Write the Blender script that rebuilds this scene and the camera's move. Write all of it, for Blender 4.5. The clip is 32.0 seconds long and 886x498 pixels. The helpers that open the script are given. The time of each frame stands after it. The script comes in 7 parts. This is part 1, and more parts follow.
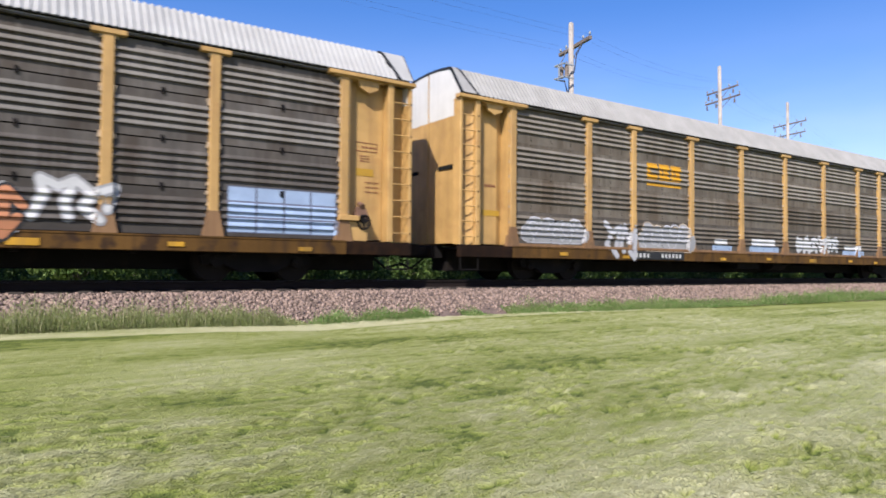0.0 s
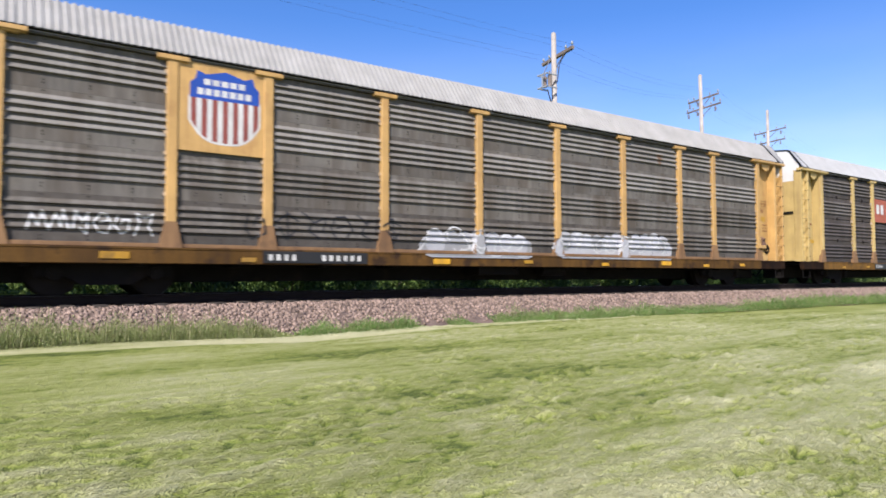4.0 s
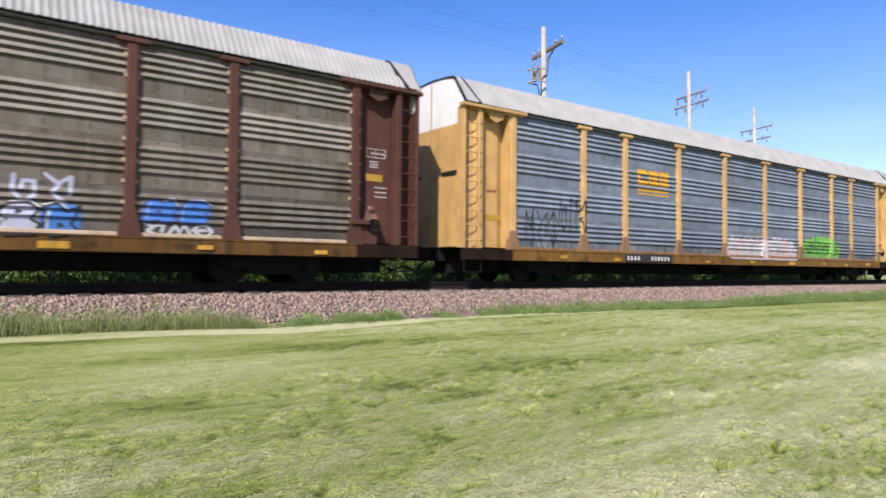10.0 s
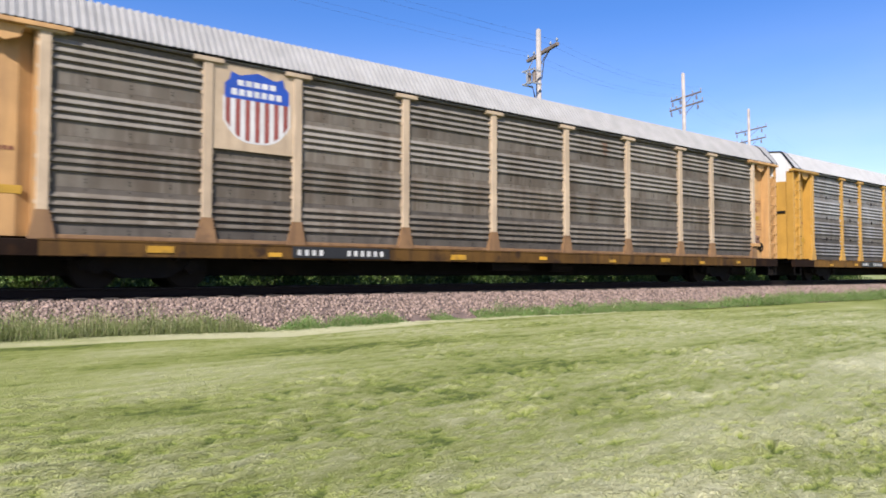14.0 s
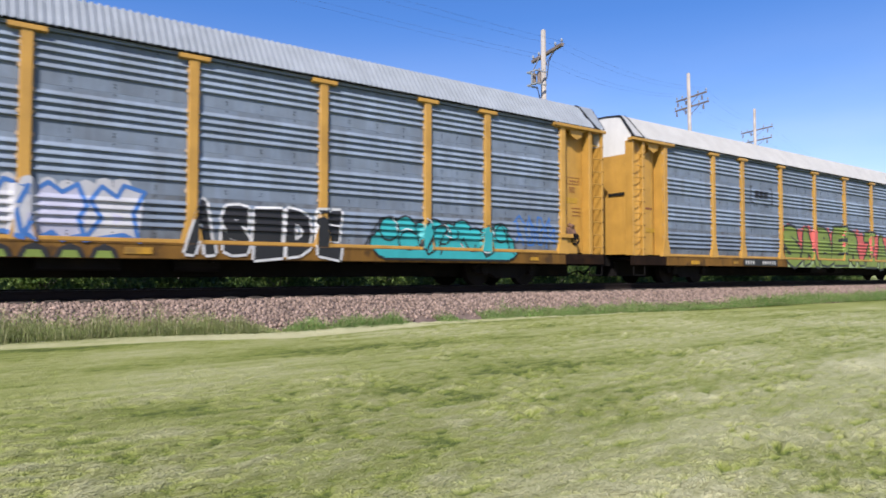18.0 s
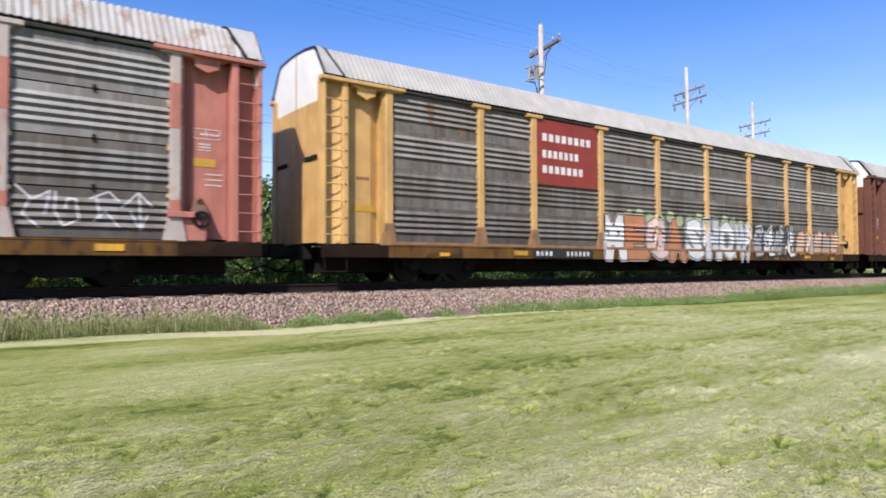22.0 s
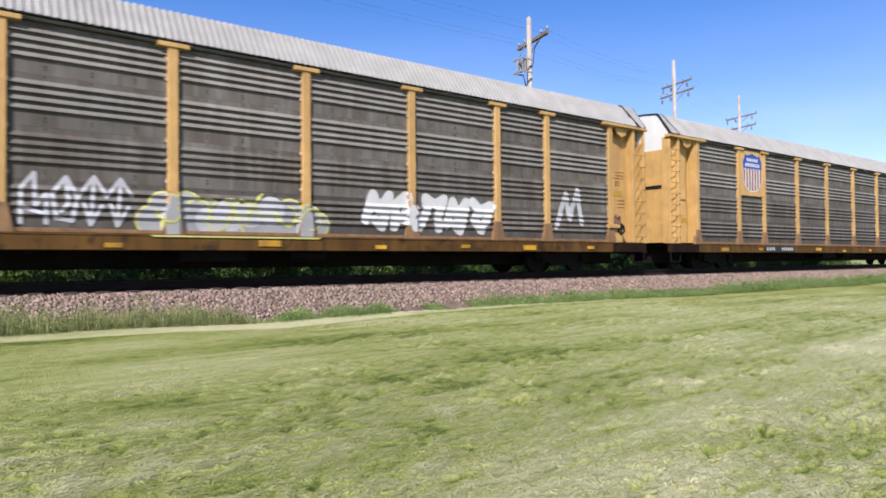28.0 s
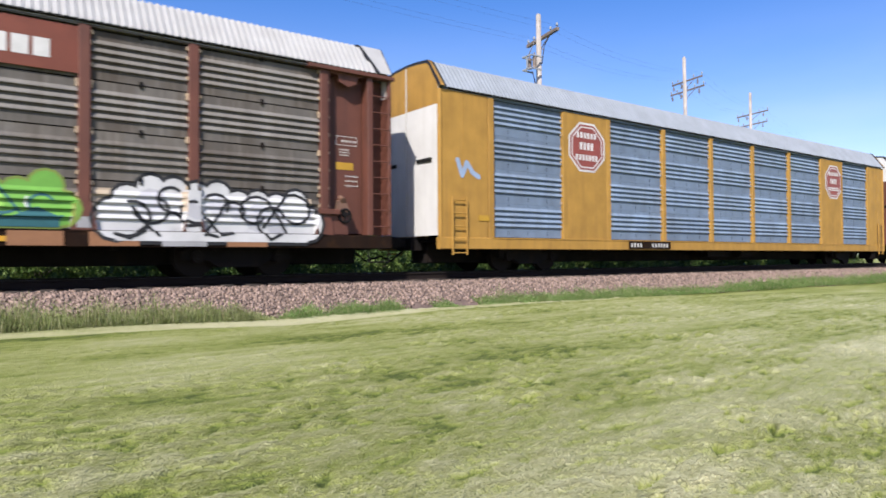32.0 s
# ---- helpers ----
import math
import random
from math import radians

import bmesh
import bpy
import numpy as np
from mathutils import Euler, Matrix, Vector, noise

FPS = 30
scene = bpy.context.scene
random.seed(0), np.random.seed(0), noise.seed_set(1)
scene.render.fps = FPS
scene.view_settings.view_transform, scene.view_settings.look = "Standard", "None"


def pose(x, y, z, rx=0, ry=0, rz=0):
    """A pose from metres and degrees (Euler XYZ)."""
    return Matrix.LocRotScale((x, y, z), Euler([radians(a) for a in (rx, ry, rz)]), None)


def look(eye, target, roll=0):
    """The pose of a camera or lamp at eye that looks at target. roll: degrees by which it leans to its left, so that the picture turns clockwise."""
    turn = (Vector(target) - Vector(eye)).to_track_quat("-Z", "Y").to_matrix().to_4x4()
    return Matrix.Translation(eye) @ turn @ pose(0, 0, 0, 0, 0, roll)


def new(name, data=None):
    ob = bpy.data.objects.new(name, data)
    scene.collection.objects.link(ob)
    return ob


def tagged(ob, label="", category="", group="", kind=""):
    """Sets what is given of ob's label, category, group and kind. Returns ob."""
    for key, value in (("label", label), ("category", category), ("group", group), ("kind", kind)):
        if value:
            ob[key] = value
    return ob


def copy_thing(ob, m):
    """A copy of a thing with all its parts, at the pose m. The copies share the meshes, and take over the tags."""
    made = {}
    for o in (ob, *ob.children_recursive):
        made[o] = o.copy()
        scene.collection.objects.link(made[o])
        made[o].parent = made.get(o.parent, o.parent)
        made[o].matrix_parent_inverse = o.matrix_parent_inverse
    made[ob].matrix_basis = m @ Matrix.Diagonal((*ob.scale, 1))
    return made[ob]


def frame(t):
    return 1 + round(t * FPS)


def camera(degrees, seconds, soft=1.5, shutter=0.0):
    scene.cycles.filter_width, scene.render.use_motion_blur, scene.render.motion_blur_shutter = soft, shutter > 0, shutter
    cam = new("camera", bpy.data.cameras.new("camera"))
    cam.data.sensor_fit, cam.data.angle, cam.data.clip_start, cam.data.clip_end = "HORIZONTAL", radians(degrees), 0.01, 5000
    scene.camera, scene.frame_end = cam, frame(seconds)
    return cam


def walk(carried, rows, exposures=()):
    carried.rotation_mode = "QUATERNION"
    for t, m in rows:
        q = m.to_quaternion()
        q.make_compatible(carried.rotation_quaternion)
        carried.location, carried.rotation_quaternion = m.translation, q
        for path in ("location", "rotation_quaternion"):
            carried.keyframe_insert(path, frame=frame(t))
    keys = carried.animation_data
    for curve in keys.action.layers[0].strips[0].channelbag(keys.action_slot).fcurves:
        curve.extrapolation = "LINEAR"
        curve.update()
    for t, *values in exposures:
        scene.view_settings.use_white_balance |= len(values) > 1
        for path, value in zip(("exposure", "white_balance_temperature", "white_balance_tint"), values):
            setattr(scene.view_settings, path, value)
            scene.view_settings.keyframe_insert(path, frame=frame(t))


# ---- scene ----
cam = camera(67.61, 32.0, soft=1.7, shutter=0.12)

# seconds, heading to the right of the track's normal, tilt, lean (degrees)
PATH = [
    (0, 33.76, 1.60, 0.51), (0.5, 33.77, 1.60, 0.22), (1, 34.00, 1.46, 0.05),
    (1.5, 34.19, 1.71, 0.03), (2, 34.32, 1.94, 0.12), (2.5, 34.35, 2.07, 0.09),
    (3, 34.62, 2.27, -0.30), (3.5, 34.91, 2.42, -0.32), (5.5, 34.87, 2.31, 0.18),
    (6, 35.14, 2.48, 0.00), (6.5, 35.29, 2.43, 0.05), (7, 35.48, 2.48, 0.06),
    (7.5, 35.57, 2.56, 0.19), (8, 35.66, 2.52, 0.17), (8.5, 35.70, 2.47, -0.11),
    (9, 35.61, 2.24, 0.23), (9.5, 36.02, 1.80, 0.35), (10, 36.08, 1.81, 0.49),
    (10.5, 36.01, 2.04, 0.41), (11, 35.89, 2.13, 0.33), (11.5, 35.95, 2.36, 0.35),
    (12, 35.94, 2.37, 0.36), (12.5, 35.97, 2.28, 0.46), (13, 36.11, 2.06, 0.40),
    (13.5, 36.29, 1.95, 0.27), (14, 36.39, 2.02, 0.14), (14.5, 36.20, 2.15, 0.21),
    (16.5, 35.68, 2.14, -0.01), (17, 35.86, 2.17, 0.05), (17.5, 35.98, 2.20, 0.16),
    (18, 35.95, 2.11, 0.05), (18.5, 35.97, 1.87, 0.00), (19, 36.10, 1.78, -0.15),
    (19.5, 36.31, 1.78, -0.23), (20, 36.29, 1.70, -0.22), (20.5, 36.16, 1.60, -0.18),
    (21, 36.11, 1.54, -0.12), (21.5, 36.11, 1.61, -0.14), (22, 36.08, 1.73, -0.27),
    (22.5, 36.03, 1.70, -0.12), (23, 36.02, 1.67, -0.18), (23.5, 36.03, 1.64, -0.17),
    (24, 36.07, 1.54, -0.15), (24.5, 36.30, 1.49, -0.24), (25, 36.41, 1.44, -0.26),
    (25.5, 36.55, 1.32, -0.30), (27.5, 37.09, 1.17, -0.69), (28, 37.05, 1.13, -0.48),
    (28.5, 36.89, 1.13, -0.60), (29, 36.82, 1.03, -0.68), (29.5, 36.75, 0.93, -0.63),
    (30, 36.67, 0.92, -0.46), (30.5, 36.55, 0.95, -0.54), (31, 36.56, 1.03, -0.74),
    (31.5, 36.38, 0.89, -0.29), (32, 36.28, 0.92, -0.36),
]
EYE = Vector((0, 0, 1.05))


def gaze(yaw, tilt, lean):
    a, b = radians(yaw), radians(tilt)
    return look(EYE, EYE + Vector((math.sin(a) * math.cos(b), math.cos(a) * math.cos(b), math.sin(b))), lean)


walk(cam, [(t, gaze(a, b, c)) for t, a, b, c in PATH], exposures=[(0, 0.78), (1, 0.87), (14, 0.85), (16.5, 0.72), (18, 0.68), (19, 0.48), (19.6, 0.55), (20, 0.66), (20.6, 0.85), (21, 0.88), (25, 0.88), (28, 0.79), (32, 0.81)])

# ---- light ----
SUN = Vector((-0.57, -0.456, 0.684)).normalized()
world = bpy.data.worlds.new("sky")
scene.world = world
world.use_nodes = True
wn = world.node_tree.nodes
sky = wn.new("ShaderNodeTexSky")
sky.sky_type = "NISHITA"
sky.sun_disc = False
sky.sun_elevation = math.asin(SUN.z)
sky.sun_rotation = math.atan2(SUN.x, SUN.y)
sky.air_density, sky.dust_density, sky.ozone_density = 1.0, 0.9, 3.0
tone = wn.new("ShaderNodeHueSaturation")
tone.inputs["Saturation"].default_value, tone.inputs["Value"].default_value = 1.3, 1.0
tone.inputs["Hue"].default_value = 0.509
world.node_tree.links.new(sky.outputs[0], tone.inputs["Color"])
# thin high haze, whiter and brighter towards the horizon
pale = wn.new("ShaderNodeHueSaturation")
pale.inputs["Saturation"].default_value, pale.inputs["Value"].default_value = 0.42, 1.12
world.node_tree.links.new(tone.outputs[0], pale.inputs["Color"])
where, part_, cirrus, low, veil = (wn.new("ShaderNode" + k) for k in ("TexCoord", "SeparateXYZ", "TexNoise", "MapRange", "Math"))
stretch = wn.new("ShaderNodeMapping")
stretch.inputs["Scale"].default_value = (2.0, 2.0, 7.0)
cirrus.inputs["Scale"].default_value, cirrus.inputs["Detail"].default_value = 1.6, 5.0
low.inputs["From Min"].default_value, low.inputs["From Max"].default_value = 0.36, 0.08
low.inputs["To Max"].default_value = 0.7
veil.operation, veil.use_clamp = "MULTIPLY", True
world.node_tree.links.new(where.outputs["Generated"], part_.inputs[0])
world.node_tree.links.new(where.outputs["Generated"], stretch.inputs[0])
world.node_tree.links.new(stretch.outputs[0], cirrus.inputs["Vector"])
world.node_tree.links.new(part_.outputs["Z"], low.inputs["Value"])
world.node_tree.links.new(low.outputs[0], veil.inputs[0])
world.node_tree.links.new(cirrus.outputs["Fac"], veil.inputs[1])
haze = wn.new("ShaderNodeMix")
haze.data_type = "RGBA"
world.node_tree.links.new(veil.outputs[0], haze.inputs[0])
world.node_tree.links.new(tone.outputs[0], haze.inputs[6])
world.node_tree.links.new(pale.outputs[0], haze.inputs[7])
tint = wn.new("ShaderNodeMix")
tint.data_type, tint.blend_type = "RGBA", "MULTIPLY"
tint.inputs[0].default_value, tint.inputs[7].default_value = 1.0, (1.0, 0.955, 1.05, 1)
world.node_tree.links.new(haze.outputs[2], tint.inputs[6])
world.node_tree.links.new(tint.outputs[2], wn["Background"].inputs[0])
wn["Background"].inputs[1].default_value = 0.11
sun = new("sun", bpy.data.lights.new("sun", "SUN"))
sun.data.energy, sun.data.angle, sun.data.color = 5.0, radians(0.53), (1.0, 0.938, 0.895)
sun.matrix_world = look((0, 0, 40), Vector((0, 0, 40)) - SUN)

# ---- materials ----


def see_through(m, col, share):
    n, l = m.node_tree.nodes, m.node_tree.links
    tr, mx = n.new("ShaderNodeBsdfTranslucent"), n.new("ShaderNodeMixShader")
    mx.inputs[0].default_value = share
    l.new(col, tr.inputs["Color"])
    l.new(n["Principled BSDF"].outputs[0], mx.inputs[1])
    l.new(tr.outputs[0], mx.inputs[2])
    l.new(mx.outputs[0], n["Material Output"].inputs["Surface"])


def surface(name, color, rough=0.6, metal=0.0, spread=0.14, scale=2.0, fine=30.0, bump=0.15, streak=0.0, streak_color=(0.06, 0.05, 0.04),
            spots=0.0, spot_color=(0.2, 0.08, 0.03), vary=0.0, island=0.0, spec=0.4, thin=0.0, grime=0.0):
    m = bpy.data.materials.new(name)
    m.use_nodes = True
    n, l = m.node_tree.nodes, m.node_tree.links
    b = n["Principled BSDF"]
    b.inputs["Roughness"].default_value, b.inputs["Metallic"].default_value = rough, metal
    b.inputs["Specular IOR Level"].default_value = spec
    tc, oi = n.new("ShaderNodeTexCoord"), n.new("ShaderNodeObjectInfo")
    comb = n.new("ShaderNodeCombineXYZ")
    mul = n.new("ShaderNodeMath")
    mul.operation, mul.inputs[1].default_value = "MULTIPLY", 37.0
    l.new(oi.outputs["Random"], mul.inputs[0])
    for k in range(3):
        l.new(mul.outputs[0], comb.inputs[k])
    add = n.new("ShaderNodeVectorMath")
    l.new(tc.outputs["Object"], add.inputs[0])
    l.new(comb.outputs[0], add.inputs[1])
    co = add.outputs[0]

    def tex(sc, detail=4.0, stretch=None):
        t = n.new("ShaderNodeTexNoise")
        t.inputs["Scale"].default_value, t.inputs["Detail"].default_value = sc, detail
        src = co
        if stretch:
            mp = n.new("ShaderNodeMapping")
            mp.inputs["Scale"].default_value = stretch
            l.new(co, mp.inputs[0])
            src = mp.outputs[0]
        l.new(src, t.inputs["Vector"])
        return t.outputs["Fac"]

    def ramp(fac, lo, hi, to=1.0):
        r = n.new("ShaderNodeMapRange")
        r.inputs["From Min"].default_value, r.inputs["From Max"].default_value, r.inputs["To Max"].default_value = lo, hi, to
        l.new(fac, r.inputs["Value"])
        return r.outputs[0]

    def mix(fac, a, c):
        x = n.new("ShaderNodeMix")
        x.data_type = "RGBA"
        for sock, val in ((x.inputs[0], fac), (x.inputs[6], a), (x.inputs[7], c)):
            if isinstance(val, (tuple, float, int)):
                sock.default_value = val if not isinstance(val, tuple) else (*val[:3], 1)
            else:
                l.new(val, sock)
        return x.outputs[2]

    dark = tuple(c * (1 - spread) for c in color)
    light = tuple(min(1, c * (1 + spread)) for c in color)
    col = mix(ramp(tex(scale), 0.3, 0.7), dark, light)
    grain = tex(fine, 2.0)
    col = mix(ramp(grain, 0.35, 0.75, spread * 1.2), col, tuple(c * 0.55 for c in color))
    if streak:
        col = mix(ramp(tex(1.0, 5.0, (5.0, 5.0, 0.45)), 0.46, 0.72, streak), col, streak_color)
    if grime:
        col = mix(ramp(tex(1.0, 6.0, (1.6, 1.6, 0.22)), 0.42, 0.68, grime), col, tuple(c * k for c, k in zip(color, (0.52, 0.43, 0.35))))
        col = mix(ramp(tex(1.0, 4.0, (9.0, 9.0, 0.8)), 0.5, 0.75, grime * 0.7), col, tuple(min(1, c * 1.45) for c in color))
    if spots:
        col = mix(ramp(tex(2.6, 6.0), 0.56, 0.66, spots), col, spot_color)
    if vary:
        hs = n.new("ShaderNodeHueSaturation")
        r = n.new("ShaderNodeMapRange")
        r.inputs["To Min"].default_value, r.inputs["To Max"].default_value = 1 - vary, 1 + vary
        l.new(oi.outputs["Random"], r.inputs["Value"])
        l.new(r.outputs[0], hs.inputs["Value"])
        l.new(col, hs.inputs["Color"])
        col = hs.outputs[0]
    if island:
        g = n.new("ShaderNodeNewGeometry")
        hs = n.new("ShaderNodeHueSaturation")
        r = n.new("ShaderNodeMapRange")
        r.inputs["To Min"].default_value, r.inputs["To Max"].default_value = 1 - island, 1 + island
        l.new(g.outputs["Random Per Island"], r.inputs["Value"])
        l.new(r.outputs[0], hs.inputs["Value"])
        l.new(col, hs.inputs["Color"])
        col = hs.outputs[0]
    l.new(col, b.inputs["Base Color"])
    if bump:
        bp = n.new("ShaderNodeBump")
        bp.inputs["Strength"].default_value, bp.inputs["Distance"].default_value = bump, 0.01
        l.new(grain, bp.inputs["Height"])
        l.new(bp.outputs[0], b.inputs["Normal"])
    if thin:
        # light passes through leaves
        see_through(m, col, thin)
    return m


YELLOW = surface("yellow_paint", (0.385, 0.235, 0.083), 0.55, streak=0.3, streak_color=(0.130, 0.065, 0.026), spots=0.2, vary=0.08)
YELLOW_PALE = surface("faded_yellow_paint", (0.377, 0.273, 0.104), 0.6, streak=0.35, streak_color=(0.163, 0.104, 0.052), vary=0.06)
YELLOW_NEW = surface("fresh_yellow_paint", (0.358, 0.198, 0.039), 0.45, streak=0.15, streak_color=(0.163, 0.091, 0.033), vary=0.05)
YELLOW_DULL = surface("dull_yellow_paint", (0.30, 0.168, 0.036), 0.65, streak=0.3, streak_color=(0.15, 0.085, 0.028), vary=0.04, spec=0.25)
ORANGE_DUSTY = surface("dusty_orange_paint", (0.390, 0.221, 0.085), 0.65, streak=0.4, streak_color=(0.130, 0.072, 0.039), vary=0.06)
DUSTY_POST = surface("pale_dusty_post_paint", (0.36, 0.275, 0.185), 0.7, streak=0.4, streak_color=(0.130, 0.091, 0.058), vary=0.08)
WORN_POST = surface("worn_pink_and_white_paint", (0.299, 0.260, 0.240), 0.7, streak=0.5, streak_color=(0.195, 0.085, 0.065), spots=0.8, spot_color=(0.247, 0.098, 0.072))
STAINED = surface("rust_stained_yellow_paint", (0.18, 0.10, 0.045), 0.7, streak=0.6, streak_color=(0.08, 0.04, 0.02), spots=0.6, spot_color=(0.09, 0.05, 0.025))
BROWN = surface("oxide_brown_paint", (0.094, 0.033, 0.021), 0.6, streak=0.4, streak_color=(0.033, 0.016, 0.013), vary=0.08)
BROWN_DARK = surface("dark_oxide_brown_paint", (0.062, 0.026, 0.018), 0.7, streak=0.4, streak_color=(0.026, 0.014, 0.011), vary=0.08, spec=0.2)
PINK = surface("faded_red_paint", (0.299, 0.111, 0.085), 0.7, streak=0.4, streak_color=(0.143, 0.052, 0.039), spots=0.25, vary=0.06)
SILL = surface("dirty_sill_paint", (0.085, 0.044, 0.012), 0.8, spread=0.3, streak=0.8, streak_color=(0.034, 0.019, 0.010), spots=0.9, spot_color=(0.026, 0.015, 0.009), scale=1.1, spec=0.12)
SILL_CLEAN = surface("sill_paint", (0.13, 0.066, 0.014), 0.7, spread=0.25, streak=0.6, streak_color=(0.045, 0.025, 0.011), spots=0.75, spot_color=(0.035, 0.021, 0.011), scale=1.1, spec=0.15)
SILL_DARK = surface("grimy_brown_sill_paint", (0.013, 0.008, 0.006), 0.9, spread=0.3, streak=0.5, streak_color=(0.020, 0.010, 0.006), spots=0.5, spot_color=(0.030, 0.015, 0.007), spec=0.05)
REFLECTOR = surface("dirty_yellow_patch", (0.40, 0.21, 0.012), 0.6, streak=0.5, spots=0.5, spot_color=(0.078, 0.046, 0.019), vary=0.3)
GALV = {
    "dark": surface("dark_weathered_steel", (0.075, 0.067, 0.06), 0.72, 0.0, 0.25, streak=0.6, streak_color=(0.046, 0.039, 0.036), vary=0.16, grime=0.75, spec=0.25),
    "brown": surface("grimy_brown_steel", (0.055, 0.047, 0.044), 0.72, 0.0, 0.3, streak=0.65, streak_color=(0.033, 0.026, 0.023), vary=0.22, grime=0.75, spec=0.25),
    "grey": surface("weathered_steel", (0.105, 0.096, 0.085), 0.72, 0.0, 0.22, streak=0.55, streak_color=(0.065, 0.058, 0.055), vary=0.14, grime=0.75, spec=0.25),
    "light": surface("pale_galvanised_steel", (0.158, 0.154, 0.150), 0.72, 0.0, 0.18, streak=0.45, streak_color=(0.104, 0.098, 0.094), vary=0.12, grime=0.75, spec=0.25),
    "warm": surface("brownish_steel", (0.112, 0.097, 0.078), 0.72, 0.0, 0.22, streak=0.55, streak_color=(0.085, 0.065, 0.049), vary=0.12, grime=0.75, spec=0.25),
    "clean": surface("clean_bluish_steel", (0.118, 0.158, 0.22), 0.72, 0.0, 0.12, streak=0.3, streak_color=(0.095, 0.125, 0.165), vary=0.06, grime=0.2, spec=0.25),
    "blue": surface("blue_grey_galvanised_steel", (0.130, 0.163, 0.214), 0.72, 0.0, 0.16, streak=0.4, streak_color=(0.117, 0.137, 0.156), vary=0.1, grime=0.35, spec=0.25),
    "slate": surface("slate_grey_galvanised_steel", (0.116, 0.138, 0.172), 0.72, 0.0, 0.16, streak=0.4, streak_color=(0.117, 0.137, 0.156), vary=0.1, grime=0.35, spec=0.25),
}
# lighter copy of each steel: sunlight on the ribs put into the colour
LIT_RIB = {k: surface("sunlit_rib_steel_" + k, c, 0.72, 0.0, 0.15, streak=0.35, streak_color=tuple(v * 0.6 for v in c), vary=0.1, grime=0.35, spec=0.25)
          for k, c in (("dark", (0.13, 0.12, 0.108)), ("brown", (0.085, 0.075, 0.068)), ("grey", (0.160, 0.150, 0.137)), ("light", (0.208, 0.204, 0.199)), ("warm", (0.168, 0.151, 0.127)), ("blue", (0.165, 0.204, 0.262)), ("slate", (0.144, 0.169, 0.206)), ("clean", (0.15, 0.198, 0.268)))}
# darker, browner, spotted copy of each steel, for the lowest panel row
DARKER_LOW = {k: surface("darker_low_steel_" + k, c, 0.8, 0.0, 0.35, scale=1.3, streak=0.65, streak_color=(0.033, 0.026, 0.021), spots=0.65, spot_color=d, vary=0.2)
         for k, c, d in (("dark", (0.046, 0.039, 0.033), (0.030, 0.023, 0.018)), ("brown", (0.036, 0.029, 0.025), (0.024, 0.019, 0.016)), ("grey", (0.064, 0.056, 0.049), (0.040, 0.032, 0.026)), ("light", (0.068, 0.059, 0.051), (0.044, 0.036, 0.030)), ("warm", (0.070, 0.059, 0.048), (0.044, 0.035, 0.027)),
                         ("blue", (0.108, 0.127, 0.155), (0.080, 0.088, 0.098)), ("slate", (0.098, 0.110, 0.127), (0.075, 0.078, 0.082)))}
ROOFS = {
    "white": surface("white_roof_paint", (0.302, 0.302, 0.298), 0.8, 0, 0.08, streak=0.2, streak_color=(0.260, 0.247, 0.234), spec=0.2),
    "grey": surface("galvanised_roof", (0.245, 0.241, 0.233), 0.8, 0.0, 0.12, streak=0.3, streak_color=(0.215, 0.202, 0.189), spec=0.2),
    "bright": surface("bright_galvanised_roof", (0.276, 0.279, 0.283), 0.8, 0.0, 0.08, streak=0.15, streak_color=(0.260, 0.260, 0.260), spec=0.2),
    "rust": surface("rusty_white_roof", (0.275, 0.270, 0.260), 0.8, 0, 0.1, streak=0.35, streak_color=(0.227, 0.143, 0.098), spots=0.6, spot_color=(0.156, 0.078, 0.046), spec=0.2),
    "blue": surface("blue_galvanised_roof", (0.20, 0.222, 0.25), 0.8, 0.0, 0.1, streak=0.2, streak_color=(0.16, 0.18, 0.2), spec=0.2),
}
WHITE = surface("white_paint", (0.507, 0.501, 0.481), 0.5, 0, 0.06, streak=0.15, streak_color=(0.260, 0.227, 0.195))
STENCIL = surface("white_stencil_paint", (0.442, 0.436, 0.416), 0.6, 0, 0.1, spots=0.3, spot_color=(0.195, 0.182, 0.163))
BLACK = surface("black_paint", (0.013, 0.013, 0.014), 0.55, 0, 0.3)
# near-black: the shade inside the car is put into the colour
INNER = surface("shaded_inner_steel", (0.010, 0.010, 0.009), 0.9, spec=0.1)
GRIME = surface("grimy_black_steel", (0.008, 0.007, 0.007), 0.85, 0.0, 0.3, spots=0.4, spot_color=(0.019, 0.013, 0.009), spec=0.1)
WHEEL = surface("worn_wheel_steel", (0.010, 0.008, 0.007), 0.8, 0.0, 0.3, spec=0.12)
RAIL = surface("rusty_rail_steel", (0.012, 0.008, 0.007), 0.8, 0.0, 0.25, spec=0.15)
RAILHEAD = surface("polished_rail_head", (0.06, 0.057, 0.055), 0.5, 0.6, 0.1)
RUST = surface("rust_stain", (0.115, 0.07, 0.045), 0.8, 0, 0.3)
TIMBER = surface("creosoted_timber", (0.046, 0.036, 0.029), 0.85, 0, 0.35, fine=18)
POLE_WOOD = surface("weathered_pole_wood", (0.316, 0.290, 0.263), 0.85, 0, 0.2, streak=0.5, streak_color=(0.117, 0.098, 0.085))
ARM_WOOD = surface("dark_crossarm_wood", (0.167, 0.133, 0.111), 0.85, 0, 0.25)
PORCELAIN = surface("pale_insulator_glaze", (0.234, 0.254, 0.273), 0.35, 0, 0.05)
WIRE = surface("dull_wire", (0.065, 0.065, 0.072), 0.6, 0.4, 0.1)


def paint(name, c, rough=0.5):
    return surface(name, c, rough, 0, 0.12, bump=0.05, spots=0.15, spot_color=tuple(v * 0.5 for v in c))


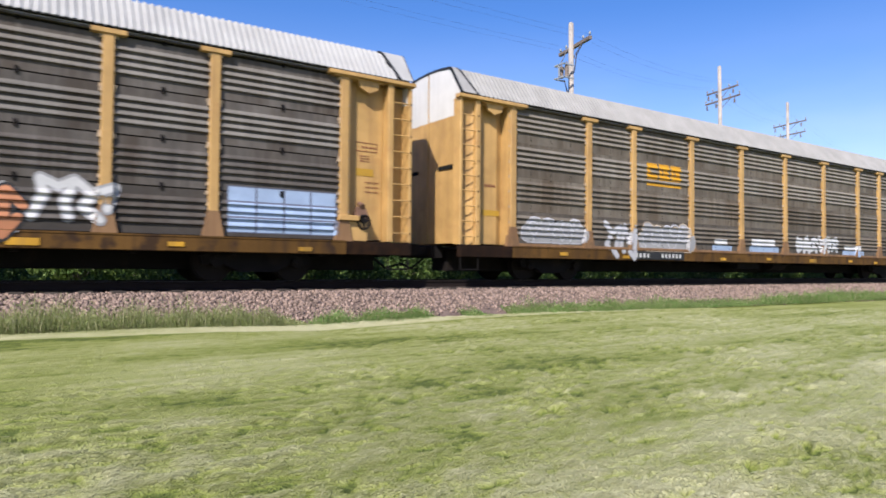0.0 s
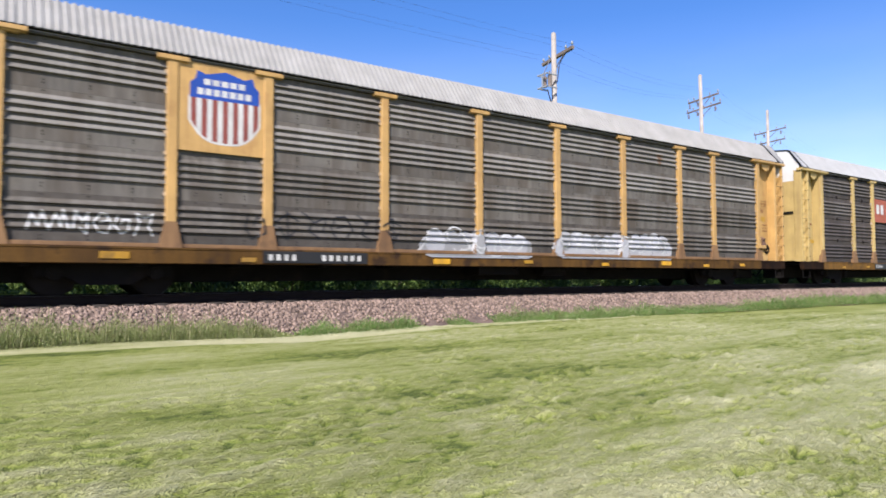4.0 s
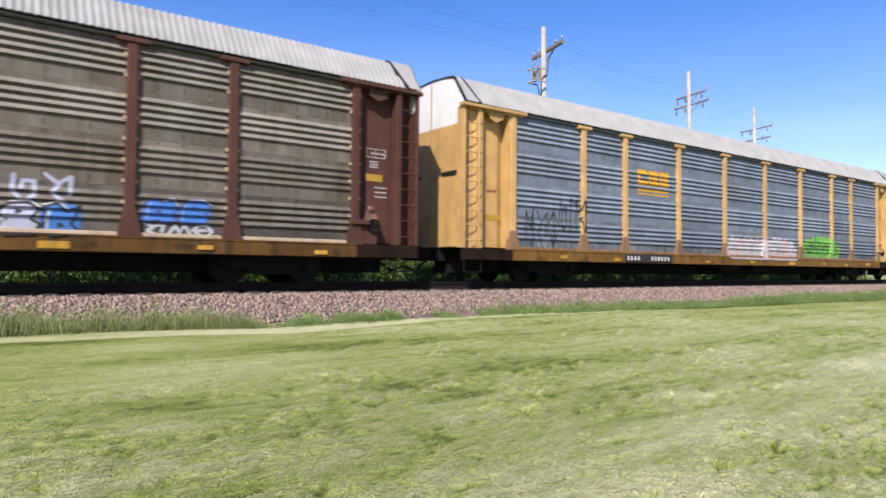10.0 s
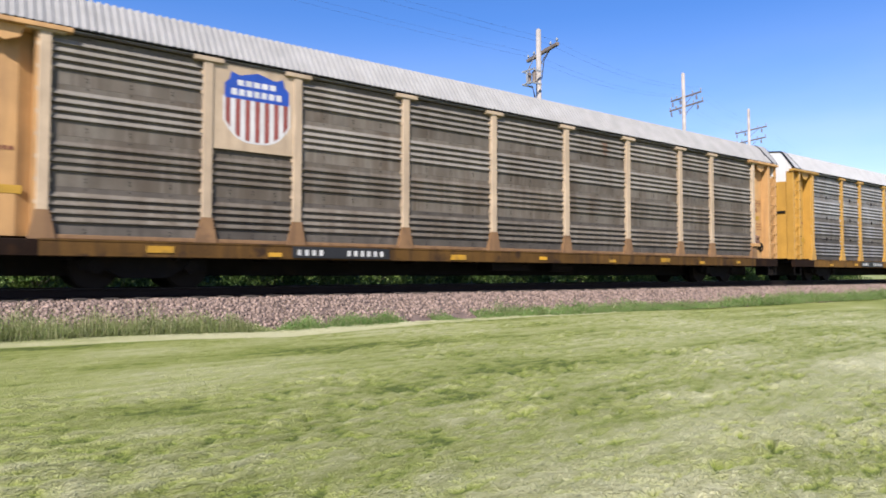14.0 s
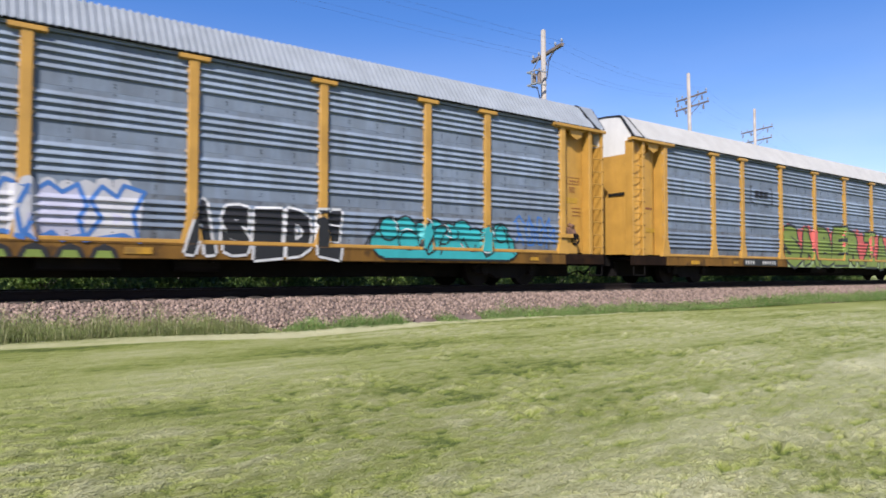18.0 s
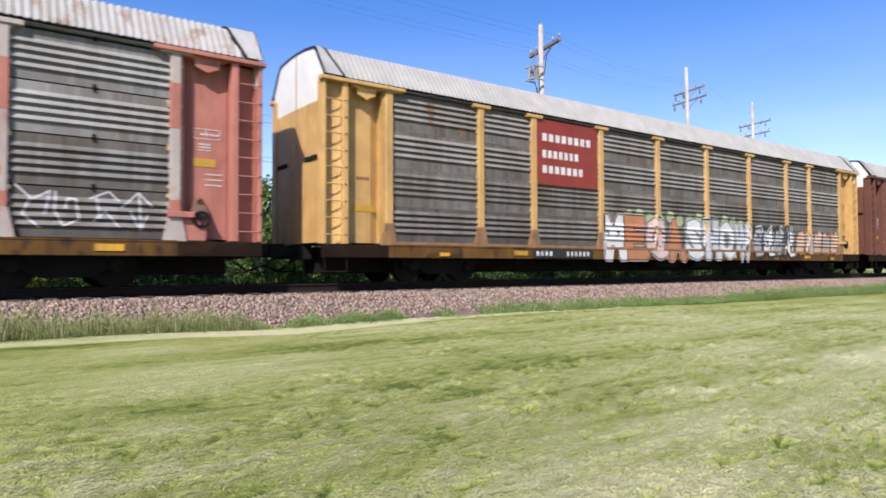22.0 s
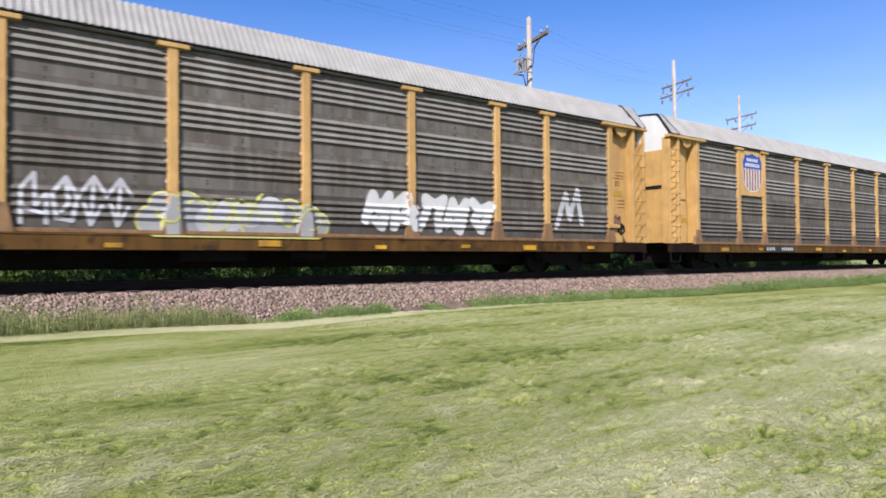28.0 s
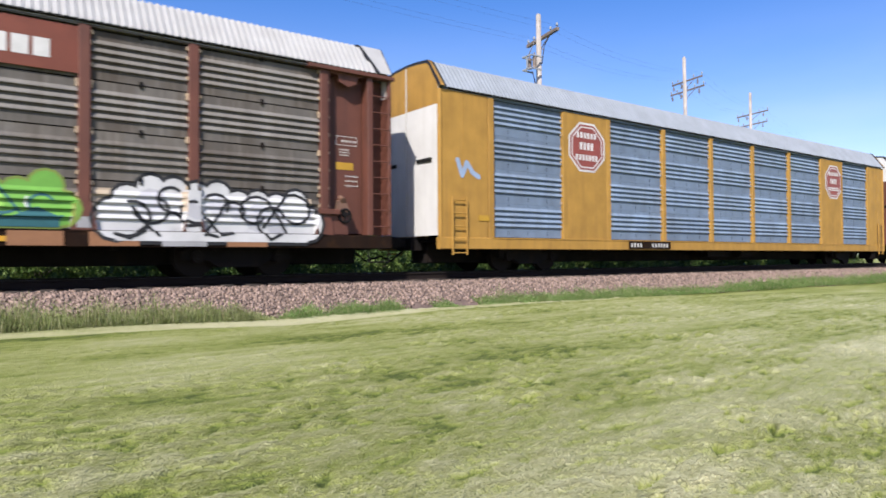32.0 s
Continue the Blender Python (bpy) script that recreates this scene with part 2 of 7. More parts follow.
SPRAY = {
    "white": paint("white_spray", (0.429, 0.429, 0.429)), "black": paint("black_spray", (0.013, 0.013, 0.014)),
    "grey": paint("grey_spray", (0.234, 0.234, 0.240)), "silver": paint("silver_spray", (0.338, 0.338, 0.358)),
    "blue": paint("blue_spray", (0.033, 0.111, 0.312)), "pale_blue": paint("pale_blue_spray", (0.234, 0.305, 0.429)),
    "lavender": paint("lavender_spray", (0.286, 0.273, 0.429)), "purple": paint("purple_spray", (0.176, 0.091, 0.273)),
    "teal": paint("teal_spray", (0.026, 0.260, 0.273)), "dark_teal": paint("dark_teal_spray", (0.019, 0.085, 0.098)),
    "green": paint("green_spray", (0.104, 0.260, 0.039)), "olive": paint("olive_green_spray", (0.130, 0.176, 0.033)),
    "pale_green": paint("pale_green_spray", (0.234, 0.299, 0.143)), "lime": paint("lime_spray", (0.195, 0.377, 0.065)),
    "red": paint("coral_red_spray", (0.403, 0.078, 0.065)), "orange": paint("orange_spray", (0.429, 0.143, 0.026)),
    "rust": paint("rust_orange_spray", (0.299, 0.124, 0.058)), "tan": paint("tan_spray", (0.358, 0.286, 0.208)),
    "yellow": paint("pale_yellow_spray", (0.390, 0.377, 0.117)), "pink": paint("pale_pink_spray", (0.403, 0.299, 0.280)),
    "slate": paint("slate_spray", (0.075, 0.08, 0.11)), "brown": paint("brown_orange_spray", (0.20, 0.095, 0.045)), "ochre": paint("ochre_spray", (0.16, 0.085, 0.025)), "pale_lavender": paint("pale_lavender_spray", (0.30, 0.30, 0.38)),
    "navy": paint("navy_spray", (0.039, 0.046, 0.130)),
}
SIGN = {
    "red": paint("sign_red", (0.19, 0.045, 0.035)), "blue": paint("sign_blue", (0.013, 0.052, 0.273)), "white": paint("sign_white", (0.46, 0.455, 0.44)),
    "orange": paint("sign_orange", (0.481, 0.234, 0.010)), "rail_red": paint("faded_sign_red", (0.273, 0.065, 0.033)), "brown": paint("sign_brown", (0.130, 0.036, 0.019)),
    "dark_red": paint("sign_dark_red", (0.169, 0.023, 0.013)), "black": paint("sign_black", (0.016, 0.016, 0.019)), "slate": paint("sign_slate", (0.046, 0.058, 0.078)),
    "decal": paint("decal_yellow", (0.33, 0.19, 0.02)),
}

# ---- mesh tools ----


class Geo:
    def __init__(self):
        self.v, self.f, self.m = [], [], []

    def poly(self, pts, mat=0):
        k = len(self.v)
        self.v += [tuple(p) for p in pts]
        self.f.append(tuple(range(k, k + len(pts))))
        self.m.append(mat)

    def loft(self, a, b, mat=0, caps=True):
        k, n = len(self.v), len(a)
        self.v += [tuple(p) for p in a] + [tuple(p) for p in b]
        for i in range(n):
            j = (i + 1) % n
            self.f.append((k + i, k + j, k + n + j, k + n + i))
        self.m += [mat] * n
        if caps:
            self.f += [tuple(range(k + n - 1, k - 1, -1)), tuple(range(k + n, k + 2 * n))]
            self.m += [mat] * 2

    def box(self, x0, x1, y0, y1, z0, z1, mat=0, ch=0.0):
        if not ch:
            self.loft([(x0, y0, z0), (x1, y0, z0), (x1, y1, z0), (x0, y1, z0)], [(x0, y0, z1), (x1, y0, z1), (x1, y1, z1), (x0, y1, z1)], mat)
            return
        dx, dy, dz = x1 - x0, y1 - y0, z1 - z0

        def ring(p0, p1, q0, q1):
            return [(p0 + ch, q0), (p1 - ch, q0), (p1, q0 + ch), (p1, q1 - ch), (p1 - ch, q1), (p0 + ch, q1), (p0, q1 - ch), (p0, q0 + ch)]
        if dz >= dx and dz >= dy:
            r = ring(x0, x1, y0, y1)
            self.loft([(a, b, z0) for a, b in r], [(a, b, z1) for a, b in r], mat)
        elif dx >= dy:
            r = ring(y0, y1, z0, z1)
            self.loft([(x0, a, b) for a, b in r], [(x1, a, b) for a, b in r], mat)
        else:
            r = ring(x0, x1, z0, z1)
            self.loft([(a, y0, b) for a, b in r], [(a, y1, b) for a, b in r], mat)

    def prism(self, pts, axis, a, b, mat=0):
        put = {"x": lambda p, q: (q, p[0], p[1]), "y": lambda p, q: (p[0], q, p[1]), "z": lambda p, q: (p[0], p[1], q)}[axis]
        self.loft([put(p, a) for p in pts], [put(p, b) for p in pts], mat)

    def cyl(self, p0, p1, r0, r1=None, n=8, mat=0):
        p0, p1 = Vector(p0), Vector(p1)
        r1 = r0 if r1 is None else r1
        q = (p1 - p0).to_track_quat("Z", "Y")
        ring = [q @ Vector((math.cos(6.28319 * i / n), math.sin(6.28319 * i / n), 0)) for i in range(n)]
        self.loft([p0 + r0 * c for c in ring], [p1 + r1 * c for c in ring], mat)

    def mesh(self, name, mats, smooth=False):
        me = bpy.data.meshes.new(name)
        me.from_pydata(self.v, [], self.f)
        for m in mats:
            me.materials.append(m)
        me.polygons.foreach_set("material_index", self.m)
        bm = bmesh.new()
        bm.from_mesh(me)
        bmesh.ops.recalc_face_normals(bm, faces=bm.faces)
        bm.to_mesh(me)
        bm.free()
        if smooth:
            me.polygons.foreach_set("use_smooth", [True] * len(me.polygons))
        return me


STORE = {}


def stored(key, make):
    if key not in STORE:
        STORE[key] = make()
    return STORE[key]


def part(name, me, parent=None, label="", m=None):
    ob = new(name, me)
    ob.parent = parent
    if m is not None:
        ob.matrix_basis = m
    if label:
        tagged(ob, label)
    return ob


def thing(name, label, category, group="", kind="", m=None):
    ob = new(name)
    if m is not None:
        ob.matrix_basis = m
    return tagged(ob, label, category, group, kind)


def tri_mesh(name, tris, mats, idx=None, attr=None):
    """tris: n x 3 x 3 array of loose triangles."""
    n = len(tris)
    me = bpy.data.meshes.new(name)
    me.vertices.add(n * 3)
    me.vertices.foreach_set("co", tris.reshape(-1).astype(np.float32))
    me.loops.add(n * 3)
    me.loops.foreach_set("vertex_index", np.arange(n * 3, dtype=np.int32))
    me.polygons.add(n)
    me.polygons.foreach_set("loop_start", np.arange(0, n * 3, 3, dtype=np.int32))
    for m in mats:
        me.materials.append(m)
    if idx is not None:
        me.polygons.foreach_set("material_index", idx.astype(np.int32))
    if attr is not None:
        a = me.attributes.new("dry", "FLOAT", "POINT")
        a.data.foreach_set("value", np.repeat(attr, 3).astype(np.float32))
    me.update()
    me.validate()
    return me

# ---- ground ----
RAIL_TOP, TRACK_Y = 0.72, 14.96


def grass_mat(name, fine, rich=0.0, bright=1.0):
    m = bpy.data.materials.new(name)
    m.use_nodes = True
    n, l = m.node_tree.nodes, m.node_tree.links
    b = n["Principled BSDF"]
    b.inputs["Roughness"].default_value, b.inputs["Specular IOR Level"].default_value = 0.75, 0.15
    at = n.new("ShaderNodeAttribute")
    at.attribute_name = "dry"
    tc = n.new("ShaderNodeTexCoord")
    t1 = n.new("ShaderNodeTexNoise")
    t1.inputs["Scale"].default_value, t1.inputs["Detail"].default_value = fine, 5.0
    l.new(tc.outputs["Object"], t1.inputs["Vector"])
    g = n.new("ShaderNodeNewGeometry")
    mm = n.new("ShaderNodeMath")
    mm.operation = "MULTIPLY_ADD"
    l.new(g.outputs["Random Per Island"] if rich else t1.outputs["Fac"], mm.inputs[0])
    mm.inputs[1].default_value = 0.18 if rich else 0.3
    ad = n.new("ShaderNodeMath")
    ad.operation = "SUBTRACT"
    l.new(at.outputs["Fac"], ad.inputs[0])
    ad.inputs[1].default_value = 0.09 if rich else 0.15
    l.new(ad.outputs[0], mm.inputs[2])
    r = n.new("ShaderNodeValToRGB")
    e = r.color_ramp.elements
    # darkest stop: shade in the lawn's hollows, put into the colour
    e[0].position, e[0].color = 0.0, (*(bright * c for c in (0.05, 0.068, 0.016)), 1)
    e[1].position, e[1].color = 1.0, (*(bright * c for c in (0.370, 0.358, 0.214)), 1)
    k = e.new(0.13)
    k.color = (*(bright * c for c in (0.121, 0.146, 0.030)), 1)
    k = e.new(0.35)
    k.color = (*(bright * c for c in (0.194, 0.210, 0.068)), 1)
    k = e.new(0.62)
    k.color = (*(bright * c for c in (0.263, 0.268, 0.130)), 1)
    l.new(mm.outputs[0], r.inputs[0])
    l.new(r.outputs[0], b.inputs["Base Color"])
    if rich:
        see_through(m, r.outputs[0], rich)
    else:
        bp = n.new("ShaderNodeBump")
        bp.inputs["Strength"].default_value, bp.inputs["Distance"].default_value = 0.7, 0.03
        l.new(t1.outputs["Fac"], bp.inputs["Height"])
        l.new(bp.outputs[0], b.inputs["Normal"])
    return m


def strip_edge(x):
    """Where the mown lawn ends and the strip of straw begins."""
    return float(np.interp(x, [-4, 0.5, 2, 3, 4.4, 6, 8, 11, 15, 30], [11.0, 10.65, 10.45, 10.4, 10.15, 10.45, 10.85, 11.15, 11.25, 11.3])) + 0.05 * noise.noise((x * 0.8, 0, 4))


def strip_wide(x):
    return float(np.interp(x, [0, 4, 8, 12, 16, 20], [1.1, 0.9, 0.6, 0.4, 0.2, 0.05]))


def dryness(x, y):
    """How dry the mown grass is, 0 green to 1 straw: swaths along the track, clippings, bare spots."""
    a = noise.noise((x * 0.16, y * 1.15 - x * 0.10, 3.1))
    b = noise.noise((x * 0.9, y * 1.6, 9.7))
    c = noise.noise((x * 0.33, y * 0.45, 21.0))
    e = noise.noise((x * 0.22 + y * 0.15, y * 4.5 - x * 0.5, 44))
    f = noise.noise((x * 0.9 + y * 0.3, y * 7.5 - x * 0.6, 71))
    d = 0.27 + 0.14 * e + 0.26 * a + 0.14 * b + 0.22 * c + 0.20 * f
    d += 0.15 * max(0.0, 1 - max(0.0, y - 3.0) / 1.6) * (0.7 + 0.6 * b)
    d += 0.08 * max(0.0, min(1.0, (x - 4.0) / 4.0)) * max(0.0, min(1.0, (9.5 - y) / 3))
    for px, py, r, k in ((1.09, 4.43, 0.28, 0.35), (4.95, 3.4, 0.3, 0.3), (11.7, 8.2, 1.5, 0.3), (15.5, 6.3, 1.6, 0.25), (3.5, 4.4, 0.3, -0.3), (8.6, 4.9, 0.8, 0.2)):
        q = ((x - px) ** 2 + (1.6 * (y - py)) ** 2) / (r * r)
        if q < 9:
            d += k * math.exp(-q)
    d += 0.22 * max(0.0, 1 - max(0.0, math.hypot(x, y) - 3.0) / 1.5)
    u = (y - strip_edge(x)) / strip_wide(x) if y > 9.2 else -9
    if -0.08 < u < 1.3:
        d += (0.55 + 0.2 * noise.noise((x * 1.6, y * 2, 1))) * min(1.0, (u + 0.08) / 0.1)
    elif -0.8 < u <= -0.08:
        d -= 0.12 * (1 + u / 0.8)
    return min(1.0, max(0.0, d))


LAWN = grass_mat("mown_grass", 14.0)
BLADES = grass_mat("grass_blades", 5.0, 0.3)
STRAW = grass_mat("cut_grass_straw", 5.0, 0.08, 1.12)
xs = [-3000, -800, -250, -80, -30, -12, -4] + [0.4 * i - 3.6 for i in range(110)] + [44, 52, 64, 90, 150, 300, 800, 3000]
ys = [-3000, -600, -120, -40, -12, -4, 0, 1.2] + [2 + 0.28 * i for i in range(36)] + [12.5, 14, 16, 18, 20, 24, 30, 40, 60, 100, 200, 500, 1200, 3500]
gv, gd = [], []
for y in ys:
    for x in xs:
        near = -4 < x < 44 and 1.9 < y < 12
        gv.append((x, y, 0.035 * noise.noise((x * 0.35, y * 0.35, 0)) - 0.04 if near else -0.02))
        gd.append(dryness(x, y) if -12 <= x <= 60 and 1 < y < 14 else 0.35 + 0.2 * noise.noise((x * 0.02, y * 0.02, 0)))
nx = len(xs)
gf = [(j * nx + i, j * nx + i + 1, (j + 1) * nx + i + 1, (j + 1) * nx + i) for j in range(len(ys) - 1) for i in range(nx - 1)]
gm = bpy.data.meshes.new("ground")
gm.from_pydata(gv, [], gf)
gm.materials.append(LAWN)
gm.attributes.new("dry", "FLOAT", "POINT").data.foreach_set("value", gd)
gm.polygons.foreach_set("use_smooth", [True] * len(gm.polygons))
tagged(new("ground", gm), "mown pale green lawn with dry clippings beside the railway", "lawn", kind="structure")

rng = np.random.default_rng(5)


def mottle(x, y):
    """How thickly matted clippings lie: most close by and far along the track."""
    k = max(0.0, min(1.0, (6.4 - y) / 2.0)) + 0.8 * max(0.0, min(1.0, (x - 2.5) / 4.0))
    k = min(1.0, 0.30 + k) * (0.8 + 0.8 * noise.noise((x * 0.5, y * 0.9, 31)))
    return max(0.0, min(1.2, k))


def turf(x, y):
    """Height, dryness and cover of clippings on the matted lawn at one place; the hollows' shade is put into the
    dryness.
    """
    k = mottle(x, y)
    u, v = x + 0.35 * y, y - 0.22 * x
    # drawn-out tufts of clippings with ragged hollows between them
    big = noise.noise((u * 2.1, v * 5.5, 12))
    mid = noise.noise((u * 5.0 + 0.7 * big, v * 12.0, 3))
    fine = noise.noise((u * 15, v * 30, 7))
    hair = noise.noise((x * 46, y * 55, 17))
    pile = 0.55 * big + 0.6 * mid + 0.3 * fine
    rough = max(0.0, 0.35 + 1.3 * noise.noise((u * 0.9, v * 1.9, 55)))
    lump = noise.noise((u * 7.5 + 0.5 * mid, v * 10.0, 91))
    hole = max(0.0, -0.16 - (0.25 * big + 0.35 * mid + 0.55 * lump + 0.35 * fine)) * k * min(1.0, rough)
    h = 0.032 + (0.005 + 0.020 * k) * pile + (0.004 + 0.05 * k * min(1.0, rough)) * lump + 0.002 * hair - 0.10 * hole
    # hollows turn greener, then darker still, as if shaded
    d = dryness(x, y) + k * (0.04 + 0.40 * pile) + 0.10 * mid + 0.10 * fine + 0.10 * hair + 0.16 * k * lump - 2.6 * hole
    return max(h, -0.012), min(1.0, max(0.0, d)), max(0.0, pile + 0.25 + 0.5 * lump - 4 * hole) * k


def blade_field(name, label, n, place, length, width, tilt, mat, category):
    xy = place(n)
    n = len(xy)
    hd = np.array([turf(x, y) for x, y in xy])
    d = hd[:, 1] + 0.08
    z = np.array([0.035 * noise.noise((x * 0.35, y * 0.35, 0)) - 0.012 for x, y in xy]) + hd[:, 0]
    a = rng.uniform(0, 6.283, n)
    ln = rng.uniform(*length, n)
    tl = rng.uniform(*tilt, n)
    tipdir = np.stack([np.cos(a) * np.sin(tl), np.sin(a) * np.sin(tl), np.cos(tl)], 1)
    side = np.stack([-np.sin(a), np.cos(a), np.zeros(n)], 1) * (rng.uniform(*width, n) / 2)[:, None]
    base = np.stack([xy[:, 0], xy[:, 1], z], 1)
    tris = np.stack([base - side, base + side, base + tipdir * ln[:, None]], 1)
    return tagged(new(name, tri_mesh(name, tris, [mat], attr=np.clip(d + rng.normal(0, 0.07, n), 0, 1))), label, category, kind="stuff")


def in_view(n):
    # a wedge in front of the path, denser close by
    r = 2.5 * (16.0 / 2.5) ** rng.uniform(0, 1, n)
    th = np.radians(rng.uniform(-1, 74, n))
    p = np.stack([r * np.sin(th), r * np.cos(th)], 1)
    return p[(p[:, 1] < 11.5) & (p[:, 0] < 32)]


blade_field("grass_blades", "short mown grass blades, green mixed with straw", 40000, in_view, (0.015, 0.035), (0.003, 0.007), (0.95, 1.5), BLADES, "grass")


def clippings(n):
    """Loose cut strands, lying in drifts where the mat is thick."""
    p = in_view(n)
    r = np.hypot(p[:, 0], p[:, 1])
    p = p[r < 13]
    lie = np.array([turf(x, y) for x, y in p])
    keep = rng.uniform(0, 0.42, len(p)) < lie[:, 2]
    return p[keep], lie[keep]


xy, hd = clippings(230000)
n = len(xy)
z = np.array([0.035 * noise.noise((x * 0.35, y * 0.35, 0)) - 0.012 for x, y in xy]) + hd[:, 0] + rng.uniform(-0.002, 0.007, n)
turn = rng.normal(0.15, 0.75, n) + np.where(rng.uniform(0, 1, n) < 0.5, 0, math.pi)
ln, rise = rng.uniform(0.03, 0.085, n), rng.normal(0.0, 0.07, n)
along = np.stack([np.cos(turn), np.sin(turn), rise], 1) * ln[:, None] / 2
side = np.stack([-np.sin(turn), np.cos(turn), np.zeros(n)], 1) * rng.uniform(0.0015, 0.0042, n)[:, None]
mid = np.stack([xy[:, 0], xy[:, 1], z], 1)
arch = np.array([0, 0, 0.003])
tris = np.concatenate([np.stack([mid - along, mid + side + arch, mid - side + arch], 1), np.stack([mid + along, mid - side + arch, mid + side + arch], 1)])
straw = np.clip(hd[:, 1] * 0.75 + 0.17 + rng.normal(0, 0.09, n), 0, 1)
tagged(new("grass_clippings", tri_mesh("grass_clippings", tris, [STRAW], attr=np.concatenate([straw, straw]))), "pale dry grass clippings left in drifts by the mower", "grass clippings", kind="stuff")

# the mown surface itself, a fine mat that grows coarser with distance
rr = 2.0 * (13.5 / 2.0) ** (np.arange(400) / 399)
aa = np.radians(np.linspace(-3, 76, 570))
tv, td, index = [], [], {}
gx, gy = np.outer(rr, np.sin(aa)), np.outer(rr, np.cos(aa))
gx, gy = gx * 1.9 ** np.linspace(0, 1, 400)[:, None], gy
edge = np.array([strip_edge(x) + 1.25 * strip_wide(x) for x in np.linspace(-4, 32, 200)])
inside = (gy < np.interp(gx, np.linspace(-4, 32, 200), edge)) & (gx < 27)
for i in range(400):
    for j in range(570):
        if inside[i, j]:
            x, y = float(gx[i, j]), float(gy[i, j])
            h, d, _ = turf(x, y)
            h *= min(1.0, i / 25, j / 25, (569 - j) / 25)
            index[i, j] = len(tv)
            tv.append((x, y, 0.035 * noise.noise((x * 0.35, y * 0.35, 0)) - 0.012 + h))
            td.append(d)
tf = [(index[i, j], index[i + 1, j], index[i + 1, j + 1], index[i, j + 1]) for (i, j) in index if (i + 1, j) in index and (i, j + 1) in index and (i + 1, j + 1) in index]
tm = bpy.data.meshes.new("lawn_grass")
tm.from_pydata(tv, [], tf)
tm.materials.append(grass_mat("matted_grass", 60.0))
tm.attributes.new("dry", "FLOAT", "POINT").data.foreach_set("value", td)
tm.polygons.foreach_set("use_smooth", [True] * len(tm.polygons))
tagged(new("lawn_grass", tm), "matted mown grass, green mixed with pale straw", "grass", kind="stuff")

# ---- railway ----
BALLAST = surface("ballast_bed", (0.111, 0.079, 0.065), 0.9, 0, 0.3, scale=6, fine=22, bump=0.8)
STONE = surface("pinkish_ballast_stone", (0.185, 0.133, 0.107), 0.85, 0, 0.2, scale=8, fine=60, bump=0.2, island=0.45)
g = Geo()
g.prism([(11.75, -0.05), (12.05, 0.10), (13.25, 0.45), (13.6, 0.48), (16.3, 0.48), (16.7, 0.45), (18.3, -0.05)], "x", -640, 720)
bed = tagged(new("ballast_bed", g.mesh("ballast_bed", [BALLAST])), "raised bed of pinkish grey crushed stone under the track", "ballast", kind="structure")


def bed_height(y):
    return np.interp(y, [11.3, 11.75, 12.05, 13.25, 13.6, 16.3], [-0.02, -0.03, 0.10, 0.45, 0.48, 0.48])


n = 30000
sx, sy = rng.uniform(-1.5, 44, n), 11.3 + 2.75 * rng.uniform(0, 1, n) ** 0.9
keep = (sy > 11.9 + 0.2 * np.sin(sx * 0.9) + rng.normal(0, 0.15, n)) & (sx < 44)
sx, sy = sx[keep], sy[keep]
n = len(sx)
cube = np.array([(x, y, z) for x in (-1, 1) for y in (-1, 1) for z in (-1, 1)], float)
quads = [(0, 1, 3), (0, 3, 2), (4, 6, 7), (4, 7, 5), (0, 4, 5), (0, 5, 1), (2, 3, 7), (2, 7, 6), (0, 2, 6), (0, 6, 4), (1, 5, 7), (1, 7, 3)]
size = rng.uniform(0.016, 0.037, n)
corner = cube[None] * rng.uniform(0.55, 1.15, (n, 8, 3)) * size[:, None, None]
ang = rng.uniform(0, 6.283, (n, 2))
ca, sa, cb, sb = np.cos(ang[:, 0]), np.sin(ang[:, 0]), np.cos(ang[:, 1]), np.sin(ang[:, 1])
zero, one = np.zeros(n), np.ones(n)
rz = np.stack([ca, -sa, zero, sa, ca, zero, zero, zero, one], 1).reshape(n, 3, 3)
rx = np.stack([one, zero, zero, zero, cb, -sb, zero, sb, cb], 1).reshape(n, 3, 3)
corner = np.einsum("nij,njk,nlk->nli", rz, rx, corner) + np.stack([sx, sy, bed_height(sy) + size * 0.35], 1)[:, None]
me = bpy.data.meshes.new("ballast_stones")
me.vertices.add(n * 8)
me.vertices.foreach_set("co", corner.reshape(-1).astype(np.float32))
tri = (np.arange(n)[:, None, None] * 8 + np.array(quads)[None]).reshape(-1)
me.loops.add(len(tri))
me.loops.foreach_set("vertex_index", tri.astype(np.int32))
me.polygons.add(len(tri) // 3)
me.polygons.foreach_set("loop_start", np.arange(0, len(tri), 3, dtype=np.int32))
me.materials.append(STONE)
me.update()
me.validate()
tagged(new("ballast_stones", me), "loose pinkish grey crushed stones on the track shoulder", "stones", kind="stuff")

track = thing("railway_track", "rusty steel rails on dark timber sleepers in crushed stone", "railway track", kind="structure", m=pose(0, TRACK_Y, 0))
for s in (-1, 1):
    c = s * 0.755
    g = Geo()
    z = RAIL_TOP
    prof = [(-0.076, z - 0.18), (0.076, z - 0.18), (0.07, z - 0.165), (0.012, z - 0.145), (0.01, z - 0.045), (0.036, z - 0.035), (0.037, z - 0.004),
            (-0.037, z - 0.004), (-0.036, z - 0.035), (-0.01, z - 0.045), (-0.012, z - 0.145), (-0.07, z - 0.165)]
    g.prism([(c + a, b) for a, b in prof], "x", -640, 720)
    g.box(-640, 720, c - 0.03, c + 0.03, z - 0.004, z, 1)
    part("rail", g.mesh("rail", [RAIL, RAILHEAD]), track)
g = Geo()
g.box(-0.115, 0.115, -1.3, 1.3, 0.38, 0.545, 0, 0.012)
sleeper = g.mesh("sleeper", [TIMBER])
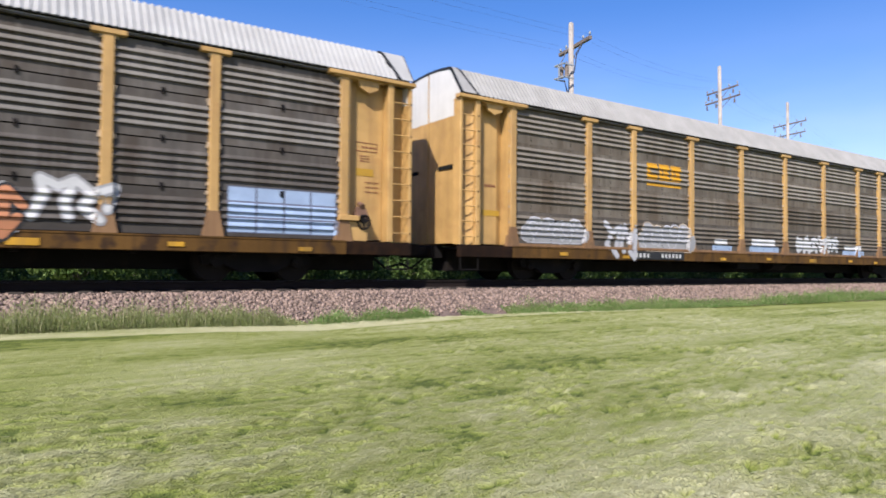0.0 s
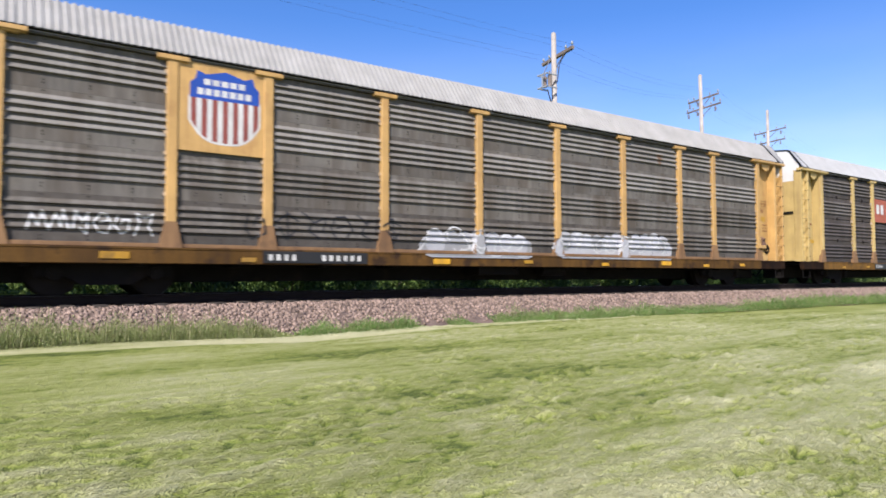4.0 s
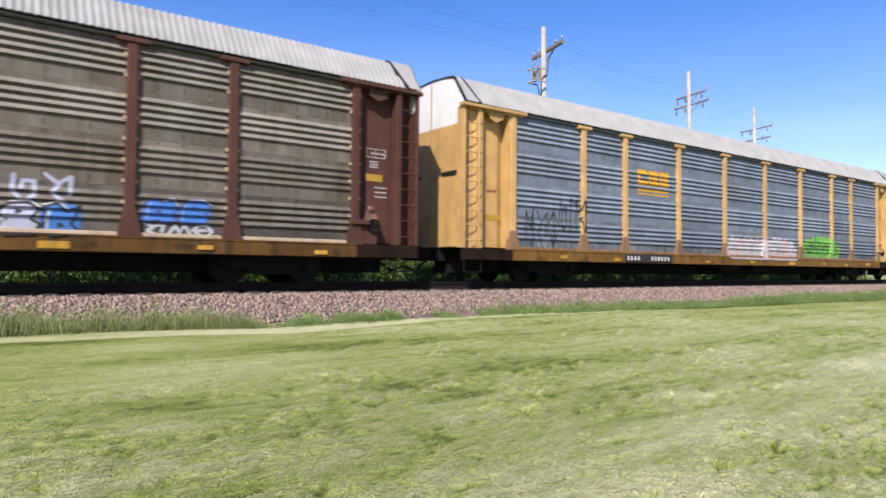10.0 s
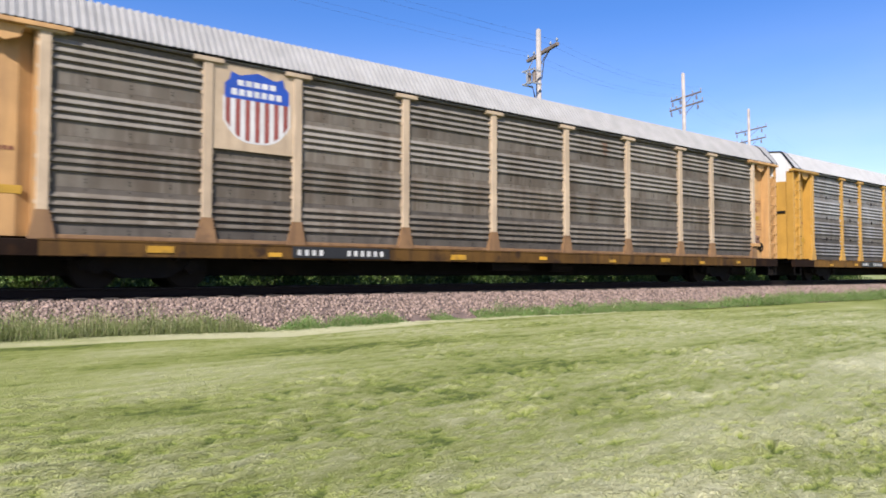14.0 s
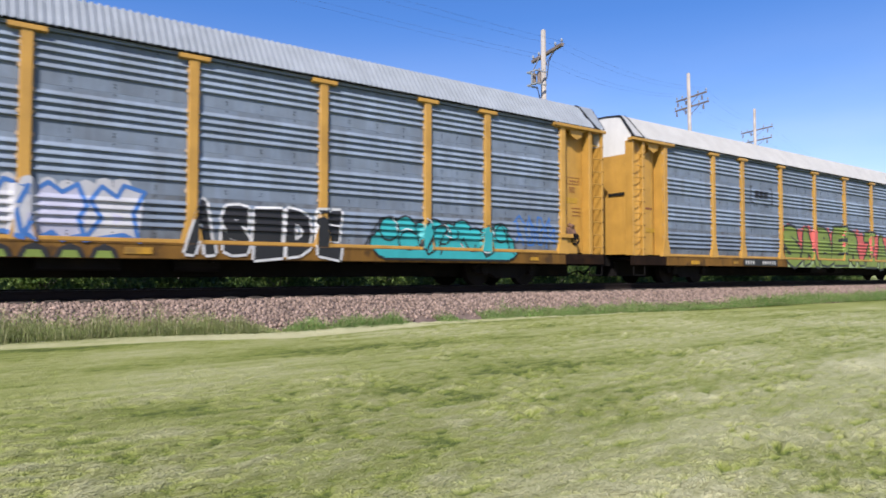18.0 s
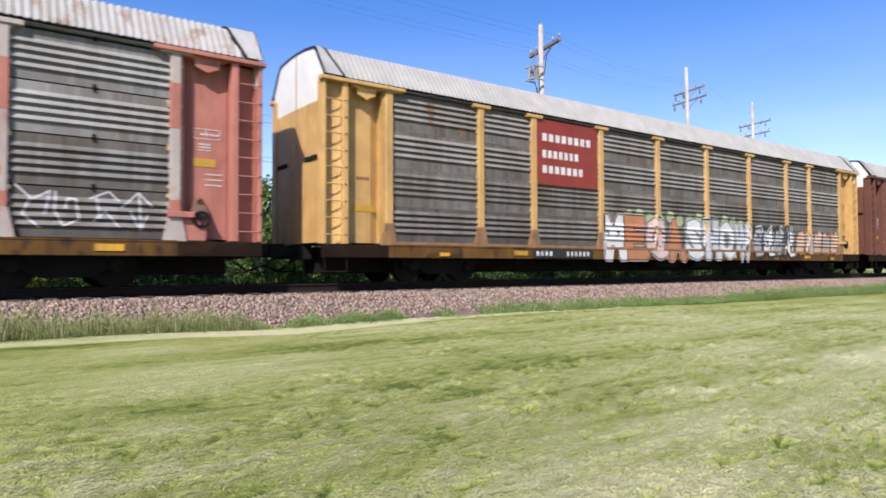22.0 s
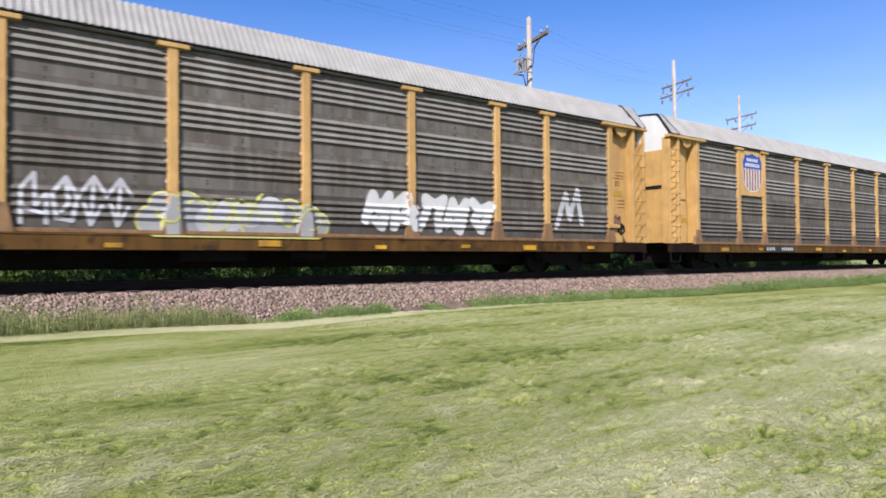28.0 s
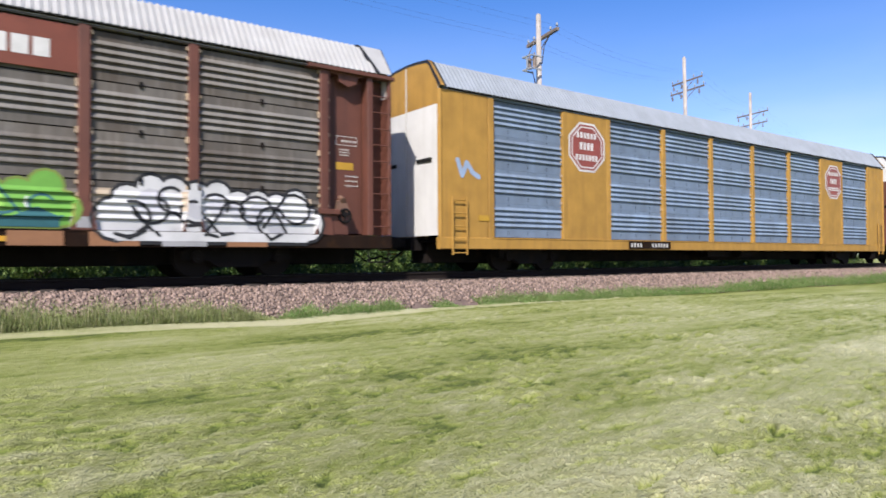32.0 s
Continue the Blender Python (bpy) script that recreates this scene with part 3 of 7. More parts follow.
for i in range(90):
    part("sleeper", sleeper, track, m=pose(-3 + 0.54 * i, random.uniform(-0.03, 0.03), random.uniform(-0.012, 0.008)))

# ---- weeds along the shoulder ----
WEED = surface("weed_green", (0.215, 0.255, 0.095), 0.75, 0, 0.2, scale=1.2, bump=0, island=0.15, spec=0.15, thin=0.4)
WEED_DRY = surface("dry_weed_stalk", (0.36, 0.35, 0.19), 0.8, 0, 0.2, scale=1.2, bump=0, island=0.15, spec=0.15, thin=0.4)
WEED_BRIGHT = surface("fresh_weed_green", (0.15, 0.25, 0.07), 0.75, 0, 0.2, scale=1.2, bump=0, island=0.15, spec=0.15, thin=0.4)


def weed_height(x):
    h = (0.48 - 0.035 * x) * max(0.0, min(1.0, (4.7 - x) / 0.8)) * (0.85 + 0.3 * noise.noise((x * 1.1, 0, 0)))
    for a, b, k in ((4.75, 5.6, 0.36), (5.7, 7.5, 0.27), (8.3, 9.1, 0.10), (9.6, 10.4, 0.15), (10.2, 16.3, 0.25), (16.3, 20, 0.12), (19.8, 31, 0.36), (31, 46, 0.4)):
        u = min(x - a, b - x)
        if u > 0:
            h = max(h, k * min(1.0, u / 0.25) * (0.8 + 0.5 * noise.noise((x * 1.7, 2, 0))))
    return h


grid = np.linspace(-2, 46, 961)
tall = np.array([weed_height(x) for x in grid])
patch = np.array([noise.noise((x * 2.5, 0.3, 6)) for x in grid])
n = 320000
wx, wu = rng.uniform(-2, 46, n), rng.normal(0, 1, n)
wh = np.interp(wx, grid, tall)
wy = np.interp(wx, [-2, 2, 4.7, 5.5, 9, 46], [11.85, 11.7, 11.4, 11.5, 11.7, 11.7]) + 0.17 * wu + 0.06 * np.sin(wx * 0.8)
keep = (wh > 0.04) & (wy < 12.3)
wx, wy, wh = wx[keep], wy[keep], wh[keep]
n = len(wx)
hh = wh * (0.92 + 0.35 * np.interp(wx, grid, patch)) * rng.uniform(0.85, 1.4, n)
stem = rng.uniform(0, 1, n) < 0.10
clump = np.array([noise.noise((x * 3.2, y * 5.0, 2)) for x, y in zip(wx, wy)])
hh = hh * (0.95 + 0.8 * clump)
wz = bed_height(wy) - 0.01 + np.where(stem, 0.0, hh * rng.uniform(0, 0.85, n) ** 1.15)
# slender upright blades, and small leaves at every slant among them
a, tl = rng.uniform(0, 6.283, n), np.where(stem, np.abs(rng.normal(0.2, 0.35, n)), rng.uniform(0.05, 1.2, n))
ln, w = np.where(stem, np.maximum(0.03, hh * rng.uniform(0.5, 1.08, n)), rng.uniform(0.03, 0.09, n)), rng.uniform(0.002, 0.006, n)
b = a + 1.57
root = np.stack([wx, wy, wz], 1)
wide = np.stack([np.cos(b) * w, np.sin(b) * w, np.zeros(n)], 1)
way = np.stack([np.cos(a) * np.sin(tl), np.sin(a) * np.sin(tl), np.cos(tl)], 1) * ln[:, None]
mid, tip = root + way * 0.55, root + way - np.array([0, 0, 0.012])
rows = np.concatenate([np.stack([root, mid - wide, mid + wide], 1), np.stack([mid - wide, tip, mid + wide], 1)])
roll = rng.uniform(0, 1, n)
idx = np.where(roll < np.where(wx < 4.7, 0.22, 0.15), 1, np.where((wx > 4.7) & (roll < 0.8), 2, 0))
idx = np.concatenate([idx, idx])
tagged(new("trackside_weeds", tri_mesh("trackside_weeds", rows, [WEED, WEED_DRY, WEED_BRIGHT], idx)),
       "strip of tall unmown grass and weeds at the foot of the ballast", "weeds", kind="stuff")

# ---- bushes and trees behind the track ----
LEAF = surface("leaf_green", (0.05, 0.09, 0.02), 0.6, 0, 0.2, scale=0.8, bump=0, island=0.5, spec=0.25, thin=0.35)
LEAF_PALE = surface("pale_leaf_green", (0.115, 0.17, 0.04), 0.6, 0, 0.2, scale=0.8, bump=0, island=0.45, spec=0.25, thin=0.35)
TREE_LEAF = surface("tree_leaf_green", (0.085, 0.135, 0.032), 0.6, 0, 0.2, scale=0.8, bump=0, island=0.4, spec=0.2, thin=0.4)
TREE_LEAF_PALE = surface("pale_tree_leaf_green", (0.15, 0.21, 0.055), 0.6, 0, 0.2, scale=0.8, bump=0, island=0.4, spec=0.2, thin=0.4)
BARK = surface("grey_bark", (0.065, 0.055, 0.045), 0.9, 0, 0.3)


def crown_mesh(name, seed, w, h0, h1, clumps, leaves, leaf, mats):
    r = np.random.default_rng(seed)
    out, mi = [], []
    for _ in range(clumps):
        t = r.uniform(0, 1)
        c = np.array([r.normal(0, w * 0.36), r.normal(0, w * 0.3), h0 + (h1 - h0) * t])
        c[:2] *= 1.15 - 0.75 * t
        rad = r.uniform(0.16, 0.34) * w * 0.55
        k = int(leaves * r.uniform(0.6, 1.3))
        d = r.normal(0, 1, (k, 3))
        d /= np.linalg.norm(d, axis=1)[:, None]
        p = c + d * rad * r.uniform(0.45, 1.05, k)[:, None] * np.array([1.1, 1, 0.8])
        u = r.normal(0, 1, (k, 3))
        u /= np.linalg.norm(u, axis=1)[:, None]
        v = np.cross(u, r.normal(0, 1, (k, 3)))
        v /= np.linalg.norm(v, axis=1)[:, None]
        s = leaf * r.uniform(0.6, 1.3, k)[:, None]
        out.append(np.stack([p - u * s, p + v * s * 0.55, p + u * s], 1))
        out.append(np.stack([p - u * s, p + u * s, p - v * s * 0.55], 1))
        mi.append(np.full(2 * k, int(r.uniform() < 0.4)))
    tris = np.concatenate(out)
    tris[:, :, 2] = np.maximum(tris[:, :, 2], 0.03)
    return tri_mesh(name, tris, mats, np.concatenate(mi))


def stems_mesh(seed, h, w, thick):
    r = random.Random(seed)
    g = Geo()
    g.cyl((0, 0, -0.1), (0.05, 0, h * 0.4), thick, thick * 0.7)
    for k in range(7):
        a = k * 2.4 + r.uniform(-0.4, 0.4)
        z0 = h * r.uniform(0.15, 0.42)
        mid = (math.cos(a) * w * 0.16, math.sin(a) * w * 0.16, z0 + h * 0.2)
        g.cyl((0.03, 0, z0), mid, thick * 0.5, thick * 0.35, 6)
        g.cyl(mid, (math.cos(a) * w * 0.34, math.sin(a) * w * 0.34, z0 + h * r.uniform(0.3, 0.5)), thick * 0.35, thick * 0.12, 6)
    return g.mesh("trunk", [BARK])


def bush(kind_name, label, category, seed, w, h0, h1, clumps, leaves, leaf, group, thick=0.07):
    t = thing(kind_name, label, category, group)
    part("trunk", stems_mesh(seed, h1, w, thick), t)
    part("crown", crown_mesh("crown", seed, w, h0, h1, clumps, leaves, leaf, [LEAF, LEAF_PALE] if h1 < 2 else [TREE_LEAF, TREE_LEAF_PALE]), t)
    return t


shrub_a = bush("shrub", "low dense green shrub behind the track", "shrub", 3, 2.8, 0.1, 1.7, 60, 70, 0.065, "shrubs behind the track", 0.035)
shrub_b = bush("shrub", "low dense green shrub behind the track", "shrub", 8, 2.6, 0.1, 1.4, 56, 70, 0.06, "shrubs behind the track", 0.03)
tree_a = bush("small_tree", "small bushy green tree behind the railway", "tree", 21, 4.2, 0.5, 4.3, 170, 85, 0.085, "trees behind the track")
tree_b = bush("small_tree", "small bushy green tree behind the railway", "tree", 34, 4.0, 0.3, 3.4, 160, 85, 0.085, "trees behind the track")
spots = [(-3.5 + 1.7 * k + 0.5 * math.sin(k * 5.1), 20.1 + 1.1 * math.sin(k * 2.3)) for k in range(28)] + [(45.5, 21.6), (48.5, 21.2), (52.0, 21.5)]
spots += [(-2.5 + 2.1 * k, 23.0 + 0.4 * math.sin(k * 2.1)) for k in range(22)]
spots += [(-3.0 + 2.2 * k, 28.6 + 0.5 * math.sin(k * 1.7)) for k in range(18)]
for k, (x, y) in enumerate(spots):
    m = pose(x, y, -0.02, 0, 0, 53 * k)
    src = shrub_a if k % 2 else shrub_b
    if k < 2:
        src.matrix_basis = m
    else:
        copy_thing(src, m)
for k, (x, y) in enumerate([(0.75, 25.5), (3.3, 24.9), (-1.8, 24.6), (6.2, 25.6), (8.8, 25.0), (11.6, 26.2), (14.6, 25.5), (17.8, 26.6), (-5.0, 25.6), (-8.0, 26.4), (21.2, 27.2)]):
    m = pose(x, y, -0.02, 0, 0, 71 * k)
    src = tree_a if k % 2 == 0 else tree_b
    if k < 2:
        src.matrix_basis = m
    else:
        copy_thing(src, m)

# ---- utility poles ----


def arm_bits(pole, z, half, yaw, pins, thick=0.07):
    c, s = math.cos(yaw), math.sin(yaw)
    g = Geo()
    g.box(-half, half, -thick, thick, -thick, thick, 0, 0.01)
    arm = part("crossarm", g.mesh("crossarm", [ARM_WOOD]), pole, "dark wooden crossarm", pose(c * 0 - s * 0.19, s * 0 + c * 0.19, z, 0, 0, math.degrees(yaw)))
    brace = simple_brace(half)
    for q in (-1, 1):
        part("brace", brace, arm, "flat steel brace", pose(0, 0, 0, 0, 0, 0 if q > 0 else 180))
    pin = stored("insulator", lambda: insulator())
    for u in pins:
        part("insulator", pin, arm, "pale glazed insulator", pose(u * half, 0, thick))
    if thick < 0.06:
        drop = simple_drop()
        for u in (-0.9, -0.35, 0.7):
            part("strain_insulator", drop, arm, "dark hanging insulator", pose(u * half, 0, -thick))
    return arm


def simple_brace(half):
    def make():
        g = Geo()
        g.cyl((half * 0.55, -0.05, -0.04), (0.03, -0.1, -0.55), 0.02, n=5)
        return g.mesh("brace", [ARM_WOOD])
    return stored(("brace", half), make)


def simple_drop():
    def make():
        g = Geo()
        g.cyl((0, 0, 0), (0, 0, -0.16), 0.018, n=6)
        for k in range(3):
            g.cyl((0, 0, -0.12 - 0.09 * k), (0, 0, -0.17 - 0.09 * k), 0.05, 0.085, 10)
        return g.mesh("strain_insulator", [ARM_WOOD], True)
    return stored("drop", make)


def insulator():
    g = Geo()
    g.cyl((0, 0, 0), (0, 0, 0.1), 0.015, n=6)
    g.cyl((0, 0, 0.08), (0, 0, 0.14), 0.05, 0.06, 10)
    g.cyl((0, 0, 0.14), (0, 0, 0.22), 0.06, 0.03, 10)
    return g.mesh("insulator", [PORCELAIN], True)


def utility_pole(x, y, top, arms, label, lean=0.0):
    p = thing("utility_pole", label, "utility pole", "utility poles behind the track", m=pose(x, y, 0, 0, lean, 0))
    g = Geo()
    g.cyl((0, 0, -0.3), (0, 0, top), 0.16, 0.115, 14)
    g.cyl((0, 0, top), (0, 0, top + 0.06), 0.115, 0.05, 14)
    part("shaft", g.mesh("shaft", [POLE_WOOD], True), p)
    return p, [arm_bits(p, z, h, yaw, pins, 0.075 if len(arms) == 1 else 0.05) for z, h, yaw, pins in arms]


AX = math.radians(-104)
pole_a, _ = utility_pole(21.8, 22.0, 12.4, [(11.35, 1.35, AX, (-0.95, -0.55, 0.55, 0.95))],
                         "tall weathered wooden utility pole with one crossarm and equipment rack", -0.3)
g = Geo()
for z in (9.75, 10.35):
    g.box(-0.75, -0.1, -0.32, -0.26, z - 0.03, z + 0.03)
    g.box(-0.75, -0.1, 0.26, 0.32, z - 0.03, z + 0.03)
    g.box(-0.78, -0.72, -0.32, 0.32, z - 0.03, z + 0.03)
g.box(-0.78, -0.72, -0.03, 0.03, 9.72, 10.38)
part("equipment_rack", g.mesh("equipment_rack", [PORCELAIN]), pole_a, "pale steel rack bolted to the pole")
g = Geo()
for u in (-0.22, 0.1):
    g.cyl((-0.5, u, 9.8), (-0.5, u, 10.3), 0.09, n=10)
    g.cyl((-0.5, u, 10.3), (-0.5, u, 10.5), 0.03, n=6)
part("switch_gear", g.mesh("switch_gear", [ARM_WOOD]), pole_a, "grey pole-mounted switch gear")
g = Geo()
for a, b in (((-0.45, 0, 9.7), (-0.1, 0, 8.9)), ((-0.3, 0.1, 9.7), (-0.12, 0, 8.7)), ((-0.2, 0, 11.2), (-0.6, 0.1, 10.4)), ((0.0, -0.77, 11.3), (0.05, -0.3, 10.9)), ((0.05, -0.3, 10.9), (0.1, -0.1, 10.1))):
    g.cyl(a, b, 0.022, n=5)
part("down_lead", g.mesh("down_lead", [WIRE]), pole_a, "thin dark down lead")
two = (-0.97, -0.6, 0.45, 0.97)
pole_b, _ = utility_pole(39.55, 26.0, 14.5, [(12.95, 1.4, AX, two), (12.3, 1.55, AX, two)], "tall weathered wooden utility pole with two crossarms", -1.2)
pole_c, _ = utility_pole(55.0, 30.0, 15.2, [(13.4, 1.65, AX, two), (12.5, 1.55, AX, two)], "tall weathered wooden utility pole with two crossarms", -0.5)
pole_d, _ = utility_pole(-16.0, 19.8, 12.0, [(11.0, 1.25, AX, two)], "weathered wooden utility pole with one crossarm")
g = Geo()
for u in (0.25, 0.4):
    g.box(u - 0.04, u + 0.04, -0.05, 0.05, 10.4, 10.55)
    g.cyl((0, 0, 10.4), (u, 0, 10.42), 0.02, n=5)
part("bracket", g.mesh("bracket", [PORCELAIN]), pole_b, "small pale bracket")


def span(a, b, sag, n=14, r=0.0028):
    a, b = Vector(a), Vector(b)
    g = Geo()
    way = (b - a).normalized()
    s1 = way.cross(Vector((0, 0, 1))).normalized()
    s2 = s1.cross(way)
    for i in range(n + 1):
        t = i / n
        p = a.lerp(b, t) - Vector((0, 0, sag * 4 * t * (1 - t)))
        g.v += [tuple(p + (s1 * c + s2 * d) * r) for c, d in ((1, 0), (0, 1), (-1, 0), (0, -1))]
        if i:
            k = 4 * i
            g.f += [(k - 4 + q, k - 4 + (q + 1) % 4, k + (q + 1) % 4, k + q) for q in range(4)]
    g.m = [0] * len(g.f)
    return g.mesh("wire", [WIRE])


wires = thing("overhead_wires", "thin dark overhead wires strung between wooden utility poles", "wires")
off = (-0.31, -1.26)
tops = [(-16.0, 19.8, 11.2), (21.8, 22.0, 11.55), (39.55, 26.0, 13.3), (55.0, 30.0, 13.7), (120.0, 46.0, 13.0)]
for u in (-0.95, -0.55, 0.55, 0.95):
    for (x0, y0, z0), (x1, y1, z1) in zip(tops, tops[1:]):
        part("wire", span((x0 + off[0] * u, y0 + off[1] * u, z0), (x1 + off[0] * u, y1 + off[1] * u, z1), 0.5), wires)
far_line = thing("distant_overhead_wires", "thin dark overhead wires far beyond the track", "wires")
for z0, z1 in ((20.0, 15.6), (19.2, 14.9), (14.6, 12.0), (14.1, 11.6), (12.0, 10.2)):
    part("wire", span((-30, 62, z0), (60, 66, z1), 0.6, 10, 0.018), far_line)
for x, y in ((-30, 62), (60, 66)):
    p, _ = utility_pole(x, y, 20.5 if x < 0 else 16.2, [(19.3 if x < 0 else 15.0, 1.2, 1.57, two)], "distant wooden utility pole")

# ---- distance ----
SHED_WALL = surface("pale_shed_wall", (0.2, 0.2, 0.19), 0.7, 0, 0.08)
SHED_ROOF = surface("grey_shed_roof", (0.11, 0.117, 0.13), 0.6, 0.2, 0.1)
shed = thing("warehouse", "long low warehouse with pale walls and a grey roof", "building", m=pose(6, 66, 0))
g = Geo()
g.box(-24, 24, 0, 14, 0, 4.6)
part("wall", g.mesh("wall", [SHED_WALL]), shed)
g = Geo()
g.prism([(-0.5, 4.5), (14.5, 4.5), (14.5, 4.8), (7, 7.6), (-0.5, 4.8)], "x", -24.4, 24.4)
part("roof", g.mesh("roof", [SHED_ROOF]), shed, "grey metal roof")
for k in range(5):
    g = Geo()
    g.box(-20 + 9 * k, -16.5 + 9 * k, -0.06, 0.02, 0, 3.4)
    part("door", g.mesh("door", [SHED_ROOF]), shed, "grey roller door")
woods = crown_mesh("distant_woods", 77, 30.0, 0.5, 5.5, 60, 260, 0.5, [LEAF, LEAF_PALE])
for k in range(9):
    o = tagged(new("distant_woods", woods), "distant line of green trees on the horizon", "woods", kind="stuff")
    o.matrix_basis = pose(30 + 34 * k, 120 + 14 * (k % 3), 0, 0, 0, 40 * k)

# ---- the train ----
BAY_M, BAY_N, BAY_W = 2.833, 1.933, 2.84
PITCH = 28.6
POSTS = [-2.5 * BAY_M - BAY_N - BAY_W, -2.5 * BAY_M - BAY_N] + [(k - 2.5) * BAY_M for k in range(6)] + [2.5 * BAY_M + BAY_N, 2.5 * BAY_M + BAY_N + BAY_W]
Z_SILL, Z_EAVE, HALF = 0.90, 4.67, 13.58
PANEL_H = (Z_EAVE - 0.03 - Z_SILL - 0.05) / 4
FACE = 1.40          # the panels' flat face, from the middle of the car
RIB = 0.046
WHEEL_R = 0.42


def rib_profile(h, seam):
    """Height and depth of one steel panel: four pressed ribs between flat strips."""
    p = [(0.0, 0.0)]
    for k in range(4):
        for u, v in ((0.0, 0.0), (0.012, 0.8), (0.022, 1.0), (0.04, 0.95), (0.095, 0.1), (0.11, 0.0)):
            p.append(((0.185 if seam else 0.272) + 0.147 * k + u, RIB * v))
    return p + [(h, 0.0)]


def panel_mesh(width, seam, mat, lit_rib):
    def make():
        g = Geo()
        h = PANEL_H - (0.028 if seam else 0.003)
        prof, w = rib_profile(h, seam), width / 2
        for (za, da), (zb, db) in zip(prof, prof[1:]):
            # crests and upper slopes take the lighter copy, as if sunlit
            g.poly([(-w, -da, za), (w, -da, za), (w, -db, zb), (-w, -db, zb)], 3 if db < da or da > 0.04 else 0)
        for s in (-w, w):
            g.poly([(s, -d, z) for z, d in prof] + [(s, 0.03, h), (s, 0.03, 0)])
        g.poly([(-w, 0, h), (w, 0, h), (w, 0.03, h), (-w, 0.03, h)])
        g.poly([(-w, 0, 0), (w, 0, 0), (w, 0.03, 0), (-w, 0.03, 0)])
        g.poly([(-w, 0.03, 0), (w, 0.03, 0), (w, 0.03, h), (-w, 0.03, h)])
        if seam:
            g.box(-0.03, 0.03, -0.03, 0.0, h - 0.03, h + 0.09, 1)
            for s in (-w + 0.02, w - 0.02):
                g.box(s - 0.03, s + 0.03, -0.06, 0.0, h - 0.08, h - 0.01, 2)
        else:
            for u in (-0.28, 0.0, 0.28):
                for v in (0.10, 0.16, h - 0.035):
                    g.box(u * width - 0.012, u * width + 0.012, -0.008, 0.0, v - 0.012, v + 0.012, 1)
        return g.mesh("panel", [mat, GRIME if seam else INNER, DUSTY_POST, lit_rib])
    return stored(("panel", round(width, 2), seam, mat.name, lit_rib.name), make)


def flat_mesh(w, h, mat, d=0.02):
    def make():
        g = Geo()
        g.box(-w / 2, w / 2, -d, 0, 0, h, 0, min(0.006, d / 3))
        return g.mesh("board", [mat])
    return stored(("flat", round(w, 3), round(h, 3), mat.name, d), make)


def post_mesh(mat, cap=True, foot=True):
    def make():
        g = Geo()
        g.box(-0.1, 0.1, -0.12, 0.03, 0.0, Z_EAVE - Z_SILL - 0.02, 0, 0.015)
        if foot:
            g.loft([(-0.22, -0.125, -0.02), (0.22, -0.125, -0.02), (0.22, 0.0, -0.02), (-0.22, 0.0, -0.02)],
                   [(-0.11, -0.125, 0.52), (0.11, -0.125, 0.52), (0.11, 0.0, 0.52), (-0.11, 0.0, 0.52)], 2)
        if cap:
            g.box(-0.3, 0.3, -0.15, 0.0, Z_EAVE - Z_SILL - 0.09, Z_EAVE - Z_SILL + 0.01, 0, 0.012)
        if mat is WORN_POST:
            g.box(-0.103, 0.103, -0.124, -0.02, 2.2, 3.1, 3, 0.014)
            g.box(-0.103, 0.103, -0.124, -0.02, 0.54, 0.8, 3, 0.014)
        for k in range(8):
            for s in (-0.115, 0.115):
                g.box(s - 0.022, s + 0.022, -0.075, -0.03, 0.62 + 0.4 * k, 0.69 + 0.4 * k, 1)
        return g.mesh("post", [mat, DUSTY_POST, STAINED if mat in (YELLOW, YELLOW_PALE, ORANGE_DUSTY, DUSTY_POST) else mat, PINK])
    return stored(("post", mat.name, cap, foot), make)


ROOF_PROFILE = [(-1.535, 0.045), (-1.515, 0.075), (-1.28, 0.41), (-1.06, 0.73), (-0.98, 0.79), (-0.5, 0.84), (0.0, 0.86)]
ROOF_HALF = len(ROOF_PROFILE)
ROOF_PROFILE += [(-y, z) for y, z in ROOF_PROFILE[-2::-1]]


def roof_mesh(mat):
    def make():
        g = Geo()
        n, rise, x0, x1 = 196, 0.036, -HALF + 0.1, HALF - 0.1
        step = (x1 - x0) / n
        cuts = []
        for k in range(n):
            x = x0 + k * step
            cuts += [(x, 0), (x + step * 0.18, rise), (x + step * 0.5, rise), (x + step * 0.68, 0)]
        cuts.append((x1, 0))
        w = len(ROOF_PROFILE)
        for x, up in cuts:
            for y, z in ROOF_PROFILE:
                ln = math.hypot(y, z + 0.6)
                g.v.append((x, y + up * y / ln, Z_EAVE + z + up * (z + 0.6) / ln))
        for i in range(len(cuts) - 1):
            for j in range(w - 1):
                a = i * w + j
                g.f.append((a, a + 1, a + w + 1, a + w))
        # closed underside
        base = len(g.v)
        for x in (x0, x1):
            for y, z in ROOF_PROFILE:
                g.v.append((x, y * 0.97, Z_EAVE + z - 0.05))
        for j in range(w - 1):
            g.f.append((base + j, base + w + j, base + w + j + 1, base + j + 1))
        g.m = [0] * len(g.f)
        return g.mesh("roof", [mat])
    return stored(("roof", mat.name), make)


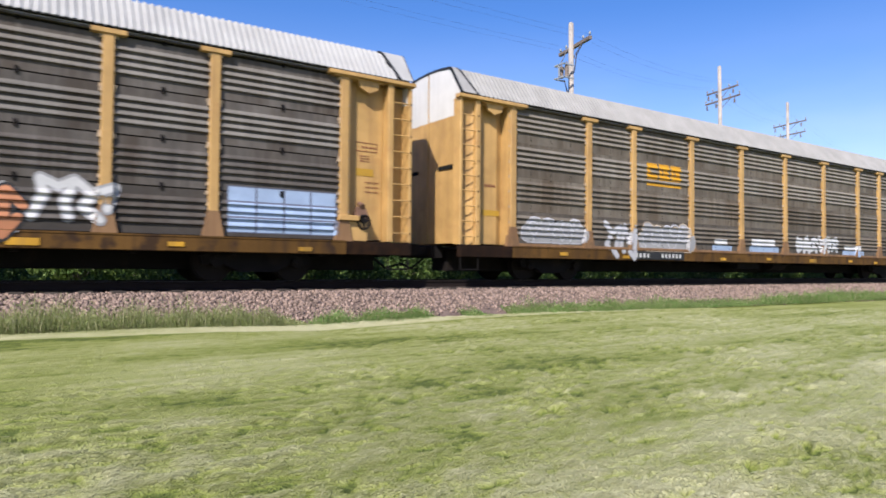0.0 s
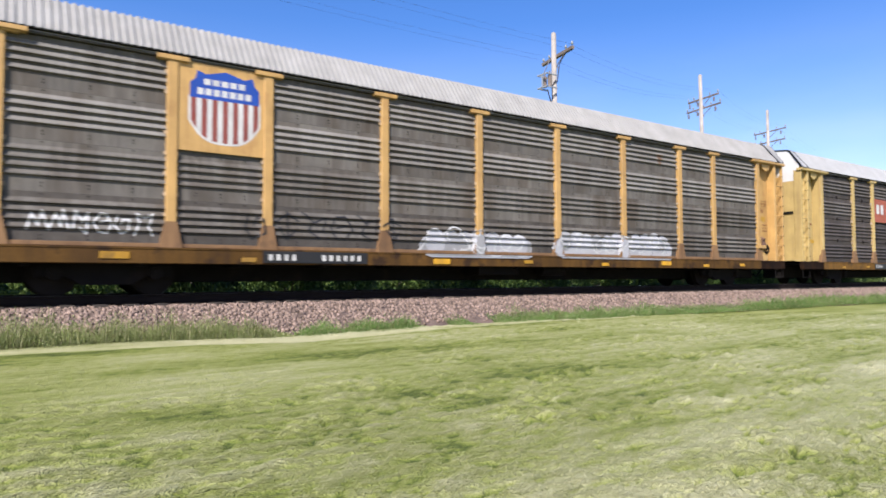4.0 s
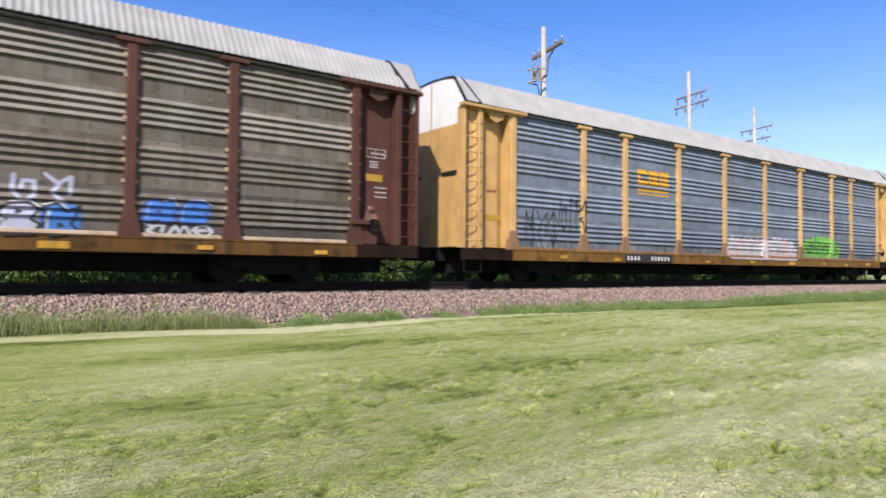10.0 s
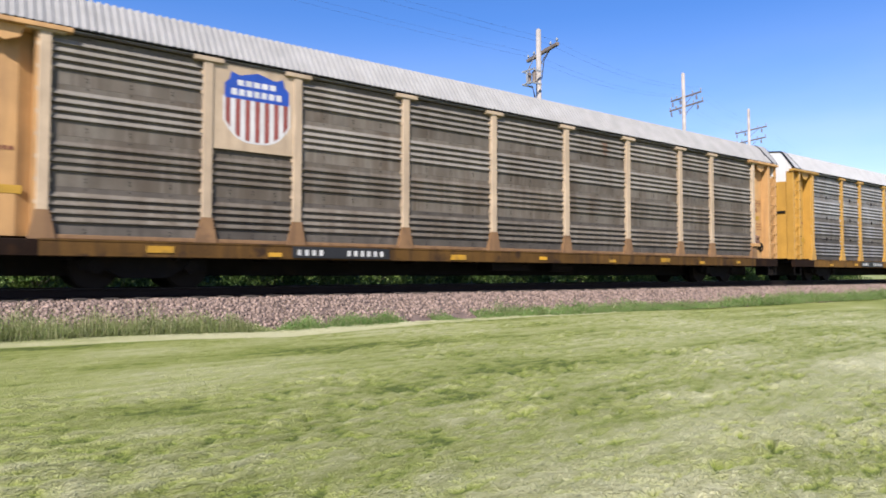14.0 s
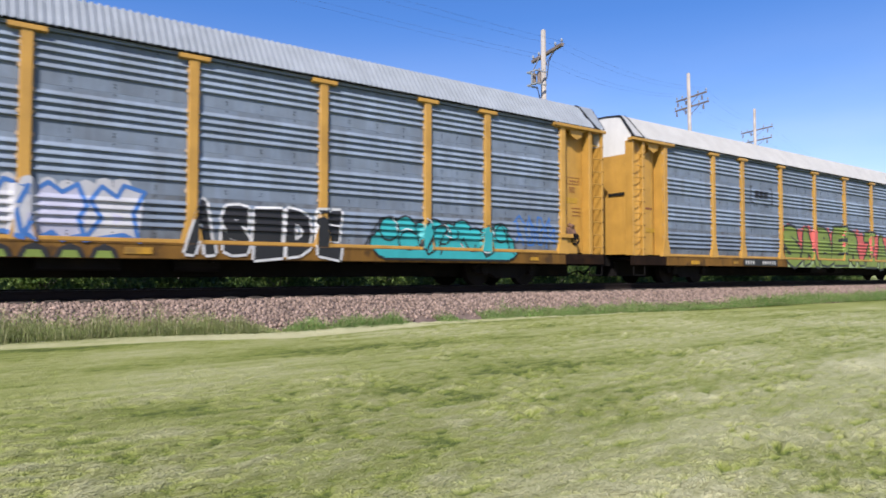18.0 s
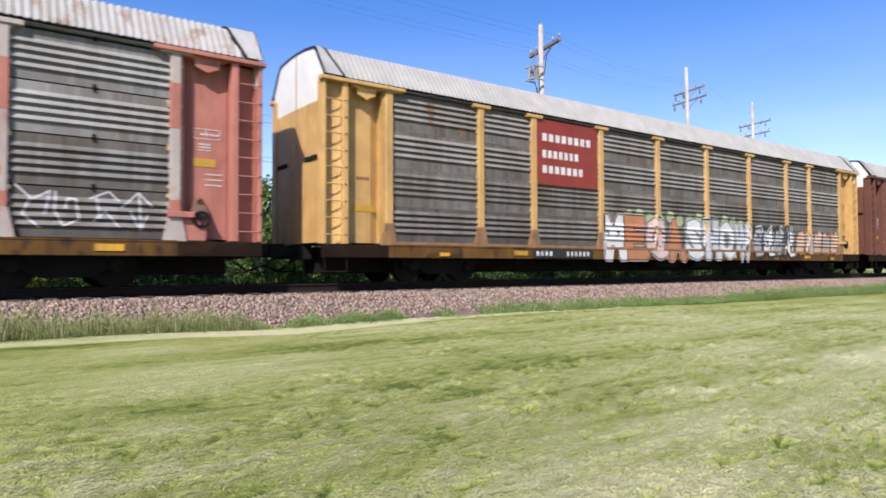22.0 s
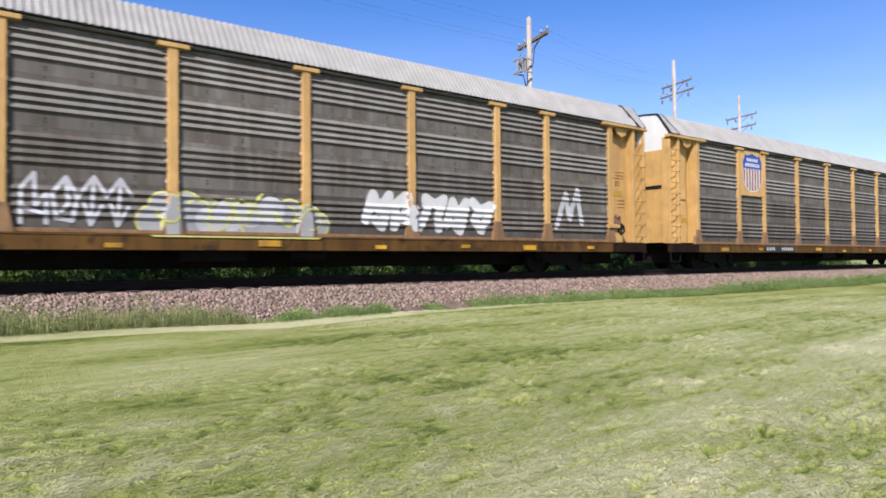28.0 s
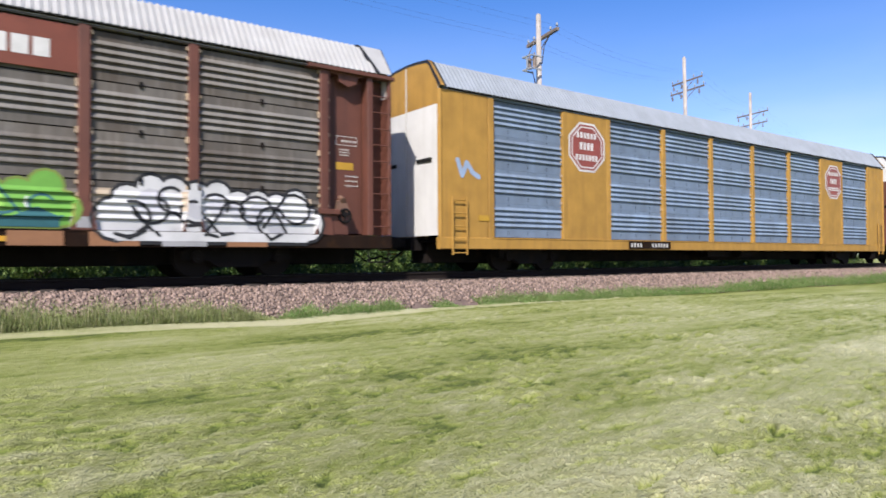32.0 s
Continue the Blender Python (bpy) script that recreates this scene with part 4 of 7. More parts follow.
def roof_end_mesh(mat, s, low, high):
    """Smooth sheet over the last stretch of the roof, with a black gasket along its slanting inner edge. low, high: its reach at eave and crown."""
    def make():
        g = Geo()

        def at(y, z, reach, lift):
            ln = math.hypot(y, z + 0.6)
            return (s * (HALF - reach), y + lift * y / ln, Z_EAVE + z + lift * (z + 0.6) / ln)

        def inner(z):
            return low + (high - low) * min(1.0, z / 0.79)
        for (y0, z0), (y1, z1) in zip(ROOF_PROFILE, ROOF_PROFILE[1:]):
            e0, e1 = inner(z0), inner(z1)
            g.poly([at(y0, z0, -0.01, 0.05), at(y1, z1, -0.01, 0.05), at(y1, z1, e1, 0.05), at(y0, z0, e0, 0.05)])
            g.poly([at(y0, z0, e0, 0.056), at(y1, z1, e1, 0.056), at(y1, z1, e1 + 0.07, 0.056), at(y0, z0, e0 + 0.07, 0.056)], 1)
            g.poly([at(y0, z0, e0 + 0.07, 0.056), at(y1, z1, e1 + 0.07, 0.056), at(y1, z1, e1 + 0.07, 0.0), at(y0, z0, e0 + 0.07, 0.0)], 1)
            g.poly([at(y0, z0, -0.012, 0.05), at(y1, z1, -0.012, 0.05), at(y1, z1, -0.012, -0.02), at(y0, z0, -0.012, -0.02)], 1)
            g.poly([at(y0, z0, 0.012, 0.054), at(y1, z1, 0.012, 0.054), at(y1, z1, -0.012, 0.054), at(y0, z0, -0.012, 0.054)], 1)
        return g.mesh("roof_end", [mat, BLACK])
    return stored(("roof_end", mat.name, s, low, high), make)


def door_leaf_mesh(mat, top_mat, s, side, z_paint):
    """One curved leaf of the end doors; the upper part is painted white."""
    def make():
        g = Geo()
        n = 8
        ys = [side * y for y in (0.03, 0.25, 0.5, 0.75, 0.98, 1.06, 1.17, 1.28, 1.42)]

        def top(y):
            return Z_EAVE + float(np.interp(-abs(y), [p[0] for p in ROOF_PROFILE[:ROOF_HALF]], [p[1] for p in ROOF_PROFILE[:ROOF_HALF]])) - 0.02

        def out(y):
            return s * (HALF - 0.02 + 0.03 * (1 - (abs(y) / 1.42) ** 2))
        for a, b in zip(ys, ys[1:]):
            for inner in (0, 1):
                d = -s * 0.05 * inner
                zm = [min(z_paint, top(a)), min(z_paint, top(b))]
                g.poly([(out(a) + d, a, 0.95), (out(b) + d, b, 0.95), (out(b) + d, b, zm[1]), (out(a) + d, a, zm[0])])
                g.poly([(out(a) + d, a, zm[0]), (out(b) + d, b, zm[1]), (out(b) + d, b, top(b)), (out(a) + d, a, top(a))], 1)
        for y in (ys[0], ys[-1]):
            g.poly([(out(y), y, 0.95), (out(y) - s * 0.05, y, 0.95), (out(y) - s * 0.05, y, top(y)), (out(y), y, top(y))])
        w0, w1 = (0.5, 1.15) if side > 0 else (-1.15, -0.5)
        # near-black box drawn for the dark slot in the leaf
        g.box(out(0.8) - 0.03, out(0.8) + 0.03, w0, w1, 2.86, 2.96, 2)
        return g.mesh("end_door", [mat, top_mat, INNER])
    return stored(("leaf", mat.name, top_mat.name, s, side, z_paint), make)


def simple(key, build, mats, name, smooth=False):
    def make():
        g = Geo()
        build(g)
        return g.mesh(name, mats, smooth)
    return stored((key, *[m.name for m in mats]), make)


def wheelset(g):
    g.cyl((0, -1.05, 0), (0, 1.05, 0), 0.085, n=10)
    for s in (-1, 1):
        y = s * 0.755
        g.cyl((0, y - 0.065, 0), (0, y + 0.065, 0), WHEEL_R, WHEEL_R - 0.005, 28)
        g.cyl((0, y - s * 0.09, 0), (0, y - s * 0.06, 0), WHEEL_R + 0.03, WHEEL_R + 0.03, 28)
        g.cyl((0, y, 0), (0, y + s * 0.10, 0), 0.13, 0.11, 14)
        g.box(0.2, 0.27, y + s * 0.06 - 0.01, y + s * 0.075 + 0.0, -0.03, 0.03)


def side_frame(g):
    pts = [(-1.15, 0.36), (-1.2, 0.52), (-0.95, 0.62), (-0.45, 0.78), (0.45, 0.78), (0.95, 0.62), (1.2, 0.52), (1.15, 0.36), (0.7, 0.36), (0.42, 0.2), (-0.42, 0.2), (-0.7, 0.36)]
    g.prism(pts, "y", -0.08, 0.08)
    for k in range(5):
        g.cyl((-0.2 + 0.1 * k, -0.02, 0.28), (-0.2 + 0.1 * k, -0.02, 0.55), 0.05, n=8)


def coupler(g, s):
    g.box(min(s * 12.9, s * 13.95), max(s * 12.9, s * 13.95), -0.09, 0.09, 0.66, 0.88, 0, 0.02)
    g.box(min(s * 13.92, s * 14.28), max(s * 13.92, s * 14.28), -0.14, 0.12, 0.62, 0.94, 0, 0.04)
    g.box(min(s * 13.34, s * 13.68), max(s * 13.34, s * 13.68), -0.35, 0.35, 0.58, 0.92, 0, 0.02)
    g.cyl((s * 13.5, 0.3, 0.6), (s * 13.9, 0.32, 0.3), 0.03, n=6)
    g.cyl((s * 13.9, 0.32, 0.3), (s * 14.28, 0.2, 0.42), 0.03, n=6)


def corner(car, s, side, paint, panel_paint):
    """Ladder bay, recessed panel and eave channel at one corner of the car."""
    f = side * 1.0

    def y(v0, v1):
        return (min(-f * v0, -f * v1), max(-f * v0, -f * v1)) if side > 0 else (min(v0, v1), max(v0, v1))

    def x(a, b):
        return (min(s * a, s * b), max(s * a, s * b))
    fr = Geo()
    fr.box(*x(13.52, 13.60), *y(1.20, 1.5), 0.92, Z_EAVE - 0.05, 0, 0.01)
    fr.box(*x(12.96, 13.10), *y(1.12, 1.5), 0.92, Z_EAVE - 0.05, 0, 0.012)
    # bowed back plate, deeper towards the end of the car
    deep, shallow = (0.25, 0.12) if s < 0 else (0.34, 0.22)
    bow = [(s * (13.08 + 0.46 * k / 6), -f * (1.5 - shallow - (deep - shallow) * (k / 6) ** 0.6)) for k in range(7)]
    bow += [(p, q + f * 0.03) for p, q in bow[::-1]]
    fr.loft([(p, q, 0.92) for p, q in bow], [(p, q, Z_EAVE - 0.05) for p, q in bow])
    for k in range(9):
        u = 13.03 if s < 0 else 13.56
        fr.box(s * u - 0.015, s * u + 0.015, *y(1.49, 1.515), 1.10 + 0.385 * k, 1.135 + 0.385 * k, 1)
    lad = part("ladder", stored(("lad", s, side, paint.name), lambda: fr.mesh("ladder", [paint, INNER])), car, "painted steel end ladder")
    rung = simple("rung", lambda g: g.cyl((-0.24, 0, 0), (0.24, 0, 0), 0.016, n=6), [paint], "rung")
    for k in range(9):
        part("rung", rung, lad, m=pose(s * 13.31, -f * 1.47, 1.12 + 0.385 * k))

    def recess(g):
        a = [(s * 12.99, -f * 1.20), (s * 12.93, -f * 1.23), (s * 12.24, -f * 1.235), (s * 12.10, -f * 1.17), (s * 11.97, -f * 1.12),
             (s * 11.97, -f * 1.08), (s * 12.10, -f * 1.13), (s * 12.24, -f * 1.20), (s * 12.93, -f * 1.19), (s * 12.99, -f * 1.16)]
        g.loft([(p, q, 0.95) for p, q in a], [(p, q, Z_EAVE - 0.05) for p, q in a])
        g.box(*x(11.92, 12.01), *y(1.04, 1.45), 0.95, Z_EAVE - 0.05)
    part("end_panel", simple(("recess", s, side), recess, [panel_paint], "end_panel"), car)

    def eave(g):
        g.box(*x(11.44, 13.66), *y(1.36, 1.57), Z_EAVE - 0.06, Z_EAVE + 0.03, 0, 0.012)
        g.box(*x(12.04, 12.86), *y(1.1, 1.46), Z_EAVE - 0.1, Z_EAVE - 0.05)
        pts = [(s * 12.19, Z_EAVE - 0.08), (s * 12.74, Z_EAVE - 0.08), (s * 12.69, Z_EAVE - 0.26), (s * 12.47, Z_EAVE - 0.36), (s * 12.24, Z_EAVE - 0.26)]
        q = y(1.40, 1.46)
        g.loft([(p, q[0], r) for p, r in pts], [(p, q[1], r) for p, r in pts])
    part("eave_channel", simple(("eave", s, side), eave, [paint], "eave_channel"), car)

    def step(g):
        for u in (12.99, 13.54):
            g.cyl((s * u, -f * 1.46, 0.62), (s * u, -f * 1.46, 0.28), 0.016, n=6)
        g.cyl((s * 12.99, -f * 1.46, 0.28), (s * 13.54, -f * 1.46, 0.28), 0.018, n=6)
    part("stirrup_step", simple(("step", s, side), step, [GRIME], "stirrup_step"), car, "bent steel stirrup step")


BRAKE_RUST = surface("rusty_brake_housing", (0.13, 0.07, 0.045), 0.8, 0, 0.3, spots=0.5, spot_color=(0.03, 0.02, 0.015))


def brake_gear(car, paint):
    def build(g):
        g.box(11.72, 12.2, -1.56, -1.2, 1.36, 1.48, 0, 0.012)
        g.box(11.95, 12.45, -1.46, -1.2, 0.9, 1.36, 0, 0.02)
    part("brake_step", simple("brake_step", build, [paint], "brake_step"), car)

    def wheel(g):
        g.cyl((12.36, -1.3, 1.38), (12.36, -1.5, 1.38), 0.1, 0.07, 12)
        for k in range(12):
            a, b = 6.283 * k / 12, 6.283 * (k + 1) / 12
            g.cyl((12.36 + 0.15 * math.cos(a), -1.48, 1.34 + 0.15 * math.sin(a)), (12.36 + 0.15 * math.cos(b), -1.48, 1.34 + 0.15 * math.sin(b)), 0.03, n=5)
        for k in range(3):
            g.cyl((12.36, -1.48, 1.34), (12.36 + 0.15 * math.cos(2.1 * k + 0.5), -1.48, 1.34 + 0.15 * math.sin(2.1 * k + 0.5)), 0.025, n=5)
    hb = part("handbrake", simple("handbrake", wheel, [GRIME], "handbrake"), car, "rusty black handbrake wheel")

    def hood(g):
        g.loft([(12.18, -1.42, 1.4), (12.54, -1.42, 1.4), (12.54, -1.22, 1.4), (12.18, -1.22, 1.4)], [(12.26, -1.36, 1.68), (12.46, -1.36, 1.68), (12.46, -1.22, 1.72), (12.26, -1.22, 1.72)])
        g.cyl((12.36, -1.4, 1.7), (12.36, -1.24, 1.78), 0.07, 0.06, 10)
    part("gear_housing", simple("gear_housing", hood, [BRAKE_RUST], "gear_housing"), hb, "rusty brown handbrake housing")


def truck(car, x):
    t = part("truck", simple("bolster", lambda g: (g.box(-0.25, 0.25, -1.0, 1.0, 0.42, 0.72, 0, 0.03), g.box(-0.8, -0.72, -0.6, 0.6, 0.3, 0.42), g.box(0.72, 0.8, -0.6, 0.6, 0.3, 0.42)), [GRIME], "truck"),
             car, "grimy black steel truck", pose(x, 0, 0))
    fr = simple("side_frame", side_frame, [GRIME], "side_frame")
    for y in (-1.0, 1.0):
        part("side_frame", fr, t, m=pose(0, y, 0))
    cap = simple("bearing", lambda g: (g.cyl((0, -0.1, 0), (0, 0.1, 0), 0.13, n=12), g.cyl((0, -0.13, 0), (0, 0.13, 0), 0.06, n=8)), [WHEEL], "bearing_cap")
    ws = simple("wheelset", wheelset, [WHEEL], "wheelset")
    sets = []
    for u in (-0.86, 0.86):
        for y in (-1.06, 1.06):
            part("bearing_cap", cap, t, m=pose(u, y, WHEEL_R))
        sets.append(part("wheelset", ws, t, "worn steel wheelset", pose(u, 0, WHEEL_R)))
    return sets


CARS, WHEELS = {}, {}


def autorack(i, label, paint, steel, seam, roof, sill=None, sill_trim=True, solid=(), flush=False, post_paint=None):
    """An enclosed car carrier: sill, posts, ribbed panels, roof, end doors, ladders, trucks, couplers."""
    car = CARS[i] = thing("autorack_car", label, "railway car", "cars of the train")
    sill = sill or SILL
    post_paint = post_paint or paint
    for side in (1, -1):
        y0, y1 = (-1.52, -1.36) if side > 0 else (1.36, 1.52)
        s_ob = part("side_sill", simple(("sill", side), lambda g: (g.box(-11.9, 11.9, y0, y1, 0.60, Z_SILL, 0, 0.012), g.box(-11.9, 11.9, y0 - 0.012, y1 + 0.012, Z_SILL - 0.02, Z_SILL + 0.012)), [sill], "side_sill"),
                    car, "dirty painted steel side sill")
        for s in (-1, 1):
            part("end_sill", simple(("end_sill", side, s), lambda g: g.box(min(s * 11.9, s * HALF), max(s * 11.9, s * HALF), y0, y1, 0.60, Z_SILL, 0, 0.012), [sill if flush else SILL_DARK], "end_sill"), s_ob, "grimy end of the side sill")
        if side > 0 and sill_trim:
            refl = flat_mesh(0.3, 0.09, REFLECTOR, 0.006)
            wide = flat_mesh(0.5, 0.13, REFLECTOR, 0.005)
            for k in range(9):
                part("paint_patch", refl if (k * 7 + i) % 3 else wide, s_ob, "dirty yellow paint patch", pose((POSTS[k] + POSTS[k + 1]) / 2 + 0.35 + 0.2 * math.sin(i * 3 + k * 5), -1.5335, 0.65 + 0.04 * ((i + k) % 2)))
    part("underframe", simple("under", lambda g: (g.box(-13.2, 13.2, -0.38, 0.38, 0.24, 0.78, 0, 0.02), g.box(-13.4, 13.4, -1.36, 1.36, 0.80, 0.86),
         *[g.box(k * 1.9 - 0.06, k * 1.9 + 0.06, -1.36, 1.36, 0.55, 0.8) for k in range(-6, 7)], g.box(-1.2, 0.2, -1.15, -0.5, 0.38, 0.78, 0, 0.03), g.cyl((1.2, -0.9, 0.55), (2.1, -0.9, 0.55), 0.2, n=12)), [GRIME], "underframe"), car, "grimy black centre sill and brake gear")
    # added dark sheet: stands for the shade seen through the panel seams
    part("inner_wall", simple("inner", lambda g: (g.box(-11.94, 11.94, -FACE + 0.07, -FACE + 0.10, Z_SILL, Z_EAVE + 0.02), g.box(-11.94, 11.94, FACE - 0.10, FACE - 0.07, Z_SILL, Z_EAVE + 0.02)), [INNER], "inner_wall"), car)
    for k in range(9):
        x, w = (POSTS[k] + POSTS[k + 1]) / 2, POSTS[k + 1] - POSTS[k] - 0.19
        if k in solid:
            part("panel", flat_mesh(POSTS[k + 1] - POSTS[k] - 0.004, Z_EAVE - Z_SILL - 0.03, paint, 0.06), car, "smooth painted steel panel", pose(x, -FACE - 0.03, Z_SILL + 0.01))
        else:
            for r in range(4):
                # panel rows get darker towards the sill: darker copies low down
                low = r == 0 and steel in DARKER_LOW
                me = panel_mesh(w, seam, DARKER_LOW[steel] if low else GALV["grey" if r == 1 and steel == "light" else steel], GALV[steel] if r < 2 and steel not in ("blue", "clean", "slate") or low else LIT_RIB[steel])
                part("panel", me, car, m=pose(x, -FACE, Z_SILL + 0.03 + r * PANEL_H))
            if not flush and not seam:
                part("ledge", flat_mesh(w - 0.22, 0.075, STAINED if paint not in (BROWN, BROWN_DARK, PINK, YELLOW_NEW) else DUSTY_POST if paint is not YELLOW_NEW else paint, 0.05), car, "painted steel ledge", pose(x, -FACE - 0.012, Z_SILL + 0.016))
        part("panel", flat_mesh(w, Z_EAVE - Z_SILL - 0.05, GALV[steel], 0.03), car, m=pose(x, FACE + 0.03, Z_SILL + 0.03))
    po = post_mesh(post_paint, not flush and i != 19, not flush)
    for k, x in enumerate(POSTS):
        part("post", po, car, m=pose(x, -1.38, Z_SILL))
        part("post", po, car, m=pose(x, 1.38, Z_SILL, 0, 0, 180))
    part("eave_rail", simple("eave_rail", lambda g: (g.box(-HALF + 0.5, HALF - 0.5, -1.475, -1.36, Z_EAVE - 0.035, Z_EAVE + 0.025), g.box(-HALF + 0.5, HALF - 0.5, 1.36, 1.475, Z_EAVE - 0.035, Z_EAVE + 0.025)), [GALV[steel]], "eave_rail"), car)
    # added dark strip: imitates the shade in the open rib ends
    part("roof_gasket", simple("roof_gasket", lambda g: (g.box(-HALF + 0.3, HALF - 0.3, -1.53, -1.40, Z_EAVE + 0.025, Z_EAVE + 0.062), g.box(-HALF + 0.3, HALF - 0.3, 1.40, 1.53, Z_EAVE + 0.025, Z_EAVE + 0.062)), [INNER], "roof_gasket"), car, "dark strip standing for the shaded gaps under the roof ribs")
    part("roof", roof_mesh(ROOFS[roof]), car, roof + " ribbed steel roof")
    for s in (-1, 1):
        reach = (0.12, 0.72) if i == 2 and s < 0 else (0.12, 0.06) if flush else (0.45, 0.17) if s < 0 else (0.30, 0.58)
        part("roof_end", roof_end_mesh(paint if flush else ROOFS[roof], s, *reach), car)
        for side in (-1, 1):
            if flush:
                part("end_door", door_leaf_mesh(WHITE, paint, s, side, 4.3), car, "white folding end door with a yellow top")
            else:
                part("end_door", door_leaf_mesh(paint, WHITE, s, side, 4.2), car, "end door painted white at the top")
            if not flush:
                corner(car, s, side, paint, paint)
        part("coupler", simple(("coupler", s), lambda g: coupler(g, s), [GRIME], "coupler"), car, "grimy steel coupler")
    if not flush:
        brake_gear(car, paint)
    WHEELS[i] = [(t, w) for t in (-10.06, 10.06) for w in truck(car, t)]
    return car


def board(car, x0, x1, z0, z1, mat, label="", d=0.012, y=1.452, name="sign_board"):
    return part(name, flat_mesh(x1 - x0, z1 - z0, mat, d), car, label, pose((x0 + x1) / 2, -y, z0))


CAR_LIST = [
    (0, "grimy grey car carrier with yellow posts and a white roof", YELLOW, "dark", True, "white", {}),
    (1, "weathered grey car carrier with yellow ends and scribbled panels", YELLOW, "warm", False, "grey", {}),
    (2, "weathered grey car carrier with a striped shield sign on yellow", YELLOW, "grey", False, "grey", {}),
    (3, "weathered grey car carrier with yellow ends and a shield sign", YELLOW, "grey", False, "grey", {}),
    (4, "dark brown-grey car carrier with yellow posts and a red sign board", YELLOW_PALE, "brown", True, "bright", dict(sill=SILL_CLEAN)),
    (5, "weathered grey car carrier with a shield sign and white scribbles", YELLOW, "warm", False, "grey", {}),
    (6, "pale grey car carrier with oxide brown ends and large painted letters", BROWN_DARK, "warm", False, "grey", {}),
    (7, "blue-grey car carrier with yellow ends and orange block lettering", YELLOW, "slate", False, "grey", dict(sill=SILL_CLEAN)),
    (8, "grey car carrier with faded yellow posts and a yellow sign board", YELLOW_PALE, "light", True, "grey", {}),
    (9, "dusty grey car carrier with faded orange ends and a shield sign", ORANGE_DUSTY, "warm", False, "grey", dict(post_paint=DUSTY_POST)),
    (10, "pale grey car carrier with yellow posts and faint scribbles", YELLOW_NEW, "light", True, "white", dict(sill=SILL_CLEAN)),
    (11, "blue-grey car carrier with yellow ends and a painted row of letters", YELLOW_NEW, "blue", False, "blue", dict(sill=SILL_CLEAN)),
    (12, "blue-grey car carrier with white roof and green painted letters", YELLOW_NEW, "blue", False, "white", dict(sill=SILL_CLEAN)),
    (13, "grimy grey car carrier with faded red ends and rusty roof", PINK, "light", True, "rust", dict(post_paint=WORN_POST)),
    (14, "grey car carrier with yellow ends and a red sign board", YELLOW, "grey", False, "grey", {}),
    (15, "grey car carrier with oxide brown ends, posts and sign boards", BROWN, "warm", True, "grey", {}),
    (16, "clean blue-grey car carrier with bright yellow posts and ends", YELLOW_NEW, "clean", False, "bright", dict(sill=SILL_CLEAN)),
    (17, "weathered grey car carrier with a shield sign and pale scribbles", YELLOW, "grey", False, "grey", {}),
    (18, "weathered grey car carrier with yellow ends and a shield sign", YELLOW, "grey", False, "grey", {}),
    (19, "grimy grey car carrier with brown posts and a white painted band", BROWN, "grey", True, "white", dict(sill=SILL_DARK)),
    (20, "yellow car carrier with blue-grey panels and red octagonal signs", YELLOW_DULL, "clean", False, "blue", dict(sill=YELLOW_DULL, sill_trim=False, solid=(1, 7), flush=True)),
    (21, "grey car carrier with oxide brown ends", BROWN, "warm", False, "grey", {}),
]
for i, label, paint_, steel, seam, roof, more in CAR_LIST:
    autorack(i, label, paint_, steel, seam, roof, **more)

# ---- paint on the cars: signs, numbers, sprayed letters ----


def foot_half(z):
    return 0.115 if z > Z_SILL + 0.52 else 0.115 + 0.105 * (Z_SILL + 0.52 - z) / 0.52


def relief(x, z, prof):
    """How far the car's side stands out at this place: sill, post or ribbed panel."""
    if z < Z_SILL + 0.002:
        return 1.537
    for p in POSTS:
        if abs(x - p) < foot_half(z) + 0.003:
            return 1.507
    u = (z - Z_SILL - 0.03) % PANEL_H
    return FACE + float(np.interp(u, [a for a, b in prof], [b for a, b in prof]))


PROFILES = {seam: rib_profile(PANEL_H - 0.003, seam) for seam in (False, True)}
SEAMED = {CARS[entry[0]].name for entry in CAR_LIST if entry[4]}


def ribs_under(ob):
    """The pressed profile of the car that this part belongs to."""
    while ob.parent:
        ob = ob.parent
    return PROFILES[ob.name in SEAMED]


def piece(car, name, label, base, letters, mats):
    """A sprayed work: its ground, or its first letter, with every further letter as a part of its own."""
    rest = list(letters)
    root = drape(car, name, label, base or rest.pop(0), mats)
    for shapes in rest:
        drape(root, "sprayed_letter", "", shapes, mats)
    return root


